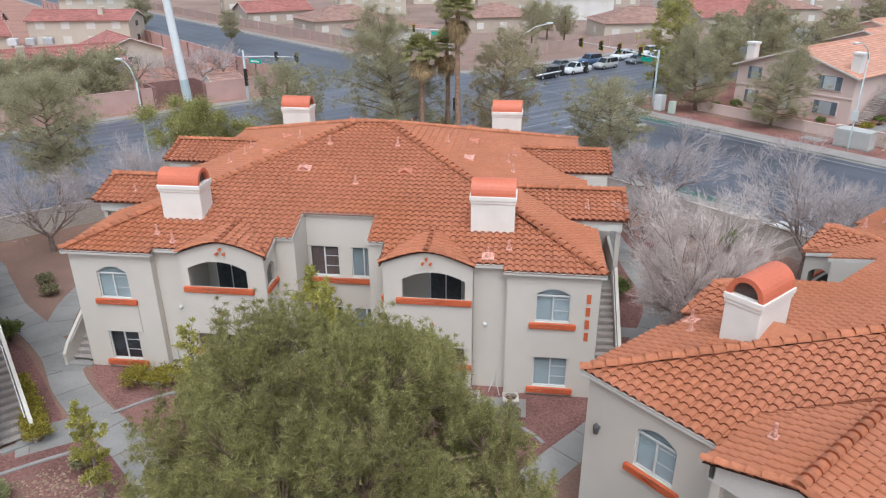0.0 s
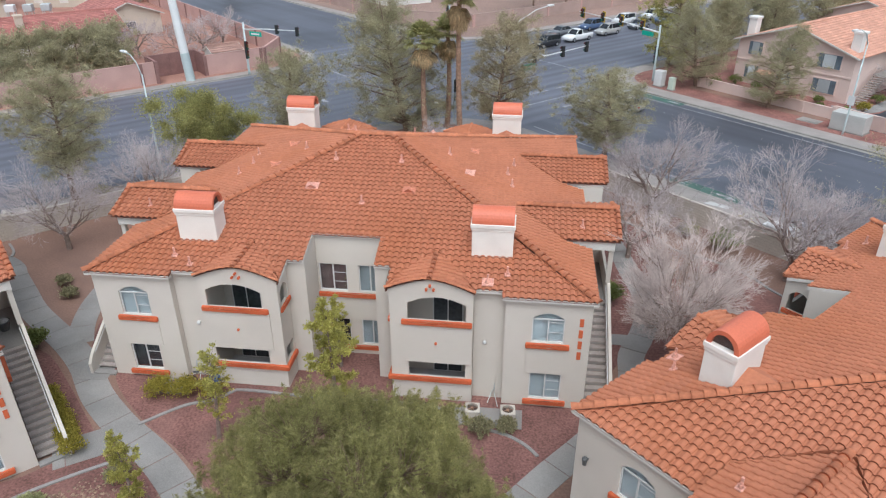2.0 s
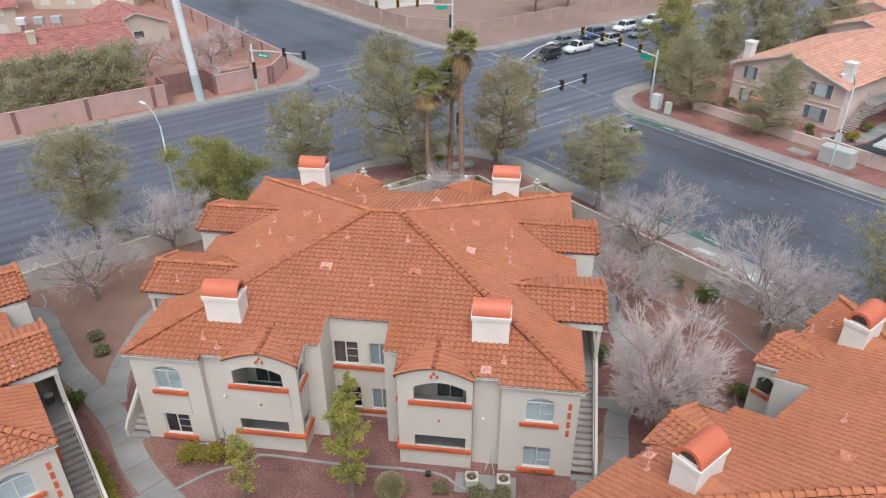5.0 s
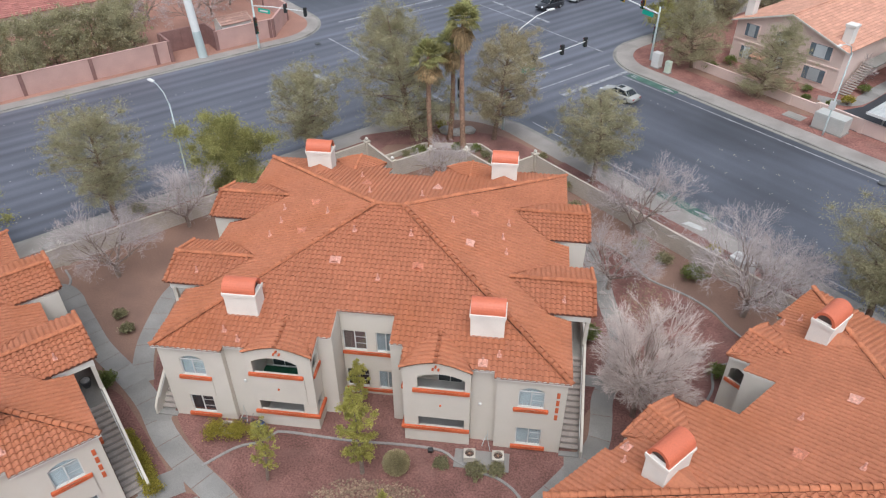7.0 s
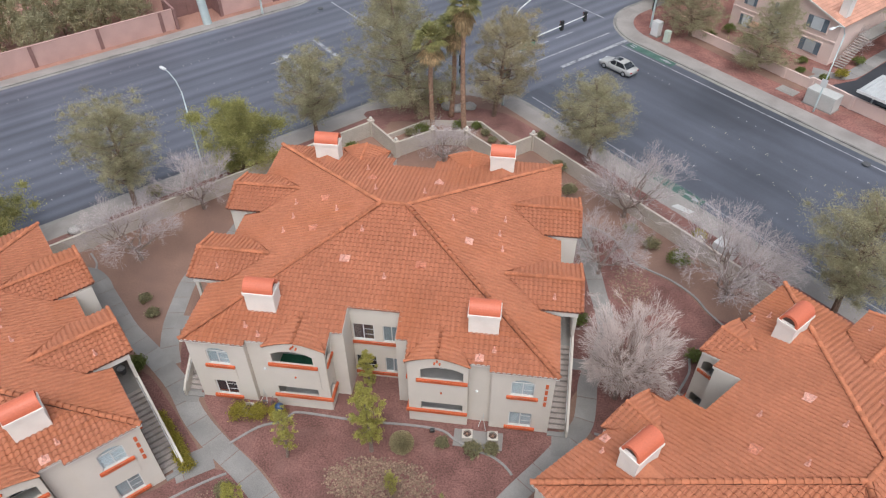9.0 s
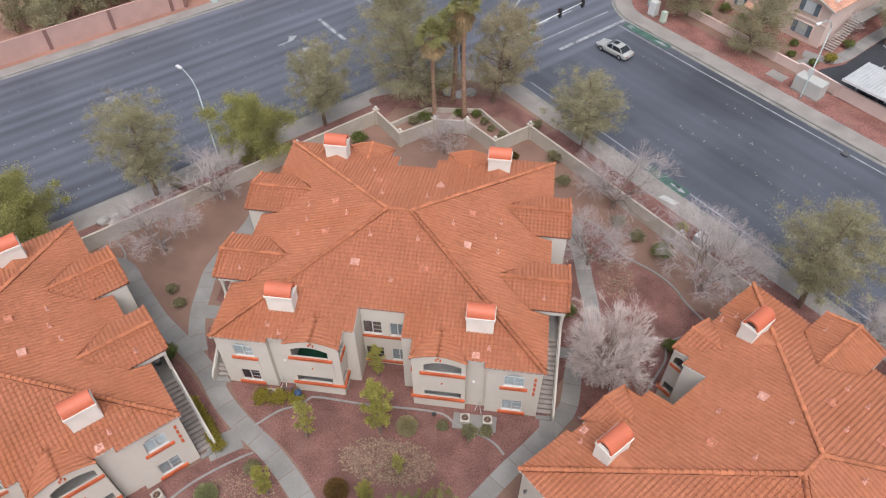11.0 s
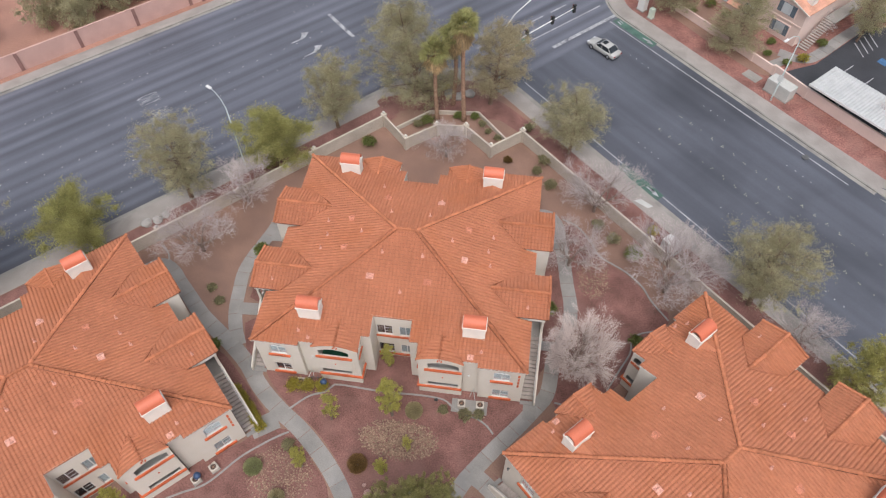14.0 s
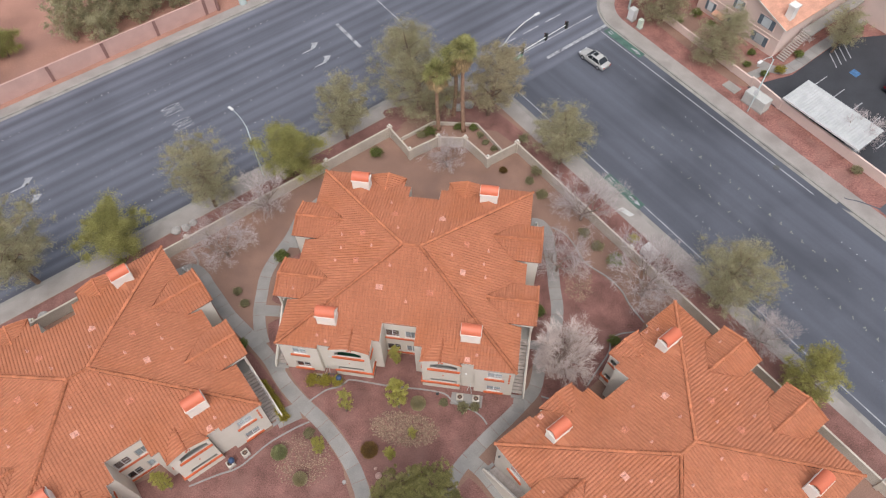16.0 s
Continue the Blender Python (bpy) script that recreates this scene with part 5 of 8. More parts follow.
for i, (x, y, r, m, text) in enumerate(((-11.87, -9.85, 0.34, PINKROCK, "pinkish boulder lying in the red gravel"), (-15.02, -10.9, 0.20, ROCKGREY, "small pale rock beside the path"), (-12.3, -9.2, 0.18, PINKROCK, "small pinkish rock in the gravel"))):
    boulder(x, y, r, 40 + i * 2.3, m, text)
bm = bmesh.new()
prism(bm, [uv(25.55, 10.3), uv(26.3, 10.1), uv(26.6, 8.45), uv(25.95, 8.6)], 0.0, 0.012)
tagged(part("pale_slab", bm, WHITEST_SLAB), "pale worn slab let into the pavement", "slab", kind="structure")
# pot on the neighbouring landing
pot = thing("plant_pot", pose(-27.8, -1.1, 3.05), "dark round pot standing on the stair landing", "pot")
bm = bmesh.new()
tube(bm, [(0, 0, 0), (0, 0, 0.42), (0, 0, 0.50)], [0.20, 0.30, 0.32], 14)
part("pot", bm, IRON, pot)
bm = bmesh.new()
tube(bm, [(0, 0, 0.45), (0, 0, 0.52), (0, 0, 0.60)], [0.27, 0.26, 0.10], 12)
part("lid", bm, ROCKGREY, pot, "pale grey lid")


# ---- trees, palms and shrubs ----
def leaf_mesh(name, clumps, count, size, material, parent, seed, shell=0.0, long=2.2):
    """Many small leaves scattered about clump centres: rows of x, y, z, radius."""
    rng = np.random.default_rng(seed)
    c = np.array(clumps, float)
    w = c[:, 3] ** 2
    pick = rng.choice(len(c), count, p=w / w.sum())
    d = rng.normal(size=(count, 3))
    d /= np.linalg.norm(d, axis=1)[:, None]
    rad = c[pick, 3] * np.abs(rng.normal(shell, 0.62 - 0.42 * shell, count)).clip(0.1, 1.3)
    pos = c[pick, :3] + d * rad[:, None] * (1, 1, 0.8)
    a = rng.normal(size=(count, 3)) * (1 - 0.45 * shell) + d * 1.2 + (0, 0, 0.3 + 0.5 * shell)
    a /= np.linalg.norm(a, axis=1)[:, None]
    b = np.cross(a, rng.normal(size=(count, 3)))
    b /= np.linalg.norm(b, axis=1)[:, None]
    s = size * rng.uniform(0.6, 1.4, count)[:, None]
    a, b = a * s * long / 2, b * s / 2
    if long > 4:                                         # a needle is a blade of three corners
        blade = np.stack([pos - a - b * 0.9, pos - a + b * 0.9, pos + a], 1).reshape(-1, 3)
    else:
        blade = np.stack([pos - a, pos + b * 0.9, pos + a, pos - b * 0.9], 1).reshape(-1, 3)
    n = len(blade) // count
    me = bpy.data.meshes.new(name)
    me.vertices.add(n * count)
    me.vertices.foreach_set("co", blade.ravel())
    me.loops.add(n * count)
    me.loops.foreach_set("vertex_index", np.arange(n * count))
    me.polygons.add(count)
    me.polygons.foreach_set("loop_start", np.arange(0, n * count, n))
    me.polygons.foreach_set("loop_total", np.full(count, n))
    me.update(calc_edges=True)
    me.materials.append(material)
    ob = new(name, me)
    ob.parent = parent
    return ob


def wood_mesh(name, segs, material, parent, sides=5):
    """Branches: rows of start, end and the two radii."""
    verts, faces = [], []
    for p, q, r0, r1 in segs:
        d = (q - p).normalized()
        a = d.orthogonal().normalized()
        b = d.cross(a)
        k = sides if r0 > 0.03 else 3
        n = len(verts)
        for c, r in ((p, r0), (q, r1)):
            verts += [c + (a * math.cos(i * math.tau / k) + b * math.sin(i * math.tau / k)) * r for i in range(k)]
        faces += [(n + i, n + (i + 1) % k, n + k + (i + 1) % k, n + k + i) for i in range(k)]
    return mesh_ob(name, verts, faces, material, parent)


def limb(segs, p, q, r0, r1, rng, bend=0.12, n=4):
    """A bent limb as a chain of segments; returns its points."""
    pts = [p]
    off = Vector((rng.uniform(-1, 1), rng.uniform(-1, 1), rng.uniform(-0.3, 0.6))) * (q - p).length * bend
    for i in range(1, n + 1):
        t = i / n
        pts.append(p.lerp(q, t) + off * math.sin(math.pi * t))
    for i in range(n):
        segs.append((pts[i], pts[i + 1], r0 + (r1 - r0) * i / n, r0 + (r1 - r0) * (i + 1) / n))
    return pts


def pine(name, h, rx, base, seed, leaves, size, material, lean=(0, 0), text="", low=0.55, high=0.5, long=5.0, limbs=40):
    """A Mediterranean pine: leaning trunk, rising limbs, and an oval crown of soft needle clumps with gaps; low and high shape the oval."""
    rng = random.Random(seed)
    tree = thing(name, None, text, "tree")
    segs, clumps = [], []
    top = Vector((lean[0], lean[1], h * 0.95))
    r = 0.018 * h + 0.06
    tp = limb(segs, Vector((0, 0, -0.1)), top, r, 0.04, rng, 0.05, 8)
    widest = low / (low + high)
    most = widest ** low * (1 - widest) ** high
    for i in range(limbs):
        u = (i + 0.5) / limbs
        t = base + (0.97 - base) * u
        foot = max(0.12, t - 0.10)
        k = min(7, int(foot * 8))
        p = tp[k].lerp(tp[k + 1], foot * 8 - k)
        axis = top * (t / 0.95)
        a = i * 2.39996 + rng.uniform(-0.4, 0.4)
        reach = 0.86 * rx * (u ** low * (1 - u) ** high / most) * rng.uniform(0.72, 1.08)
        q = Vector((axis.x + math.cos(a) * reach, axis.y + math.sin(a) * reach, t * h * rng.uniform(0.97, 1.02)))
        pts = limb(segs, p, q, r * (1 - t) * 0.5 + 0.02, 0.012, rng, 0.10, 4)
        for j in (2, 3, 4):
            for m in range(3):
                o = Vector((rng.gauss(0, 1), rng.gauss(0, 1), rng.gauss(0.2, 0.6))) * rx * 0.13
                clumps.append((*(pts[j] + o), rx * rng.uniform(0.11, 0.22)))
                segs.append((pts[j], pts[j] + o, 0.014, 0.006))
    wood_mesh("trunk", segs, BARK, tree, 8)
    tagged(leaf_mesh("crown", clumps, leaves, size, material, tree, seed, 0.0, long), "soft oval crown of needle clumps")
    return tree


def bare_tree(name, h, spread, seed, depth, material, wood, text, fan=0.75, twig=0.006, kids=3, clear=0.16, fit=None):
    """A leafless tree: limbs that fork again and again into fine twigs."""
    rng = random.Random(seed)
    tree = thing(name, None, text, "tree")
    big, fine = [], []

    def grow(p, d, length, r, level):
        q = p + d * length
        mid = p.lerp(q, 0.5) + Vector((rng.gauss(0, 1), rng.gauss(0, 1), rng.gauss(0, 1))) * length * 0.05
        into = big if level <= 2 else fine
        into.append((p, mid, r, r * 0.85))
        into.append((mid, q, r * 0.85, r * 0.68))
        if level >= depth:
            return
        for i in range(kids + (1 if level == 0 else 0)):
            v = Vector((rng.gauss(0, 1), rng.gauss(0, 1), rng.gauss(0, 1)))
            nd = (d + v * fan * (0.62 if level else 0.75) + Vector((0, 0, 0.10))).normalized()
            at = q if i < 2 else p.lerp(q, rng.uniform(0.45, 0.95))
            grow(at, nd, length * rng.uniform(0.66, 0.86), max(twig, r * 0.55), level + 1)

    r = 0.02 * h + 0.03
    big.append((Vector((0, 0, -0.1)), Vector((0.05, 0.02, h * clear)), r * 1.15, r))
    for i in range(5):
        a = i * math.tau / 5 + rng.uniform(-0.4, 0.4)
        tilt = rng.uniform(0.35, 1.0) * spread
        d = Vector((math.cos(a) * tilt, math.sin(a) * tilt, 1)).normalized()
        grow(Vector((0.05, 0.02, h * clear)), d, h * 0.26, r * 0.6, 0)
    n = len(fine)
    cx, cy, cz = (sum(q[k] for _, q, _, _ in fine) / n for k in range(3))

    def upright(p):
        t = min(1.3, max(0, p.z) / cz)
        return Vector((p.x - cx * t, p.y - cy * t, p.z))

    if fit:                                              # a known crown radius and height
        rr = sorted(math.hypot(q.x - cx, q.y - cy) for _, q, _, _ in fine)[int(n * 0.97)]
        zz = sorted(q.z for _, q, _, _ in fine)[int(n * 0.985)]
        sx, sz = fit[0] / rr, fit[1] / zz
        old = upright

        def upright(p):
            o = old(p)
            return Vector((o.x * sx, o.y * sx, o.z * sz))

    big[:] = [(upright(p), upright(q), a, b) for p, q, a, b in big]
    fine[:] = [(upright(p), upright(q), a, b) for p, q, a, b in fine]
    wood_mesh("trunk", big, wood, tree, 6)
    tagged(wood_mesh("twig_spray", fine, material, tree, 3), "dense spray of bare twigs", kind="stuff")
    return tree


def leafy(name, h, rx, seed, leaves, size, material, text, trunk=0.3, wood=None, category="tree", long=1.7):
    """A small broadleaf tree or a tall shrub with an uneven crown."""
    rng = random.Random(seed)
    tree = thing(name, None, text, category)
    segs, clumps = [], []
    tp = limb(segs, Vector((0, 0, -0.05)), Vector((rng.uniform(-0.2, 0.2), rng.uniform(-0.2, 0.2), h * 0.9)), 0.02 * h + 0.015, 0.012, rng, 0.04, 6)
    n = 26
    for i in range(n):
        t = trunk + (1 - trunk) * (i + 0.5) / n
        k = min(5, int(t * 6))
        p = tp[k].lerp(tp[k + 1], t * 6 - k)
        a = i * 2.4 + rng.uniform(-0.5, 0.5)
        u = (t - trunk) / (1 - trunk)
        reach = rx * (math.sin(math.pi * min(1, 0.12 + u * 0.85)) ** 0.6) * rng.uniform(0.55, 1.05)
        q = p + Vector((math.cos(a) * reach, math.sin(a) * reach, 0.08 * h * rng.uniform(0.2, 1.4)))
        pts = limb(segs, p, q, 0.018, 0.006, rng, 0.1, 3)
        for j in (1, 2, 3):
            clumps.append((*(pts[j] + Vector((rng.gauss(0, 1), rng.gauss(0, 1), rng.gauss(0, 1))) * rx * 0.12), rx * rng.uniform(0.16, 0.30)))
    wood_mesh("trunk", segs, wood or BARK, tree, 6)
    leaf_mesh("crown", clumps, leaves, size, material, tree, seed, long=long)
    return tree


def shrub(x, y, rx, rz, seed, leaves, size, material, text, z=0.0, name="shrub", ry=None, clipped=False):
    """A low shrub: short stems and a close, uneven mound of leaves."""
    rng = random.Random(seed)
    ob = thing(name, pose(x, y, z, 0, 0, seed * 37 % 360), text, "shrub")
    segs, clumps = [], []
    ry = ry or rx
    for i in range(18):
        a, q = i * 2.4, math.sqrt((i + 0.5) / 18)
        e = Vector((math.cos(a) * q * rx * 0.72, math.sin(a) * q * ry * 0.72, rz * (0.35 + 0.5 * math.sqrt(1 - 0.8 * q * q)) * rng.uniform(0.85, 1.15)))
        segs.append((Vector((0, 0, -0.02)), e, 0.02, 0.006))
        clumps.append((*e, min(rx, rz) * rng.uniform(0.30, 0.42)))
    wood_mesh("stem", segs, BRANCH, ob, 4)
    if clipped:
        clumps = [(0, 0, rz * 0.48, rx * 0.86)]
    leaf_mesh("foliage", clumps, leaves, size, material, ob, seed, 0.97 if clipped else 0.0, 1.6)
    return ob


def at(tree, x, y, z=0.0, turn=0, s=1.0):
    tree.matrix_basis = pose(x, y, z, 0, 0, turn) @ Matrix.Scale(s, 4)
    return tree


def again(tree, x, y, turn, s, label="", tall=1.0):
    ob = copy_thing(tree, pose(x, y, 0, 0, 0, turn))
    ob.scale = (s, s, s * tall)
    if label:
        ob["label"] = label
    return ob


def mound_pine(h, r, rz, seed, leaves, size, material, text, limbs=96):
    """A full pine: a broad crown of upright lobes, each a heap of rising needle shoots at a limb's end."""
    rng = random.Random(seed)
    tree = thing("pine_tree", None, text, "tree")
    segs, tufts = [], []
    cz = h - rz
    tp = limb(segs, Vector((0, 0, -0.1)), Vector((0.15, 0.1, h - 1.2)), 0.26, 0.05, rng, 0.03, 8)
    for i in range(limbs):
        e = -0.55 + 1.53 * (i + 0.5) / limbs
        a = i * 2.39996 + rng.uniform(-0.25, 0.25)
        c = math.sqrt(max(0.0, 1 - e * e)) ** 0.9
        k = rng.uniform(0.50, 0.90)
        tip = Vector((c * math.cos(a) * r * k, c * math.sin(a) * r * k, cz + e * rz * (0.70 + 0.22 * rng.random())))
        p = tp[0].lerp(tp[8], min(0.95, max(0.1, (tip.z - 0.25 * r * c) / h)))
        limb(segs, p, tip, 0.05, 0.015, rng, 0.10, 4)
        for f in (0.45, 0.7):
            tufts.append((*p.lerp(tip, f), rng.uniform(0.35, 0.55)))
        big = rng.uniform(0.85, 1.4)
        for m in range(38):
            v = Vector((rng.gauss(0, 1), rng.gauss(0, 1), rng.gauss(0, 1))).normalized() + Vector((c * math.cos(a), c * math.sin(a), e)) * 0.4 + Vector((0, 0, 0.6))
            q = tip + v.normalized() * big * rng.uniform(0.6, 1.0)
            tall = rng.uniform(0.25, 0.6)
            for g in range(3):                               # a shoot rises and thins
                tufts.append((q.x + rng.gauss(0, 0.03), q.y + rng.gauss(0, 0.03), q.z + tall * g / 2, (0.20, 0.15, 0.09)[g] * rng.uniform(0.85, 1.15)))
            segs.append((tip, q, 0.014, 0.006))
    wood_mesh("trunk", segs, BARK, tree, 8)
    tagged(leaf_mesh("crown", tufts, leaves, size, material, tree, seed, 0.5, 8.5), "full crown of upright needle shoots")
    return tree


def star_tree(h, r, seed, material, wood, text):
    """A leafless tree whose straight limbs and twigs all strike outwards from a short trunk."""
    rng = random.Random(seed)
    tree = thing("bare_tree", None, text, "tree")
    big, fine = [], []
    fork = Vector((0, 0, h * 0.27))
    mid = Vector((0, 0, h - r))
    big.append((Vector((0, 0, -0.1)), fork, 0.20, 0.17))

    def edge(d):
        """Where a way from the fork leaves the round crown."""
        o = fork - mid
        b = o.dot(d)
        return -b + math.sqrt(max(0.05, b * b - o.dot(o) + r * r))

    def shoot(p, d, length, w, level, count):
        q = p + d * length + Vector((0, 0, 0.02 * length))
        (big if level < 2 else fine).append((p, q, w, w * 0.55))
        if level == 4:
            return
        for i in range(count):
            v = Vector((rng.gauss(0, 1), rng.gauss(0, 1), rng.gauss(0, 1)))
            nd = (d + v * 0.36 + Vector((0, 0, 0.10))).normalized()
            shoot(p.lerp(q, rng.uniform(0.35, 1.0)), nd, length * rng.uniform(0.47, 0.68), max(0.0046, w * 0.45), level + 1, (5, 6, 6, 4)[level])

    n = 44
    for i in range(n):
        e = 0.02 + 0.93 * ((i + 0.5) / n)
        a = i * 2.39996
        c = math.sqrt(1 - e * e)
        d = Vector((c * math.cos(a), c * math.sin(a), e))
        shoot(fork, d, edge(d) * 0.50 * rng.uniform(0.82, 1.06), 0.05, 0, 5)
    k = len(fine)
    cx, cy, cz = (sum(q[i] for _, q, _, _ in fine) / k for i in range(3))

    def level(p):
        t = max(0.0, p.z) / cz
        return Vector((p.x - cx * t, p.y - cy * t, p.z))

    big[:] = [(level(p), level(q), a, b) for p, q, a, b in big]
    fine[:] = [(level(p), level(q), a, b) for p, q, a, b in fine]
    wood_mesh("trunk", big, wood, tree, 6)
    tagged(wood_mesh("twig_spray", fine, material, tree, 3), "dense round spray of bare twigs", kind="stuff")
    return tree


# large pine in the court before the camera
at(mound_pine(11.3, 4.75, 4.9, 4, 1050000, 0.0128, PINE, "large full green pine standing in the red gravel court"), -6.95, -14.7, turn=200)
# street pines round the corner
pa = at(pine("pine_tree", 9.9, 4.1, 0.30, 7, 66000, 0.034, PINE_GREY, (0.3, 0.1), "grey-green street pine beside the yard wall"), -24.1, 32.3, s=0.97)
again(pa, -37.7, 19.3, 70, 1.07, "grey-green street pine with a soft oval crown")
again(pa, 3.45, 31.6, 150, 1.05, "grey-green street pine with a reddish leaning trunk", 0.84)
again(pa, 21.6, 13.3, 220, 1.12, "broad pine growing behind the yard wall")
pb = at(pine("pine_tree", 13.2, 6.0, 0.12, 9, 120000, 0.037, PINE_GREY, (-2.4, 0.4), "tall dense grey-green pine on the street corner", 0.35, 0.6, limbs=52), -14.7, 38.3)
at(pine("pine_tree", 11.8, 4.2, 0.22, 12, 80000, 0.035, PINE_BROWN, (1.3, -0.2), "tall brownish pine with a leaning trunk", 0.45, 0.55), -6.4, 38.8)
pg = at(pine("pine_tree", 12.8, 4.4, 0.08, 15, 34000, 0.065, OLIVE, (0.2, 0.1), "tall dense bright green pine on the far corner", 0.35, 0.6), 15.40, 71.91)
again(pg, 28.89, 4.53, 40, 0.66, "green pine between the building and the road")
again(pa, -54.40, 6.15, 20, 1.3, "greyish street pine beside the road")
again(pb, -67.29, -6.39, 120, 0.7, "grey-green street pine beside the road")
# olive-green round trees
oa = at(leafy("olive_tree", 7.5, 4.1, 5, 80000, 0.078, OLIVE_DARK, "round yellowish-green street tree beside the yard wall", 0.20), -29.4, 25.0)
again(oa, -45.4, 11.3, 100, 1.0)
# bare trees
at(star_tree(9.9, 3.95, 3, TWIG, BRANCH, "pale leafless tree with a dense round spray of twigs"), 4.6, 3.35, turn=30)
bp = at(bare_tree("bare_tree", 6.4, 1.3, 8, 6, TWIG_PINK, BRANCH, "pinkish leafless tree with spreading branches", 0.72, 0.0056, 3), -33.8, 12.3)
for x, y, turn, s in ((-31.2, 19.5, 60, 0.95), (6.4, 23.2, 140, 1.08), (13.4, 13.7, 250, 1.24), (-10.58, 29.15, 20, 0.75), (3.9, 15.6, 310, 0.92), (15.75, 16.17, 90, 0.8), (25.6, 9.2, 10, 0.8)):
    again(bp, x, y, turn, s)
# small garden trees of the court
le = at(leafy("lemon_tree", 7.0, 1.0, 21, 16000, 0.072, LIME, "slender yellow-green tree in the red gravel court", 0.18, wood=BRANCH), -11.10, -2.80)
again(le, -12.14, 1.88, 80, 0.62, "small yellow-green tree in the building's notch")
s1 = at(leafy("young_tree", 4.9, 0.8, 23, 4200, 0.065, LIME, "young thin tree with sparse yellow-green leaves", 0.3, wood=BRANCH), -16.33, -3.89)
again(le, -17.82, -8.36, 40, 0.62, "young yellow-green tree beside the path")
again(le, -10.97, -8.12, 160, 0.52, "young yellow-green tree beside the rock bed")
again(s1, -9.17, -5.89, 90, 0.6, "small sparse tree growing out of the rock bed")
again(le, -31.27, -13.73, 10, 0.7, "yellow-green tree before the neighbouring building")
# shrubs
shrub(-9.19, -2.40, 0.72, 1.5, 31, 8000, 0.06, CLIPOLIVE, "clipped round olive-green shrub in gravel", clipped=True)
shrub(-13.18, -7.65, 0.78, 1.0, 32, 7000, 0.06, CLIPBROWN, "clipped round brownish shrub in gravel", clipped=True)
shrub(-21.86, -9.07, 0.72, 0.9, 33, 7000, 0.06, CLIPGREEN, "clipped round green shrub in gravel", clipped=True)
shrub(-19.22, -11.26, 0.65, 0.8, 34, 5000, 0.06, CLIPOLIVE, "clipped round green shrub beside the rock bed", clipped=True)
shrub(-19.45, -6.82, 0.7, 0.8, 35, 1800, 0.07, GREYSHRUB, "grey-green shrub beside the path")
for x, y, r in ((-20.40, -1.32, 0.85), (-19.09, -1.22, 0.8), (-17.87, -1.07, 0.75), (-6.68, -1.82, 0.55), (-4.67, -2.01, 0.8), (-3.47, -1.81, 0.6)):
    shrub(x, y, r, 0.85 if y > -1.6 else 0.5, int(x * 7) % 90 + 3, 3000, 0.06, YELLOWSHRUB if y > -1.6 else GREYSHRUB, "loose yellow-green shrub beside the air conditioners")
for k in range(8):
    shrub(-25.35 + 0.44 * k, -2.5 - 0.44 * k, 0.62, 0.85, 41 + k, 2600, 0.06, YELLOWSHRUB, "low yellow-green hedge shrub beside the stair wall")
shrub(-28.77, 1.44, 0.8, 1.1, 50, 2600, 0.09, SHRUB, "green shrub beside the path")
shrub(2.17, 9.69, 0.8, 1.3, 51, 2600, 0.09, SHRUB, "bright green shrub beside the path")
shrub(-27.50, 12.80, 0.9, 1.3, 52, 2400, 0.12, SHRUB, "green spiky shrub beside the path")
shrub(10.40, 17.52, 1.1, 1.2, 53, 3600, 0.08, SHRUB, "dark green round shrub in brown dirt")
shrub(-19.78, 29.69, 0.95, 1.2, 54, 3200, 0.08, SHRUB, "clipped dark green shrub inside the yard wall")
for x, y, r, m in ((8.40, 19.23, 0.9, GREYSHRUB), (6.80, 21.04, 0.8, GREYSHRUB), (-30.07, 6.49, 0.6, GREYSHRUB), (-31.32, 7.89, 0.6, GREYSHRUB), (-0.05, 27.98, 0.7, GREYSHRUB), (1.58, 25.93, 0.9, GREYSHRUB),
                   (-3.48, 29.25, 0.6, BROWNSHRUB), (-8.01, 35.94, 0.62, SHRUB), (-6.97, 34.80, 0.6, GREYSHRUB), (-6.16, 33.65, 0.5, GREYSHRUB), (-4.95, 32.72, 0.5, GREYSHRUB), (-13.55, 34.30, 1.0, SHRUB), (-14.6, 33.7, 0.7, GREYSHRUB),
                   (-1.40, 34.85, 0.7, GREYSHRUB), (0.69, 29.54, 1.0, GREYSHRUB),
                   (-12.18, 40.77, 0.7, YELLOWSHRUB), (-9.95, 35.75, 0.7, SHRUB), (12.57, 20.97, 0.8, YELLOWSHRUB), (10.43, 7.38, 0.8, SHRUB), (-36.29, 20.63, 1.0, GREYSHRUB)):
    shrub(x, y, r, r * 1.05, int(abs(x * 13 + y * 7)) % 97 + 1, 1500, 0.08, m, "small dry shrub in dirt and gravel")


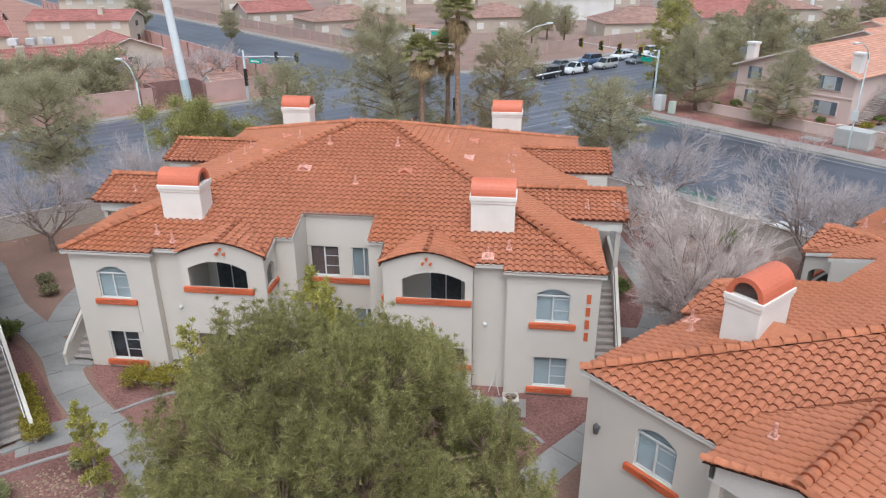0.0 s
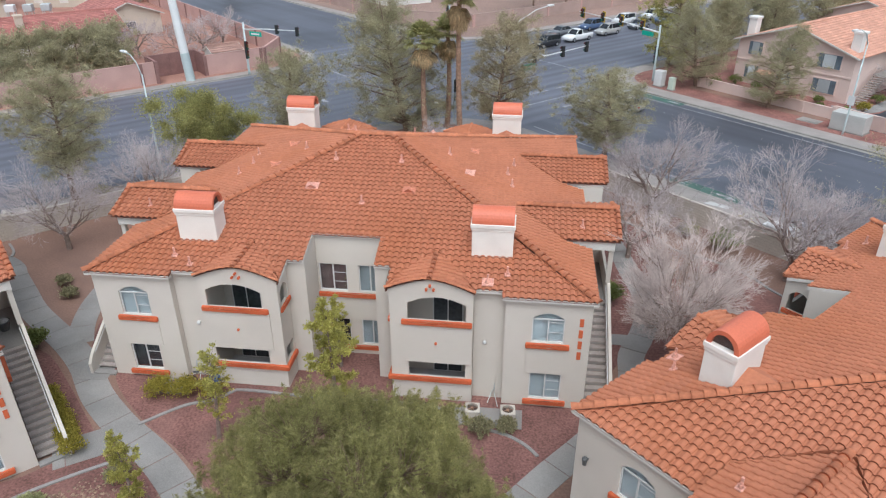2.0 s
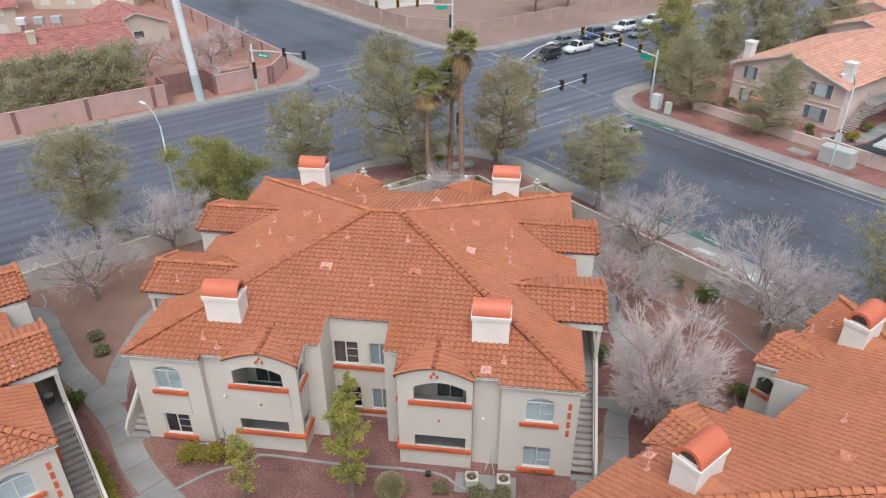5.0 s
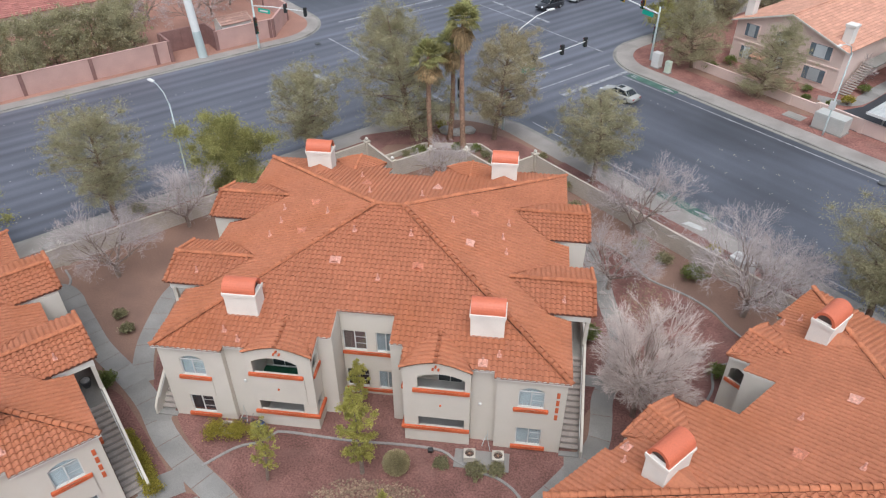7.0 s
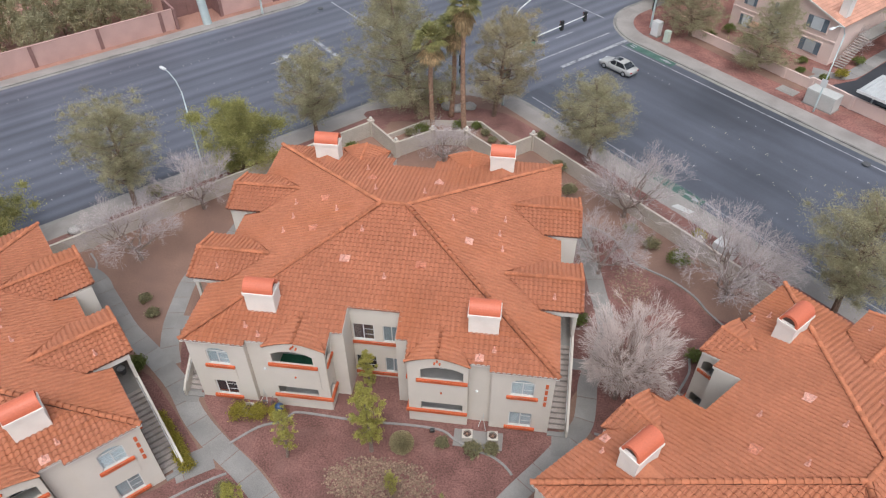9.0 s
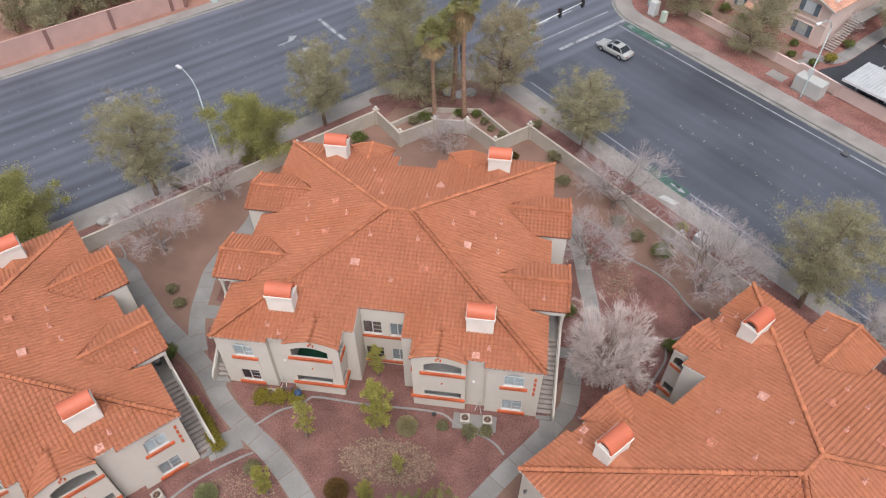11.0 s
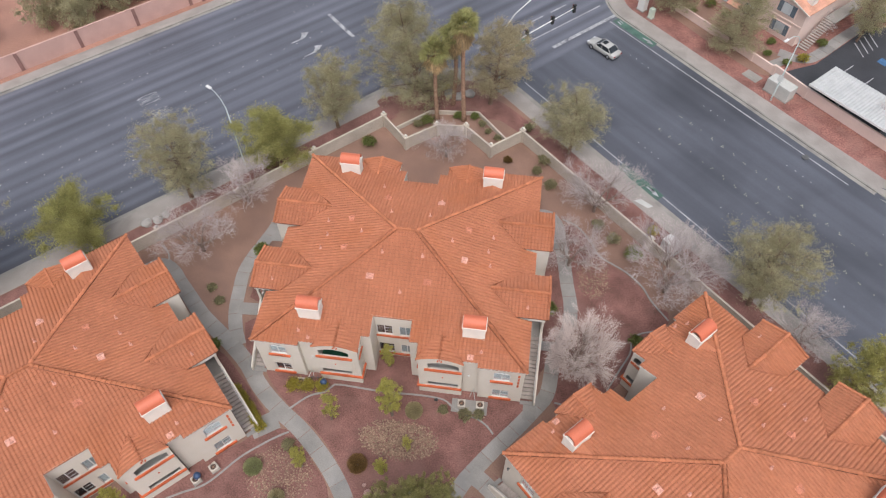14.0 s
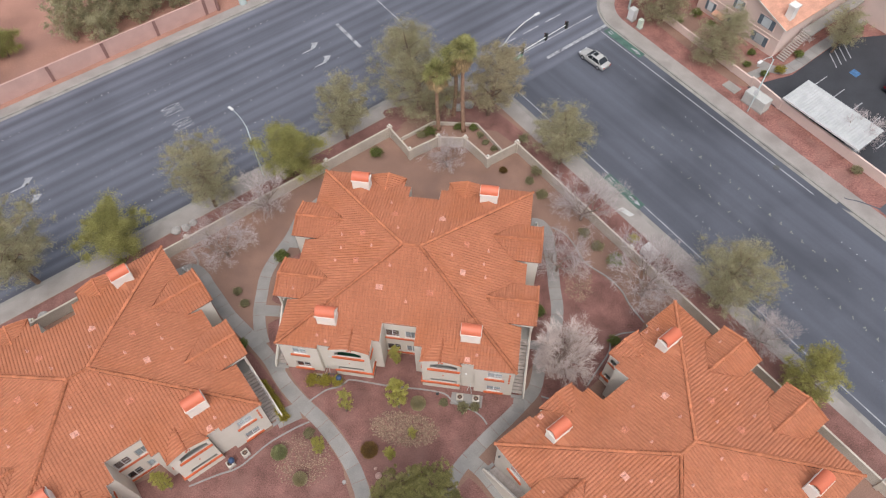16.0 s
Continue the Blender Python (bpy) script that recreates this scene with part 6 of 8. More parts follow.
# fan palms
def palm(x, y, h, seed, lean):
    rng = random.Random(seed)
    tree = thing("fan_palm", pose(x, y, 0), "tall fan palm with a skirt of dry fronds", "palm tree", "corner palms")
    segs = []
    pts = limb(segs, Vector((0, 0, -0.1)), Vector((lean[0], lean[1], h)), 0.26, 0.17, rng, 0.02, 14)
    bm = bmesh.new()
    tube(bm, pts, [0.27 - 0.10 * i / 14 + (0.025 if i % 2 else 0) + (0.08 if i == 0 else 0) for i in range(15)], 10)
    part("trunk", bm, PALMBARK, tree, "", True)
    top = pts[-1]
    for name, n, low, high, size, material in (("fronds", 60, -0.45, 1.3, 2.1, PALMLEAF), ("dry_skirt", 46, -1.40, -0.60, 1.8, PALMDEAD)):
        verts, faces = [], []
        for i in range(n):
            a = i * 2.4 + rng.uniform(-0.3, 0.3)
            e = rng.uniform(low, high)
            d = Vector((math.cos(a) * math.cos(e), math.sin(a) * math.cos(e), math.sin(e)))
            root = top - Vector((0, 0, 0.0 if material is PALMLEAF else rng.uniform(0.1, 0.9)))
            hub = root + d * rng.uniform(0.6, 1.15)
            side = d.cross(Vector((0, 0, 1))).normalized()
            up = side.cross(d).normalized()
            b = len(verts)
            verts += [root - side * 0.02, root + side * 0.02, hub]
            faces.append((b, b + 1, b + 2))
            for k in range(13):
                t = (k - 6) / 6 * 1.25
                w = d * math.cos(t) + side * math.sin(t)
                s = size * rng.uniform(0.45, 0.62) * (1 - 0.25 * abs(t))
                m1 = hub + w * s * 0.6 + up * 0.05
                m2 = hub + w * s - Vector((0, 0, 0.25 * s * rng.uniform(0.5, 1.2)))
                q = w.cross(up).normalized() * 0.06
                b = len(verts)
                verts += [hub, m1 - q, m2, m1 + q]
                faces.append((b, b + 1, b + 2, b + 3))
        tagged(mesh_ob(name, verts, faces, material, tree), kind="stuff")
    return tree


palm(-12.5, 35.3, 10.0, 1, (-0.1, -0.1))
palm(-10.95, 38.2, 10.1, 2, (0.15, 0.1))
palm(-9.25, 35.5, 13.4, 3, (-0.25, 0.1))


# ---- road markings ----
def mark(name, pts, material, text, category="road marking", z=ROAD_Z + 0.006):
    """A flat painted mark from road coordinates."""
    bm = bmesh.new()
    f = bm.faces.new([bm.verts.new((*uv(*skew(u, v)), z)) for u, v in pts])
    if len(pts) > 4:
        bmesh.ops.triangulate(bm, faces=[f])
    return tagged(part(name, bm, material), text, category, kind="structure")


def bar(u0, u1, v0, v1, material=None, text="worn white painted road line"):
    return mark("road_line", [(u0, v0), (u1, v0), (u1, v1), (u0, v1)], material or WHITEPAINT, text)


bar(16.55, 17.05, 53.6, 60.0, material=WORNPAINT, text="broad worn white stop line across three lanes")
bar(36.72, 48.60, 35.29, 35.79, material=WORNPAINT, text="broad worn white stop line on the dark road")
bar(29.99, 48.30, 38.32, 38.52)
bar(53.50, 54.00, 54.88, 67.52, material=WORNPAINT, text="broad worn white stop line before the waiting cars")
bar(50.95, 51.15, 41.97, 67.50)
bar(29.24, 46.95, 73.77, 74.17)
bar(28.55, 46.32, 70.84, 71.04)
bar(24.56, 24.76, 42.90, 68.93)
for k in range(4):
    bar(28.5 + 4.4 * k, 31.5 + 4.4 * k, 41.4, 41.6)
bar(29.02, 29.17, -149.2, 32.5, text="long white edge line of the bike lane")
bar(46.72, 46.87, -2.6, 35.0, text="long white edge line of the bike lane")
for u0, u1, v0, v1 in ((27.72, 28.86, 8.8, 15.0), (47.1, 48.3, 27.6, 34.8)):
    mark("bike_lane_patch", [(u0, v0), (u1, v0), (u1, v1), (u0, v1)], GREENPAINT, "faded green bike lane patch beside the kerb", z=ROAD_Z + 0.026)
    c = (u0 + u1) / 2
    mark("bike_lane_arrow", [(c - 0.08, v0 + 2.1), (c - 0.08, v0 + 1.1), (c - 0.32, v0 + 1.1), (c, v0 + 0.25), (c + 0.32, v0 + 1.1), (c + 0.08, v0 + 1.1), (c + 0.08, v0 + 2.1)], WHITEPAINT,
         "worn white arrow on the green bike lane", z=ROAD_Z + 0.031)
    for du in (-0.28, 0.12):
        mark("bike_lane_sign", [(c + du, v1 - 1.3), (c + du + 0.16, v1 - 1.3), (c + du + 0.26, v1 - 0.5), (c + du + 0.1, v1 - 0.5)], WHITEPAINT, "worn white bike sign on the green lane", z=ROAD_Z + 0.031)
# asphalt drive that leaves the dark road towards the carport
verts, faces = [], []
for k in range(9):
    a = k / 8 * math.pi / 2
    out = 1.9 * (1 - math.sin(a))
    v = -5.6 - 2.4 * (1 - math.cos(a)) if k else -5.2
    for u, z in ((47.2 + 0.1 * k, ROAD_Z + 0.012), (48.9 + 0.25 * k, 0.012)):
        verts.append((*uv(u, v - 0.1 * k), z))
verts += [(*uv(62, -8.6), 0.012), (*uv(62, -24), 0.012), (*uv(47.0, -24), ROAD_Z + 0.012), (*uv(49.2, -24), 0.012)]
faces += [(2 * k, 2 * k + 1, 2 * k + 3, 2 * k + 2) for k in range(8)] + [(16, 17, 21, 20), (17, 18, 19, 21)]
tagged(mesh_ob("driveway", verts, faces, ASPHALT_B), "dark asphalt driveway sloping up from the road", "driveway", kind="structure")


def arrow(u, v, turn):
    """A white lane arrow that points along +u, bent to the left where turn is set."""
    pts = [(0, -0.10), (1.6, -0.10), (2.2, 0.35), (2.2, 0.05), (3.1, 0.75), (2.1, 1.25), (2.1, 0.85), (1.4, 0.12), (0, 0.10)] if turn else \
          [(0, -0.09), (2.0, -0.09), (2.0, -0.42), (3.1, 0), (2.0, 0.42), (2.0, 0.09), (0, 0.09)]
    return mark("lane_arrow", [(u + a, v + b) for a, b in pts], WHITEPAINT, "white curved lane arrow painted on asphalt")


for u, v in ((9.4, 54.0), (9.4, 57.5), (-32.4, 54.4), (-32.4, 57.7)):
    arrow(u, v, True)
def road_word(word, u, v, long, wide):
    """A word painted for drivers that come along +u: stretched letters that read from +v to -v."""
    font = bpy.data.curves.new("road_word", "FONT")
    font.body, font.align_x, font.size, font.extrude = word, "CENTER", 1.0, 0.0
    ob = new("road_word", font)
    flat = bpy.data.meshes.new_from_object(ob.evaluated_get(bpy.context.evaluated_depsgraph_get()))
    bpy.data.objects.remove(ob)
    w = max(p.co.x for p in flat.vertices) - min(p.co.x for p in flat.vertices)
    hi = max(p.co.y for p in flat.vertices)
    for p in flat.vertices:
        x, y = uv(u + p.co.y / hi * long, v - p.co.x / w * wide)
        p.co = (x, y, ROAD_Z + 0.006)
    flat.materials.append(WORNPAINT)
    return tagged(new("road_word", flat), "worn white word painted in long letters on asphalt", "road marking", kind="structure")


for v in (55.35, 58.6):
    road_word("ONLY", -11.6, v, 2.65, 1.9)
# raised lane dots: rows of four white ones between lanes, pairs of yellow ones along the turning lane
rng = random.Random(4)


def dots(name, places, material, text):
    verts, faces = [], []
    for u, v in places:
        x, y = uv(*skew(u + rng.uniform(-0.05, 0.05), v + rng.uniform(-0.06, 0.06)))
        n = len(verts)
        verts.extend([(x + 0.06 * math.cos(i * math.tau / 6), y + 0.06 * math.sin(i * math.tau / 6), ROAD_Z + 0.004) for i in range(6)] + [(x, y, ROAD_Z + 0.035)])
        faces.extend([(n + i, n + (i + 1) % 6, n + 6) for i in range(6)])
    tagged(mesh_ob(name, verts, faces, material), text, "lane dots", kind="stuff")


DOT = mat("white_ceramic_dot", (0.66, 0.65, 0.63), 0.5, 0.05, 2, 10, 0.0)
YELLOWDOT = mat("yellow_ceramic_dot", (0.50, 0.47, 0.34), 0.5, 0.08, 2, 10, 0.0)
white = [(u, 3.9 + start - 12.4 * k - 1.06 * i) for u, start in ((32.66, 0.0), (43.72, -0.5)) for k in range(-2, 9) for i in range(4)]
white += [(-28.9 + start + 2.0 * k, v) for v, start in ((53.72, 0), (57.1, 0.9)) for k in range(22) if rng.random() < 0.92]
white += [(-24.0 + start + 12.4 * k + 1.05 * i, v) for v, start in ((45.9, 3.0), (49.7, 7.0), (63.45, 0.0), (67.0, 5.0)) for k in range(-6, 4) for i in range(4)]
white += [(-90 + 2.1 * k, v) for v in (53.72, 60.2) for k in range(28) if rng.random() < 0.8]
dots("lane_dots", white, DOT, "small white raised lane dots on asphalt")
dots("lane_dots", [(u + du, 16.2 - 1.6 * k + dv) for u in (36.35, 40.1) for k in range(42) for du, dv in ((-0.11, -0.13), (0.11, 0.13), (-0.11, 0.13)) if rng.random() < 0.85],
     YELLOWDOT, "small yellowish raised lane dots along the turning lane")
# manhole lids
for x, y in (uv(46.13, 2.86), uv(1.06, 41.65), uv(22.26, 67.79), uv(48.85, 13.74)):
    bm = bmesh.new()
    z = ROAD_Z if abs(x) < 30 else 0.0
    bmesh.ops.create_cone(bm, cap_ends=True, segments=20, radius1=0.42, radius2=0.40, depth=0.03, matrix=Matrix.Translation((x, y, z + 0.01)))
    tagged(part("manhole_cover", bm, IRON), "round dark iron manhole cover", "manhole cover", "manhole covers", "structure")


# ---- poles, lamps and signals ----
def street_lamp(x, y, h, reach, aim, text):
    lamp = thing("street_lamp", pose(x, y, 0, 0, 0, aim), text, "street lamp", "street lamps")
    bm = bmesh.new()
    tube(bm, [(0, 0, -0.1), (0, 0, 0.5), (0, 0, h * 0.86)], [0.10, 0.085, 0.06], 10)
    part("pole", bm, POLEBASE, lamp, "", True)
    bm = bmesh.new()
    tube(bm, [(0, 0, h * 0.84), (reach * 0.25, 0, h * 0.94), (reach * 0.65, 0, h * 0.99), (reach, 0, h)], [0.05, 0.045, 0.04, 0.035], 8)
    part("arm", bm, POLEBASE, lamp, "", True)
    bm = bmesh.new()
    box(bm, (reach - 0.1, -0.16, h - 0.06), (reach + 0.65, 0.16, h + 0.10), None, 0.05)
    part("lamp_head", bm, FRAME, lamp, "pale lamp head")
    return lamp


street_lamp(-33.2, 24.6, 10.4, 1.9, 147, "tall galvanised street lamp with a curved arm over the road")
street_lamp(27.95, 44.1, 10.4, 3.2, 225, "galvanised street lamp with a small sign on its pole")
bm = bmesh.new()
box(bm, (-0.32, -0.16, 3.0), (0.32, -0.13, 3.9), pose(27.95, 44.1, 0, 0, 0, -45))
tagged(part("road_sign", bm, FRAME), "white rectangular road sign on the lamp pole", "sign")


def signal_head(parent, p, turn, back=True):
    """Three-lamp signal hung at a place, facing turn degrees."""
    m = pose(*p, 0, 0, turn)
    bm = bmesh.new()
    box(bm, (-0.18, -0.14, -0.55), (0.18, 0.14, 0.55), m, 0.03)
    head = part("signal_head", bm, BLACK, parent, "black three-lamp signal head")
    if back:
        bm = bmesh.new()
        box(bm, (-0.30, 0.15, -0.70), (0.30, 0.17, 0.70), m)
        part("backplate", bm, YELLOWP, head, "yellow-edged backplate")
    for k, material in enumerate((LENS_R, LENS_Y, LENS_G)):
        bm = bmesh.new()
        tube(bm, [m @ Vector((0, -0.14, 0.35 - 0.35 * k)), m @ Vector((0, -0.30, 0.33 - 0.35 * k))], [0.13, 0.13], 10)
        part("visor", bm, material, head)


LENS_R = mat("dark_red_lens", (0.10, 0.012, 0.01), 0.3, 0.1, 2, 10, 0.0)
LENS_Y = mat("dark_amber_lens", (0.10, 0.055, 0.01), 0.3, 0.1, 2, 10, 0.0)
LENS_G = mat("dark_green_lens", (0.01, 0.09, 0.05), 0.3, 0.1, 2, 10, 0.0)


def signal_mast(x, y, aim, reach, heads, h=6.1, lamp=0.0, sign=0.9, face=180, back=True, text="galvanised signal mast with a long arm over the crossing"):
    """A pole with a long arm towards aim (degrees), signal heads along it, and a street name plate."""
    mast = thing("signal_mast", pose(x, y, 0, 0, 0, aim), text, "traffic signal", "crossing signals")
    bm = bmesh.new()
    tube(bm, [(0, 0, -0.1), (0, 0, 0.4), (0, 0, h + 0.5 if not lamp else 9.2)], [0.17, 0.15, 0.11], 10)
    part("pole", bm, POLEBASE, mast, "", True)
    bm = bmesh.new()
    tube(bm, [(0, 0, h - 0.35), (reach * 0.4, 0, h - 0.05), (reach, 0, h + 0.15)], [0.09, 0.07, 0.04], 8)
    part("mast_arm", bm, POLEPAINT, mast, "", True)
    if lamp:
        bm = bmesh.new()
        tube(bm, [(0, 0, 9.0), (lamp * 0.3, 0, 10.5), (lamp * 0.7, 0, 11.3), (lamp, 0, 11.5)], [0.06, 0.05, 0.045, 0.04], 8)
        part("lamp_arm", bm, POLEPAINT, mast, "", True)
        bm = bmesh.new()
        box(bm, (lamp - 0.1, -0.17, 11.43), (lamp + 0.75, 0.17, 11.60), None, 0.05)
        part("lamp_head", bm, FRAME, mast)
    for f in heads:
        signal_head(mast, (reach * f, 0, h + 0.05), face, back)
    for z in (2.6, 3.7):
        signal_head(mast, (0.28, -0.28, z), 90, False)
    if sign:
        bm = bmesh.new()
        box(bm, (sign, -0.03, h - 1.05), (sign + 1.9, 0.03, h - 0.50))
        plate = part("street_name_plate", bm, SIGNGREEN, mast, "green street name plate")
        bm = bmesh.new()
        box(bm, (sign + 0.3, -0.042, h - 0.88), (sign + 1.6, -0.034, h - 0.68))
        part("lettering_bar", bm, FRAME, plate)
    return mast


signal_mast(-5.6, 41.2, 46.5, 12.4, (0.33, 0.67, 0.97), 6.7, 5.6, sign=2.3, face=180, back=False)
signal_mast(12.34, 63.29, 128, 14.8, (0.2, 0.45, 0.68, 0.95), 6.3, face=180)
signal_mast(-39.53, 60.96, -20, 8.6, (0.62, 0.98), 6.0, back=False)
signal_mast(-16.75, 92.85, 195, 13.0, (0.45, 0.7, 0.97), 6.2)
# short signal post on the near corner
post = thing("signal_post", pose(-10.75, 43.6, 0), "dark pedestrian signal on a short post at the corner", "traffic signal")
bm = bmesh.new()
tube(bm, [(0, 0, -0.05), (0, 0, 4.6)], [0.06, 0.05], 8)
part("pole", bm, POLEBASE, post)
bm = bmesh.new()
box(bm, (0.02, -0.25, 3.2), (0.52, 0.05, 4.5), None, 0.03)
part("signal_head", bm, BLACK, post)
bm = bmesh.new()
box(bm, (0.05, -0.2, 2.3), (0.45, 0.05, 2.75), None, 0.03)
part("pedestrian_signal", bm, BLACK, post)

# transmission pole
big = thing("transmission_pole", pose(-45.75, 57.0, 0, 0, -4.2, 0), "very thick pale steel transmission pole with a grey-green base", "pole")
bm = bmesh.new()
tube(bm, [(0, 0, 3.4), (0, 0, 3.45), (0, 0, 15), (0, 0, 41.9), (0, 0, 42)], [0.52, 0.52, 0.46, 0.30, 0.30], 16)
part("shaft", bm, POLEPAINT, big, "", True)
bm = bmesh.new()
tube(bm, [(0, 0, -0.1), (0, 0, -0.05), (0, 0, 3.35), (0, 0, 3.4)], [0.57, 0.57, 0.54, 0.54], 16)
part("base", bm, POLEBASE, big, "grey-green painted base", True)
copy_thing(big, pose(73.5, 186.5, 0))


# ---- cabinets at the far kerb ----
def cabinet(x, y, turn, sx, sy, sz, material, text):
    ob = thing("utility_cabinet", pose(x, y, 0, 0, 0, turn), text, "cabinet", "kerb cabinets")
    bm = bmesh.new()
    box(bm, (-sx / 2 - 0.08, -sy / 2 - 0.08, -0.05), (sx / 2 + 0.08, sy / 2 + 0.08, 0.10))
    part("plinth", bm, KERB, ob)
    bm = bmesh.new()
    box(bm, (-sx / 2, -sy / 2, 0.10), (sx / 2, sy / 2, sz), None, 0.03)
    part("body", bm, material, ob)
    bm = bmesh.new()
    box(bm, (-sx / 2 + 0.06, -sy / 2 - 0.015, 0.2), (-0.02, -sy / 2, sz - 0.12))
    part("door", bm, material, ob)
    bm = bmesh.new()
    box(bm, (0.02, -sy / 2 - 0.015, 0.2), (sx / 2 - 0.06, -sy / 2, sz - 0.12))
    part("door", bm, material, ob)
    return ob


BOXGREY = mat("pale_grey_painted_steel", (0.46, 0.45, 0.42), 0.6, 0.06, 1, 12, 0.0)
PALEGREEN = mat("pale_green_painted_metal", (0.52, 0.58, 0.48), 0.6, 0.06, 1, 12, 0.0)
cabinet(12.75, 61.0, -45, 1.1, 0.9, 1.9, FRAME, "tall white signal control cabinet on red gravel")
cabinet(13.9, 59.2, -45, 0.7, 0.6, 1.5, PALEGREEN, "narrow pale green utility cabinet on red gravel")
cabinet(29.0, 45.45, -45, 3.3, 1.6, 1.8, BOXGREY, "large cream transformer box behind the kerb")
bm = bmesh.new()
box(bm, (-1.1, -0.75, -0.05), (1.1, 0.75, 0.06), pose(26.26, 48.45, 0, 0, 0, -45), 0.02)
box(bm, (-0.8, -0.5, 0.06), (0.8, 0.5, 0.10), pose(26.26, 48.45, 0, 0, 0, -45), 0.01)
tagged(part("vault_cover", bm, KERB), "flat concrete utility vault cover in red gravel", "vault cover")


# ---- cars ----
TYRE = mat("tyre_rubber", (0.025, 0.025, 0.027), 0.85, 0.2, 4, 20, 0.0)
RIM = mat("alloy_rim", (0.5, 0.5, 0.5), 0.35, 0.1, 4, 20, 0.0, metal=0.8)
CARGLASS = mat("dark_car_glass", (0.02, 0.024, 0.028), 0.05, 0.1, 1, 5, 0.0, spec=0.6)
REDLENS = mat("red_tail_lens", (0.35, 0.02, 0.02), 0.2, 0.1, 1, 5, 0.0)
CLEARLENS = mat("clear_headlight", (0.7, 0.72, 0.74), 0.1, 0.05, 1, 5, 0.0)


def paint(name, colour):
    m = mat(name, colour, 0.28, 0.04, 1, 20, 0.0, spec=0.6)
    m.node_tree.nodes["Principled BSDF"].inputs["Coat Weight"].default_value = 0.6
    return m


PAINTS = {"silver": paint("silver_car_paint", (0.38, 0.37, 0.35)), "white": paint("white_car_paint", (0.72, 0.72, 0.71)), "black": paint("black_car_paint", (0.02, 0.02, 0.025)),
          "blue": paint("dark_blue_car_paint", (0.06, 0.10, 0.19)), "grey": paint("grey_car_paint", (0.16, 0.17, 0.18))}


def loft(bm, rings):
    rows = [[bm.verts.new(p) for p in r] for r in rings]
    n = len(rows[0])
    for a, b in zip(rows, rows[1:]):
        for k in range(n):
            bm.faces.new((a[k], a[(k + 1) % n], b[(k + 1) % n], b[k]))
    bm.faces.new(rows[0][::-1])
    bm.faces.new(rows[-1])


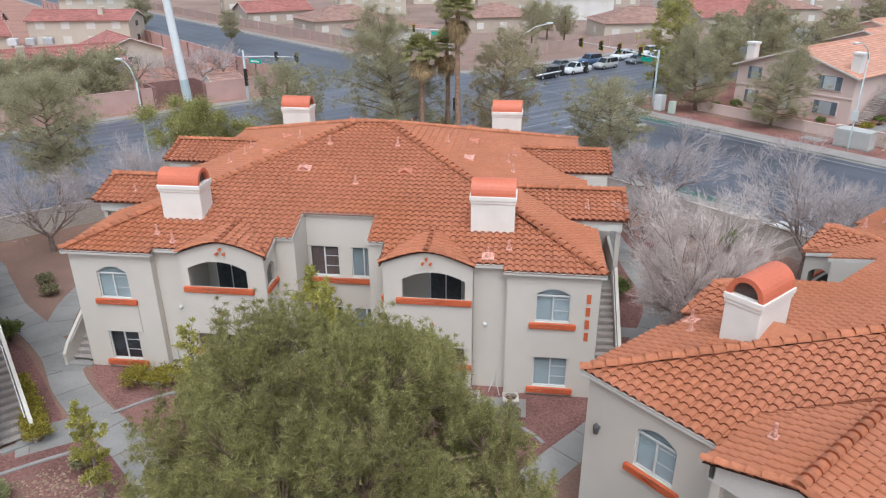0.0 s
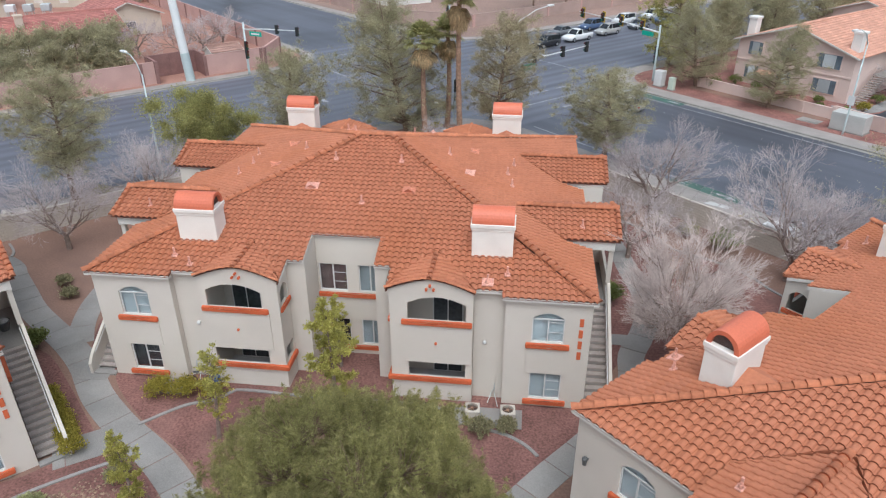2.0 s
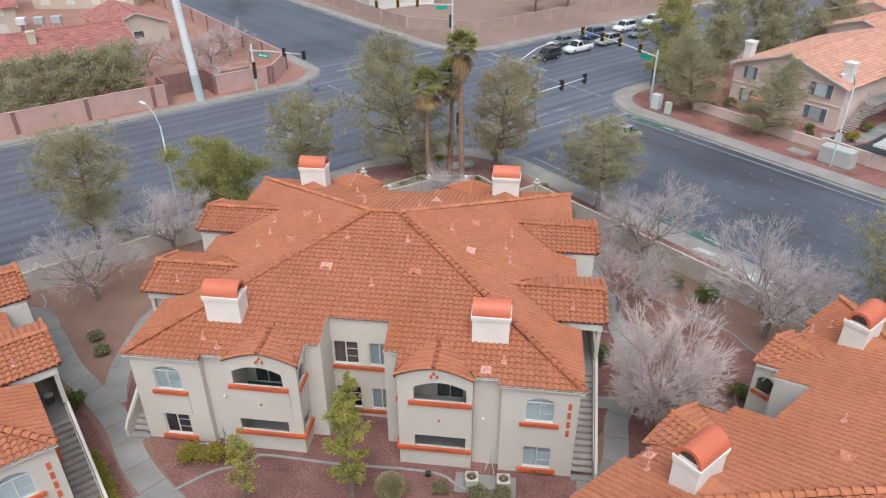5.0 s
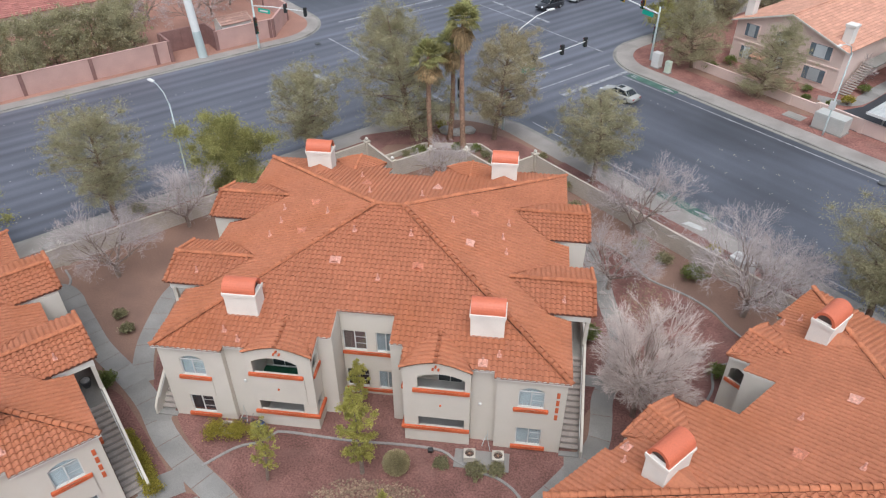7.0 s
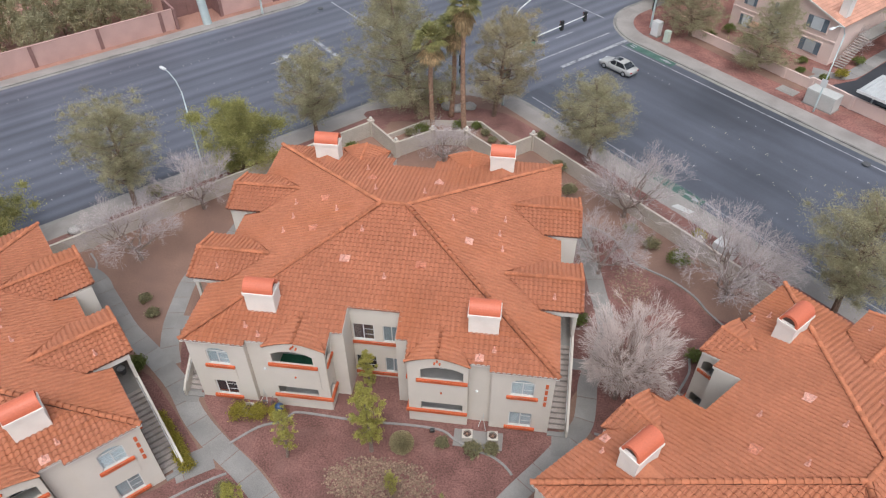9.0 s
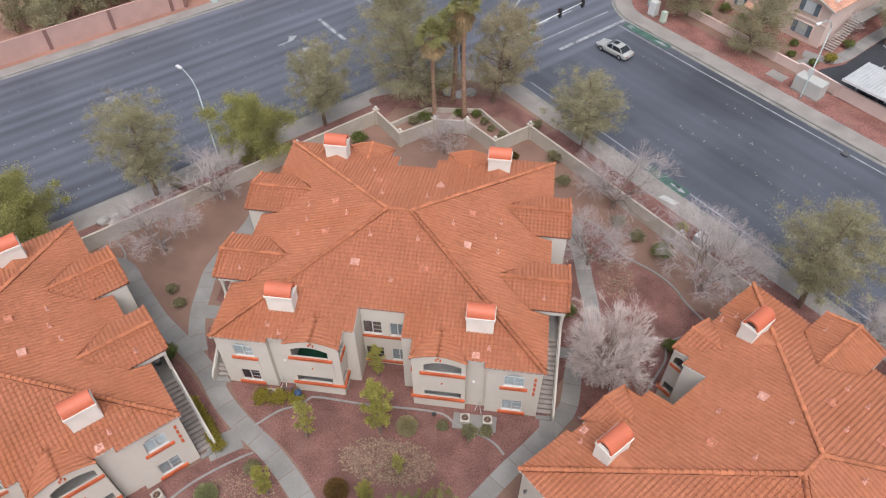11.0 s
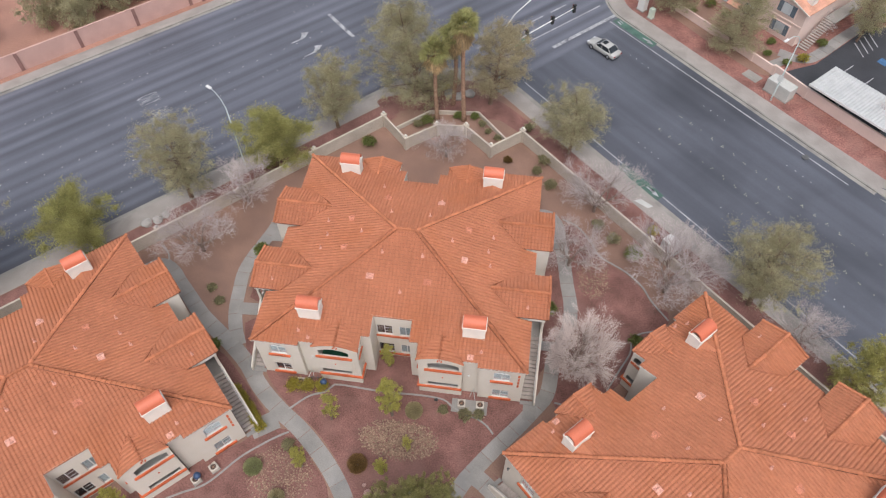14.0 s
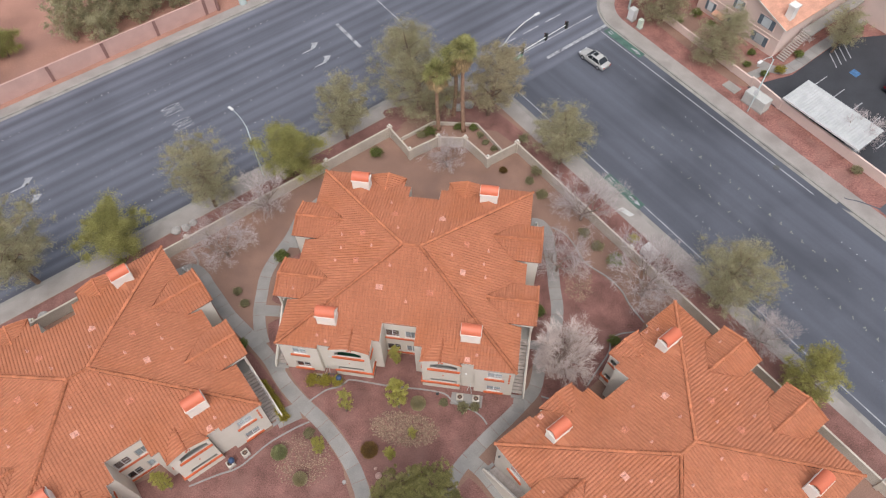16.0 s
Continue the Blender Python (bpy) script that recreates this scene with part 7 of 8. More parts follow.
def car(x, y, z, turn, colour, kind="sedan", text=""):
    """Front towards +x."""
    c = thing("car", pose(x, y, z, 0, 0, turn), text or colour + " " + kind + " waiting on the asphalt", "car", "cars on the road")
    tall = {"sedan": 1.43, "suv": 1.75, "pickup": 1.80}[kind]
    belt = {"sedan": 0.93, "suv": 1.08, "pickup": 1.12}[kind]
    L, W = (4.75, 0.90) if kind == "sedan" else (4.8, 0.95) if kind == "suv" else (5.6, 0.98)
    hood, tail = (1.05, -1.75) if kind == "sedan" else (1.15, -2.3) if kind == "suv" else (1.35, -0.35)
    bm = bmesh.new()
    sect = [(-L / 2, 0.80, 0.42, belt * 0.86), (-L / 2 + 0.12, 0.94, 0.30, belt * 0.97), (-1.4, 1.0, 0.24, belt), (0.0, 1.0, 0.24, belt), (1.3, 0.99, 0.24, belt * 0.97),
            (L / 2 - 0.35, 0.95, 0.26, belt * 0.83), (L / 2 - 0.05, 0.82, 0.34, belt * 0.70), (L / 2, 0.7, 0.42, belt * 0.62)]
    rings = []
    for sx, w, z0, z1 in sect:
        w *= W
        rings.append([(sx, -w * 0.92, z0), (sx, -w, z0 + 0.18), (sx, -w, z1 - 0.12), (sx, -w * 0.88, z1), (sx, w * 0.88, z1), (sx, w, z1 - 0.12), (sx, w, z0 + 0.18), (sx, w * 0.92, z0)])
    loft(bm, rings)
    part("body", bm, PAINTS[colour], c, "", True)
    if kind == "pickup":
        bm = bmesh.new()
        box(bm, (-L / 2 + 0.12, -W * 0.78, belt - 0.02), (-0.45, W * 0.78, belt + 0.012))
        part("cargo_bed", bm, BLACK, c, "dark open cargo bed")
    f = (tall - belt)
    bm = bmesh.new()
    cab = [(tail, 0.83, belt - 0.02, belt), (tail + (0.65 if kind == "sedan" else 0.22), 0.74, belt - 0.02, tall - 0.06), (-0.1, 0.76, belt - 0.02, tall), (hood - 0.75, 0.74, belt - 0.02, tall - 0.05), (hood, 0.82, belt - 0.02, belt)]
    loft(bm, [[(sx, -0.90 * W, z0), (sx, -w * W, max(z1, z0 + 0.03)), (sx, w * W, max(z1, z0 + 0.03)), (sx, 0.90 * W, z0)] for sx, w, z0, z1 in cab])
    part("glazing", bm, CARGLASS, c, "dark tinted glass")
    bm = bmesh.new()
    r0 = tail + (0.62 if kind == "sedan" else 0.20)
    loft(bm, [[(sx, -w, z1 - 0.02), (sx, -w * 0.9, z1 + 0.03), (sx, w * 0.9, z1 + 0.03), (sx, w, z1 - 0.02)] for sx, w, z1 in ((r0, 0.74 * W, tall - 0.05), (-0.1, 0.77 * W, tall), (hood - 0.72, 0.74 * W, tall - 0.05))])
    part("roof", bm, PAINTS[colour], c, "", True)
    for s in (-1, 1):
        for low, high in (((tail + 0.05, 0.885, belt), (r0, 0.76, tall - 0.05)), ((hood - 0.02, 0.885, belt), (hood - 0.73, 0.76, tall - 0.04)), ((-0.15, 0.905, belt), (-0.12, 0.775, tall - 0.02))):
            bm = bmesh.new()
            tube(bm, [(a, s * b * W, z1) for a, b, z1 in (low, high)], [0.045, 0.038], 5)
            part("roof_pillar", bm, PAINTS[colour], c)
        bm = bmesh.new()
        box(bm, (hood - 0.45, s * W * 0.98 - 0.09, belt - 0.02), (hood - 0.25, s * W * 0.98 + 0.09, belt + 0.13), None, 0.02)
        part("mirror", bm, PAINTS[colour], c)
        bm = bmesh.new()
        box(bm, (L / 2 - 0.32, s * W * 0.66 - 0.16, belt * 0.60), (L / 2 - 0.02, s * W * 0.66 + 0.16, belt * 0.76), None, 0.03)
        part("headlight", bm, CLEARLENS, c)
        bm = bmesh.new()
        box(bm, (-L / 2 - 0.01, s * W * 0.66 - 0.16, belt * 0.66), (-L / 2 + 0.14, s * W * 0.66 + 0.17, belt * 0.86), None, 0.03)
        part("tail_light", bm, REDLENS, c)
        for wx in (-L * 0.30, L * 0.30):
            bm = bmesh.new()
            tube(bm, [(wx, s * (W - 0.20), 0.34), (wx, s * (W + 0.015), 0.34)], [0.34, 0.34], 18)
            wheel = part("wheel", bm, TYRE, c)
            bm = bmesh.new()
            tube(bm, [(wx, s * (W + 0.005), 0.34), (wx, s * (W + 0.025), 0.34)], [0.22, 0.20], 12)
            part("rim", bm, RIM, wheel)
    return c


silver = car(7.45, 51.2, ROAD_Z, 138, "silver", "sedan", "silver sedan with a dark sunroof before the stop line")
bm = bmesh.new()
box(bm, (-0.42, -0.38, 1.455), (0.20, 0.38, 1.475), None, 0.008)
part("sunroof", bm, CARGLASS, silver, "dark glass sunroof")
for u, v, colour, kind in ((58.41, 59.49, "black", "suv"), (65.72, 59.76, "white", "pickup"), (73.27, 60.02, "silver", "suv"), (66.80, 64.39, "grey", "sedan"), (74.58, 64.65, "blue", "suv"),
                           (81.88, 60.29, "grey", "sedan"), (83.23, 64.70, "white", "suv"), (89.90, 60.56, "blue", "pickup"), (91.47, 64.74, "white", "suv")):
    x, y = uv(u, v)
    car(x, y, ROAD_Z, 225, colour, kind)


# ---- walls across the roads ----
def long_wall(pts, h, material, text, pilaster=7.8, thick=0.2, dark=None):
    for a, b in zip(pts, pts[1:]):
        d = Vector((b[0] - a[0], b[1] - a[1]))
        w = thing("boundary_wall", pose(a[0], a[1], 0, 0, 0, math.degrees(math.atan2(d.y, d.x))), text, "wall", kind="structure")
        bm = bmesh.new()
        box(bm, (0, -thick / 2, -0.2), (d.length, thick / 2, h))
        part("wall_panel", bm, material, w)
        bm = bmesh.new()
        box(bm, (0, -thick / 2 - 0.03, h), (d.length, thick / 2 + 0.03, h + 0.08), None, 0.01)
        part("cap", bm, material, w)
        n = int(d.length / pilaster)
        for k in range(n + 1):
            bm = bmesh.new()
            x = k * pilaster
            box(bm, (x - 0.22, -thick / 2 - 0.09, -0.2), (x + 0.22, thick / 2 + 0.09, h + 0.02), None, 0.01)
            part("pilaster", bm, dark or material, w)


DARKPINK = mat("dark_pink_split_block", (0.25, 0.14, 0.125), 0.95, 0.12, 1.0, 25, 0.5)
pw = [uv(a, b) for a, b in ((-130, 73.6), (-60, 73.6), (4.21, 73.6))]
long_wall(pw, 2.6, PINKWALL, "pink block boundary wall with darker pilasters", 7.8, 0.2, DARKPINK)
long_wall([uv(4.21, 73.44), uv(4.21, 76.89), uv(10.47, 76.99), uv(10.45, 73.64)], 2.7, DARKPINK, "recessed dark pink block wall behind the pole", 3.0)
long_wall([uv(10.45, 73.64), uv(18.79, 73.75), uv(23.46, 78.99), uv(26.37, 269.03)], 2.5, PINKWALL, "pink block boundary wall round the corner", 7.8, 0.2, DARKPINK)
GREYPINK = mat("greyish_pink_block_wall", (0.40, 0.29, 0.25), 0.9, 0.08, 0.5, 20, 0.2)
long_wall([uv(54.05, 269.10), uv(53.10, 89.63), uv(59.76, 78.22), uv(236.75, 76.64)], 2.0, GREYPINK, "greyish pink block boundary wall", 9.0, 0.2, PINKWALL)
long_wall([uv(55.84, 30.95), uv(55.29, 17.85), uv(55.16, 14.5)], 1.1, PINKSTUCCO, "low pink wall beside the apartment garden", 14.0)
long_wall([uv(55.15, 14.39), uv(54.65, 9.33), uv(53.80, -23.85)], 1.4, PINKSTUCCO, "pink wall behind the red gravel strip", 40.0)


# ---- houses across the roads ----
def far_house(x, y, turn, w, d, h, wall, tile, text, rise=0.36, hip=False, storey=1, chimney=0.0, over=0.5, name="house", windows=True):
    """A house with its ridge along its own x: walls, two or four tiled slopes in courses, windows."""
    ob = thing(name, pose(x, y, 0, 0, 0, turn), text, "house")
    zr = h + rise * d / 2
    bm = bmesh.new()
    if hip:
        box(bm, (-w / 2, -d / 2, -0.2), (w / 2, d / 2, h))
    else:
        prof = [(-d / 2, -0.2), (d / 2, -0.2), (d / 2, h), (0, zr - 0.12), (-d / 2, h)]
        panel(bm, prof, [], lambda s, z, q: Vector((w / 2 - q, s, z)), w)
    part("wall", bm, wall, ob)
    verts, faces = [], []
    te = 0.42
    D = d / 2 + over
    rows = int(D / te) + 1
    def quad(p):
        n = len(verts)
        verts.extend(p)
        faces.append((n, n + 1, n + 2, n + 3))
    z_e = h - rise * over
    for s in (1, -1):
        for k in range(rows):
            d0, d1 = k * te, min(D, (k + 1) * te + 0.03)
            e0, e1 = (d0, d1) if hip else (0, 0)
            X0, X1 = w / 2 + over - e0, w / 2 + over - e1
            n = max(1, int(2 * X0 / 0.9))
            for i in range(n):
                a0, b0 = -X0 + 2 * X0 * i / n, -X0 + 2 * X0 * (i + 1) / n
                a1, b1 = -X1 + 2 * X1 * i / n, -X1 + 2 * X1 * (i + 1) / n
                y0, y1 = -s * (D - d0), -s * (D - d1)
                z0, z1 = z_e + rise * d0, z_e + rise * d1
                quad([(a0, y0, z0 + 0.08), (b0, y0, z0 + 0.08), (b1, y1, z1 + 0.02), (a1, y1, z1 + 0.02)])
                quad([(a0, y0, z0 + 0.08), (b0, y0, z0 + 0.08), (b0, y0, z0 - 0.03), (a0, y0, z0 - 0.03)])
            if hip:
                Y0, Y1 = D - d0, D - d1
                x0, x1 = s * (w / 2 + over - d0), s * (w / 2 + over - d1)
                quad([(x0, -Y0, z0 + 0.08), (x0, Y0, z0 + 0.08), (x1, Y1, z1 + 0.02), (x1, -Y1, z1 + 0.02)])
    roof = tagged(mesh_ob("roof", verts, faces, tile, ob, "tiled roof in courses"), kind="stuff")
    bm = bmesh.new()
    xr = w / 2 + over - (D if hip else 0)
    tube(bm, [(-xr, 0, zr + 0.05), (xr, 0, zr + 0.05)], [0.14, 0.14], 8)
    part("ridge_tile", bm, tile, roof)
    if not hip:
        for s in (1, -1):
            for q in (1, -1):
                bm = bmesh.new()
                n = 6
                tube(bm, [(s * (w / 2 + over - 0.03), q * D * (1 - i / n), z_e + (zr - z_e) * i / n - 0.06) for i in range(n + 1)], [0.11] * (n + 1), 4)
                part("bargeboard", bm, FASCIA, roof)
    if chimney:
        bm = bmesh.new()
        cx = chimney
        box(bm, (cx - 0.5, -d * 0.22 - 0.45, h), (cx + 0.5, -d * 0.22 + 0.45, zr + 0.6), None, 0.03)
        box(bm, (cx - 0.6, -d * 0.22 - 0.55, zr + 0.5), (cx + 0.6, -d * 0.22 + 0.55, zr + 0.75), None, 0.03)
        part("chimney", bm, wall, ob)
    if windows:
        for st in range(storey):
            for k in range(max(2, int(w / 4.5))):
                for s in (1, -1):
                    cx = -w / 2 + (k + 0.5) * w / max(2, int(w / 4.5))
                    z0 = 0.9 + 2.8 * st
                    bm = bmesh.new()
                    box(bm, (cx - 0.85, s * d / 2 - 0.05, z0 - 0.08), (cx + 0.85, s * d / 2 + 0.06, z0 + 1.38))
                    win = part("window", bm, FASCIA, ob)
                    bm = bmesh.new()
                    box(bm, (cx - 0.75, s * d / 2 - 0.04, z0), (cx + 0.75, s * d / 2 + 0.075, z0 + 1.3))
                    part("pane", bm, DARKGLASS, win)
            for s in (1, -1):
                bm = bmesh.new()
                box(bm, (s * w / 2 - 0.05, -0.9, 0.9 + 2.8 * st), (s * w / 2 + 0.06, 0.9, 2.2 + 2.8 * st))
                win = part("window", bm, FASCIA, ob)
                bm = bmesh.new()
                box(bm, (s * w / 2 - 0.04, -0.8, 0.98 + 2.8 * st), (s * w / 2 + 0.075, 0.8, 2.12 + 2.8 * st))
                part("pane", bm, DARKGLASS, win)
    return ob


CREAM = mat("cream_house_stucco", (0.55, 0.47, 0.38), 0.9, 0.05, 0.5, 30, 0.2)
WHITEST = mat("white_house_stucco", (0.68, 0.65, 0.61), 0.9, 0.05, 0.5, 30, 0.2)
TANST = mat("tan_house_stucco", (0.46, 0.38, 0.31), 0.9, 0.05, 0.5, 30, 0.2)
# north-west, behind the pink wall
far_house(-75.25, 70.09, 45, 22, 13, 2.9, CREAM, RED_TILE, "low cream house with a red tile roof and roof coolers", 0.34, False, 1, -2.0)
far_house(-72.59, 88.19, -45, 13, 10, 3.3, CREAM, RED_TILE, "cream gabled house with a red tile roof", 0.38, False, 1)
far_house(-94.60, 114.13, 10, 20, 9, 5.4, CREAM, RED_TILE, "two-storey cream house with a red tile roof", 0.34, False, 2, 4.0)
far_house(-115.08, 101.44, 30, 18, 10, 5.4, CREAM, RED_TILE, "two-storey cream house with a faded red roof", 0.36, False, 2)
far_house(-101.07, 85.01, 45, 16, 11, 5.0, CREAM, RED_TILE, "two-storey cream house with a red tile roof", 0.36, False, 2)
for k in range(3):
    cool = thing("roof_cooler", pose(-81.0 + 2.3 * k, 73.9 + 0.9 * k, 4.75, 0, 0, 20), "boxy grey evaporative cooler on the roof", "cooler", "roof coolers")
    bm = bmesh.new()
    box(bm, (-0.65, -0.65, 0.25), (0.65, 0.65, 1.25), None, 0.05)
    part("body", bm, GALV if k else FRAME, cool)
    for sx in (-0.5, 0.5):
        for sy in (-0.5, 0.5):
            bm = bmesh.new()
            box(bm, (sx - 0.04, sy - 0.04, -0.8), (sx + 0.04, sy + 0.04, 0.25))
            part("leg", bm, GALV, cool)
far_house(-44.60, 65.27, 45, 4.2, 2.8, 2.2, WHITEST, BROWN_TILE, "small white garden shed behind the pink wall", 0.45, False, 1, 0, 0.15, "shed", False)
# north, beyond the crossing
far_house(-48.19, 144.45, 38, 20, 14, 3.4, TANST, BROWN_TILE, "tan house with a brown hip roof", 0.36, True)
far_house(-33.72, 124.19, 38, 15, 12, 3.2, WHITEST, BROWN_TILE, "white house with a brownish hip roof", 0.36, True)
far_house(-73.05, 165.20, 40, 18, 12, 3.4, TANST, RED_TILE, "tan house with a dull red roof and a patio cover", 0.36, False)
far_house(20.87, 141.27, 12, 20, 14, 3.6, CREAM, BROWN_TILE, "cream house with a brown tile hip roof", 0.38, True)
far_house(43.55, 156.90, 20, 22, 15, 3.8, CREAM, RED_TILE, "cream house with a bright red tile roof", 0.40, False)
far_house(8.29, 183.56, 10, 20, 12, 6.0, WHITEST, BROWN_TILE, "two-storey white house with small windows", 0.34, False, 2)
far_house(-11.94, 152.21, 20, 17, 13, 3.6, TANST, BROWN_TILE, "tan house with a peach-brown tile roof", 0.38, True)
far_house(-9.98, 209.46, 8, 22, 14, 5.6, TANST, BROWN_TILE, "two-storey tan house in the distance", 0.36, True, 2)
far_house(-52.68, 193.29, 25, 20, 13, 5.4, CREAM, BROWN_TILE, "cream two-storey house in the distance", 0.36, False, 2)
far_house(-95.16, 207.50, 30, 20, 13, 5.4, TANST, RED_TILE, "tan two-storey house with a red roof", 0.36, False, 2)
far_house(47.73, 206.59, 5, 24, 14, 5.6, WHITEST, RED_TILE, "white two-storey house with a red roof", 0.36, False, 2)
far_house(81.00, 212.87, -10, 22, 14, 5.6, TANST, BROWN_TILE, "tan two-storey house in the distance", 0.36, True, 2)
far_house(-133.42, 182.67, 30, 22, 13, 5.4, CREAM, RED_TILE, "cream two-storey house with red tiles", 0.36, False, 2)
far_house(21.24, 235.62, 0, 24, 14, 5.6, TANST, BROWN_TILE, "tan house at the end of the view", 0.36, True, 2)
far_house(-35.02, 243.60, 12, 24, 14, 5.6, CREAM, RED_TILE, "cream house at the end of the view", 0.36, False, 2)
far_house(63.05, 175.54, 12, 14, 10, 4.0, TANST, BROWN_TILE, "tan house behind green trees", 0.36, True)
far_house(102.79, 178.43, -20, 24, 14, 5.6, CREAM, RED_TILE, "cream two-storey house behind trees", 0.36, False, 2)


# ---- pink apartments across the dark road ----
apt = far_house(33.31, 64.68, 45, 22.0, 13.9, 5.3, PINKSTUCCO, PEACH_TILE, "two-storey pink stucco apartments with a peach tile gable roof", 0.33, False, 2, 0.0, 0.55, "apartment_house", False)
apt.matrix_basis = pose(*uv(72.95, 23.22), 0, 0, 0, 45)


GREYGLASS = mat("grey_blue_window_glass", (0.13, 0.16, 0.19), 0.12, 0.15, 1, 5, 0.0, spec=0.6)


def apt_window(y, z0, w, h):
    x = -11.0
    bm = bmesh.new()
    box(bm, (x - 0.10, y - w / 2 - 0.12, z0 - 0.12), (x + 0.02, y + w / 2 + 0.12, z0 + h + 0.12), None, 0.02)
    win = part("window", bm, PINKSTUCCO, apt)
    bm = bmesh.new()
    box(bm, (x - 0.115, y - w / 2, z0), (x, y + w / 2, z0 + h))
    part("pane", bm, GREYGLASS, win)
    bm = bmesh.new()
    box(bm, (x - 0.125, y - w * 0.26, z0 + 0.04), (x - 0.05, y + w * 0.26, z0 + h - 0.04))
    part("blind", bm, BLIND, win, "pale blue-grey blind")


for y in (-4.2, 0.6, 4.7):
    for z0 in (0.75, 3.55):
        apt_window(y, z0, 2.6 if y < 0 else 1.7, 1.5)
bm = bmesh.new()
box(bm, (-11.09, -6.97, 2.72), (-10.9, 6.97, 2.92), None, 0.02)
part("trim_band", bm, PINKSTUCCO, apt)
for y in (-6.1, 6.3):
    bm = bmesh.new()
    box(bm, (-10.0, y - 0.5, 4.8), (-8.9, y + 0.5, 7.6), None, 0.03)
    box(bm, (-10.1, y - 0.6, 7.4), (-8.8, y + 0.6, 7.7), None, 0.04)
    part("chimney", bm, WHITEST, apt)
bm = bmesh.new()
box(bm, (-11.9, 1.3, 4.75), (-10.9, 3.4, 4.9), pose(0, 0, 0, 0, -14), 0.02)
part("canopy", bm, PEACH_TILE, apt, "small tiled canopy over a window")
for k in range(14):
    bm = bmesh.new()
    box(bm, (-10.6 + 0.30 * k, -8.7, 0.19 * k + 0.12), (-10.3 + 0.30 * k, -7.4, 0.19 * k + 0.19))
    part("tread", bm, TREAD, apt)
bm = bmesh.new()
box(bm, (-6.4, -8.9, 2.55), (6.0, -7.31, 2.75))
part("landing", bm, KERB, apt)
for s, (u, v, turn, w, d) in enumerate(((97.57, 26.72, 45, 20, 13), (91.17, 8.35, 45, 24, 14), (113.38, 31.09, 45, 26, 15))):
    x, y = uv(u, v)
    far_house(x, y, turn, w, d, 5.5, PINKSTUCCO, PEACH_TILE, "two-storey pink stucco apartments behind the first row", 0.33, bool(s % 2), 2, 3.0, 0.55, "apartment_house")

# parking behind the pink wall, with a white carport
bm = bmesh.new()
bm.faces.new([bm.verts.new((*uv(*p), 0.012)) for p in ((54.5, 14.5), (54.3, -26), (81, -26), (81, 8.0), (73.2, 12.5), (61.3, 12.2))])
tagged(part("parking_lot", bm, mat("fresh_dark_asphalt", (0.045, 0.046, 0.052), 0.7, 0.15, 0.3, 15, 0.1)), "dark fresh asphalt parking lot", "parking lot", kind="structure")
port = thing("carport", pose(*uv(56.25, 3.35), 0, 0, 0, -45), "long white corrugated metal carport over parked cars", "carport")
bm = bmesh.new()
n = 60
vs = []
for i in range(n + 1):
    xx = -5.7 + 11.4 * i / n
    zz = 2.75 + (0.05 if i % 2 else 0.0)
    vs.append((bm.verts.new((xx, -2.5, zz)), bm.verts.new((xx, 2.6, zz + 0.10))))
for a, b in zip(vs, vs[1:]):
    bm.faces.new((a[0], b[0], b[1], a[1]))
part("roof_sheet", bm, mat("white_corrugated_metal", (0.44, 0.44, 0.43), 0.5, 0.08, 1, 10, 0.0), port)
bm = bmesh.new()
box(bm, (-5.75, -2.55, 2.5), (5.75, -2.48, 2.78))
part("fascia", bm, FRAME, port)
for k in range(4):
    bm = bmesh.new()
    box(bm, (-5.1 + 3.4 * k - 0.07, 1.2, 0), (-5.1 + 3.4 * k + 0.07, 1.34, 2.72))
    part("post", bm, FRAME, port)
for u, v, colour in ((57.6, 6.53, "black"), (57.6, -1.06, "grey"), (70.73, 2.08, "black"), (72.58, -4.92, "black")):
    x, y = uv(u, v)
    car(x, y, 0.012, 45, colour, "sedan" if colour == "grey" else "suv", "dark car parked in the lot")
for k in range(5):
    mark("bay_line", [(59.8, 9.0 - 3.0 * k), (65.2, 9.0 - 3.0 * k), (65.2, 9.14 - 3.0 * k), (59.8, 9.14 - 3.0 * k)], WHITEPAINT, "white parking bay line", z=0.018)
for k in range(4):
    mark("bay_hatch", [(67.6 + 1.1 * k, 9.3), (67.8 + 1.1 * k, 9.3), (69.3 + 1.1 * k, 11.7), (69.1 + 1.1 * k, 11.7)], WHITEPAINT, "white hatched no-parking strip", z=0.018)
mark("bay_sign", [(68.4, 6.5), (69.6, 6.5), (69.6, 7.7), (68.4, 7.7)], mat("blue_parking_paint", (0.06, 0.14, 0.27), 0.8, 0.2, 2, 10, 0.0), "blue painted parking bay square", z=0.018)
footpath([uv(59.54, 16.66), uv(61.39, 13.42), uv(69.37, 13.30), uv(79.36, 13.22)], 1.6, 0.02)
footpath([uv(59.67, 15.03), uv(56.10, 15.61)], 1.4, 0.024)
bed([uv(54.34, 31.47), uv(53.72, 16.01), uv(57.45, 14.61), uv(59.16, 17.06), uv(59.77, 30.46)], 0.014, DIRT, "orange-brown bark ground beside the pink apartments")

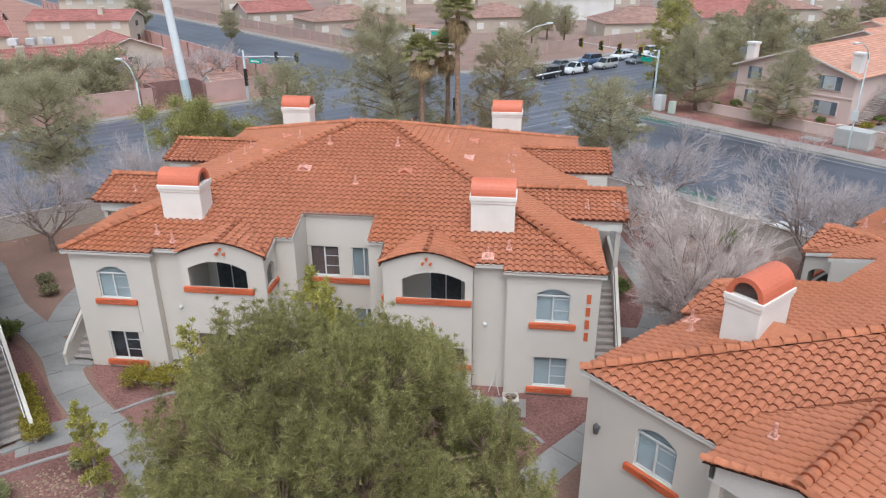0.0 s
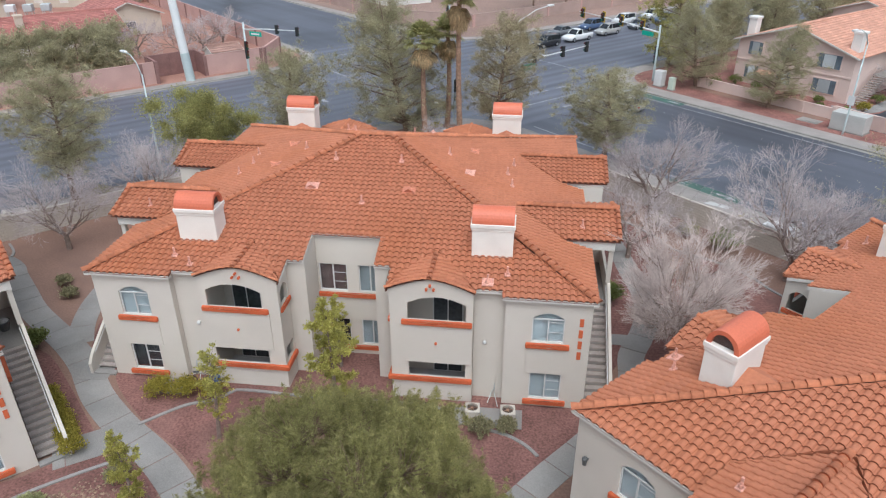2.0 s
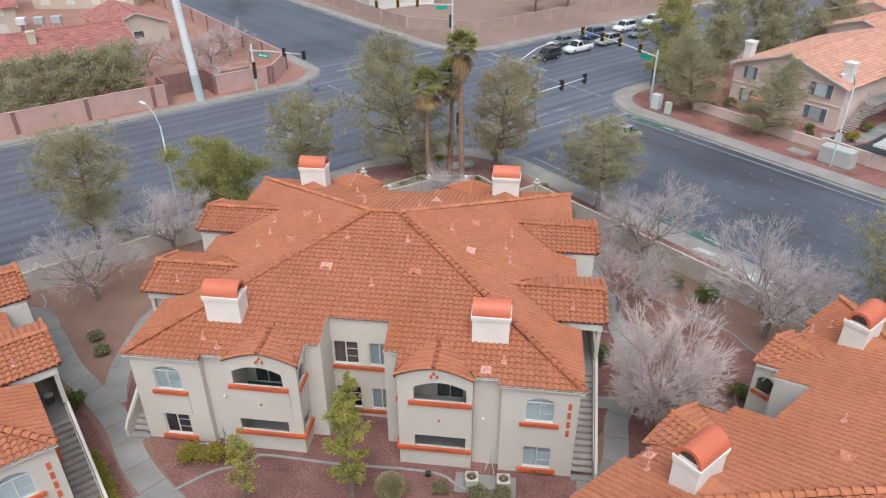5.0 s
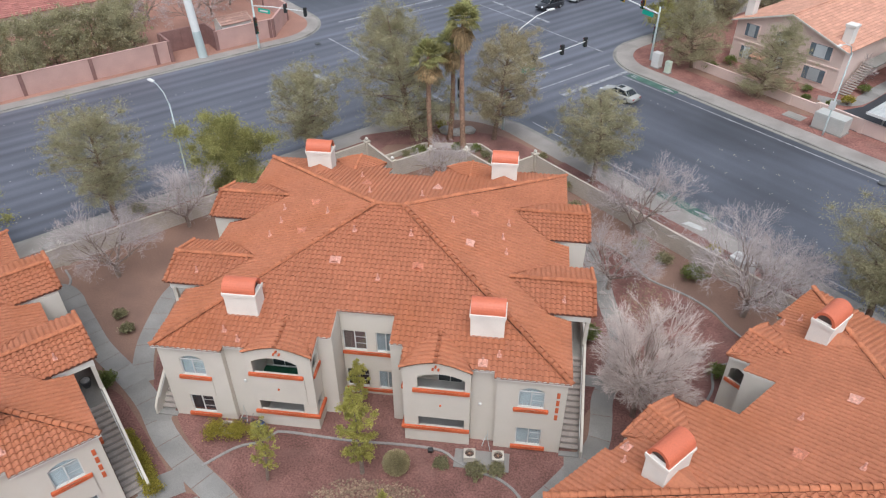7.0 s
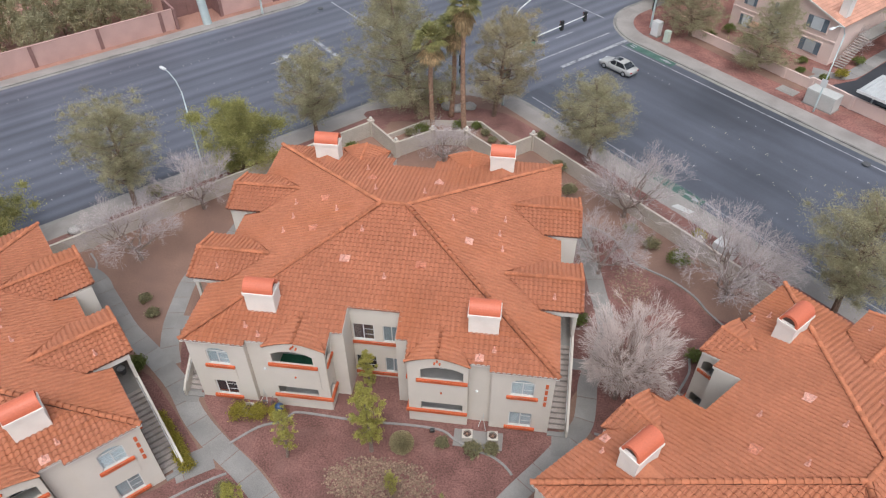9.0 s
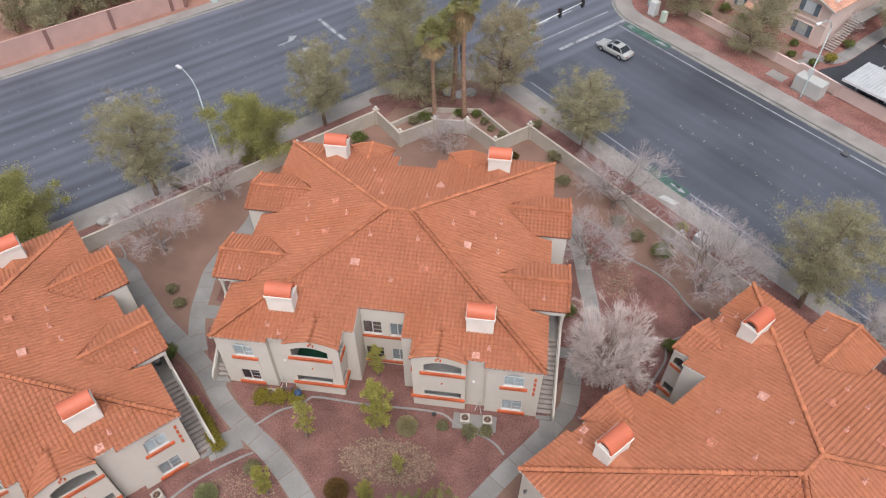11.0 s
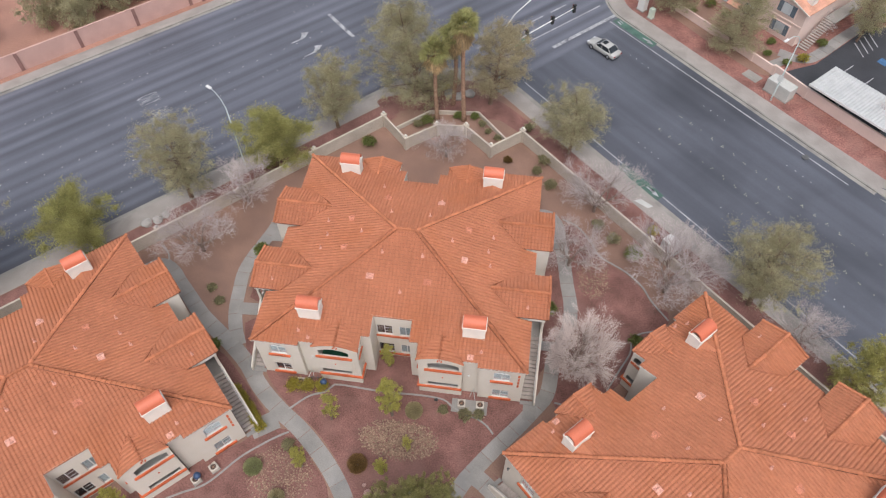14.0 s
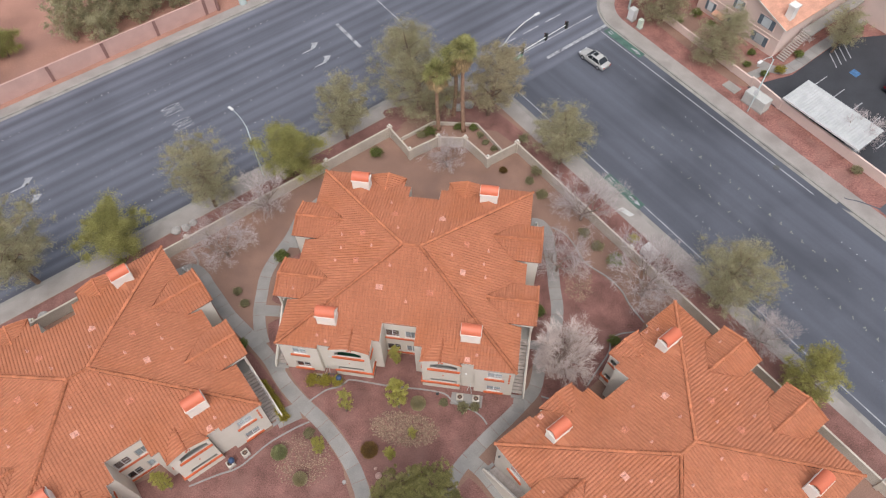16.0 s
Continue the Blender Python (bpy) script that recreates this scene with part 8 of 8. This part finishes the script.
# trees and shrubs across the roads
bf = at(bare_tree("bare_tree", 6.4, 1.3, 18, 5, TWIG_PINK, BRANCH, "small leafless tree beside the carport", 0.72, 0.011, 3), 41.20, 40.73, 0, 30, 0.75)
pf = at(pine("pine_tree", 13.0, 5.0, 0.14, 19, 24000, 0.09, PINE_GREY, (-0.5, 0.3), "green pine behind the apartments"), 60.12, 101.62)
for x, y, turn, s, text in (
                            (40.93, 57.55, 80, 0.72, "thin pine beside the pink apartments"), (49.99, 51.12, 10, 0.62, "small pine beside the parking lot"),
                            (-2.91, 118.57, 0, 0.9, "grey pine behind the far wall"), (3.53, 123.90, 80, 0.8, "grey pine behind the far wall"), (0.30, 132.26, 180, 0.8, "grey pine behind the far wall")):
    again(pa, x, y, turn, s, text)
for x, y, turn, s, text in ((26.04, 85.69, 10, 0.75, "green pine behind the apartments"), (23.93, 77.68, 60, 0.66, "green pine behind the apartments"), (30.99, 81.16, 160, 0.62, "green pine behind the apartments"),
                            (38.03, 85.17, 250, 0.64, "green pine behind the apartments"), (44.53, 88.68, 330, 0.62, "green pine behind the apartments"),
                            (36.24, 93.95, 70, 0.75, "green pine behind the apartments"), (46.29, 97.86, 130, 0.75, "green pine behind the apartments"),
                            (37.73, 111.57, 220, 0.8, "green pine in the distance"),
                            (-100.10, 145.22, 30, 0.7, "olive pine in the distance"), (-67.64, 123.09, 30, 0.5, "olive pine beside the far road"),
                            (-25.61, 164.62, 30, 0.7, "olive pine among the houses"), (31.98, 169.77, 30, 0.7, "olive pine among the houses"),
                            (67.62, 132.50, 30, 0.9, "green pine in the distance"), (82.33, 145.66, 130, 0.9, "green pine in the distance")):
    again(pf, x, y, turn, s, text)
oh = at(leafy("shrub_tree", 6.4, 3.4, 6, 9000, 0.125, PINE_GREY, "grey-green shrub tree behind the pink wall", 0.12), *uv(-121.26, 75.70))
again(pb, 17.17, 61.43, 30, 0.74, "grey-green pine on red gravel beside the pink apartments")
again(pb, 23.32, 53.08, 200, 0.66, "dense grey-green pine before the pink apartments")
# long dense hedge behind the pink wall, and shrubs there
for k in range(22):
    u, v = -118 + 5.9 * k, 77.0 + 1.3 * math.sin(k * 1.7)
    if -24.5 < u < -17.5 or u > 3.5:
        continue
    x, y = uv(u, v)
    again(oh, x, y, k * 47, 0.74 + 0.12 * math.sin(k * 2.3), "dense olive-green shrub tree behind the pink wall", 1.0 if u < -30 else 1.3)
for x, y, turn, k in ((-75.43, 40.93, 20, 0.62), (-77.94, 39.66, 140, 0.7), (-80.69, 42.51, 250, 0.7)):
    again(oa, x, y, turn, k, "bright green shrub tree behind the pink wall")
for k in range(8):
    x, y = uv(-15.5 + 2.5 * k, 80.3 + 0.9 * math.sin(k * 2.1))
    again(oh, x, y, k * 31, 0.86, "tall olive-green shrub tree behind the pink wall", 1.35)
for k in range(5):
    x, y = uv(3.0 + 4.2 * k, 88 + 3.5 * math.sin(k * 2.1))
    again(bf, x, y, k * 71, 0.95, "brownish leafless tree behind the pink wall")
for x, y, r, m in ((29.46, 55.40, 0.7, SHRUB), (32.97, 52.19, 0.9, YELLOWSHRUB), (30.80, 51.21, 0.7, SHRUB), (28.65, 52.93, 0.6, SHRUB), (22.19, 62.95, 1.0, SHRUB), (24.16, 60.78, 0.8, SHRUB), (43.01, 59.77, 1.0, SHRUB),
                   (45.18, 62.42, 0.9, SHRUB), (35.94, 55.83, 0.9, SHRUB), (40.19, 35.10, 0.8, GREYSHRUB), (19.17, 60.74, 1.1, SHRUB)):
    shrub(x, y, r, r * 1.1, int(x * 11 + y) % 89 + 1, 1500, 0.09, m, "green shrub beside the pink apartments")
again(bf, 35.60, 59.79, 130, 0.7, "small leafless tree beside the pink apartments")
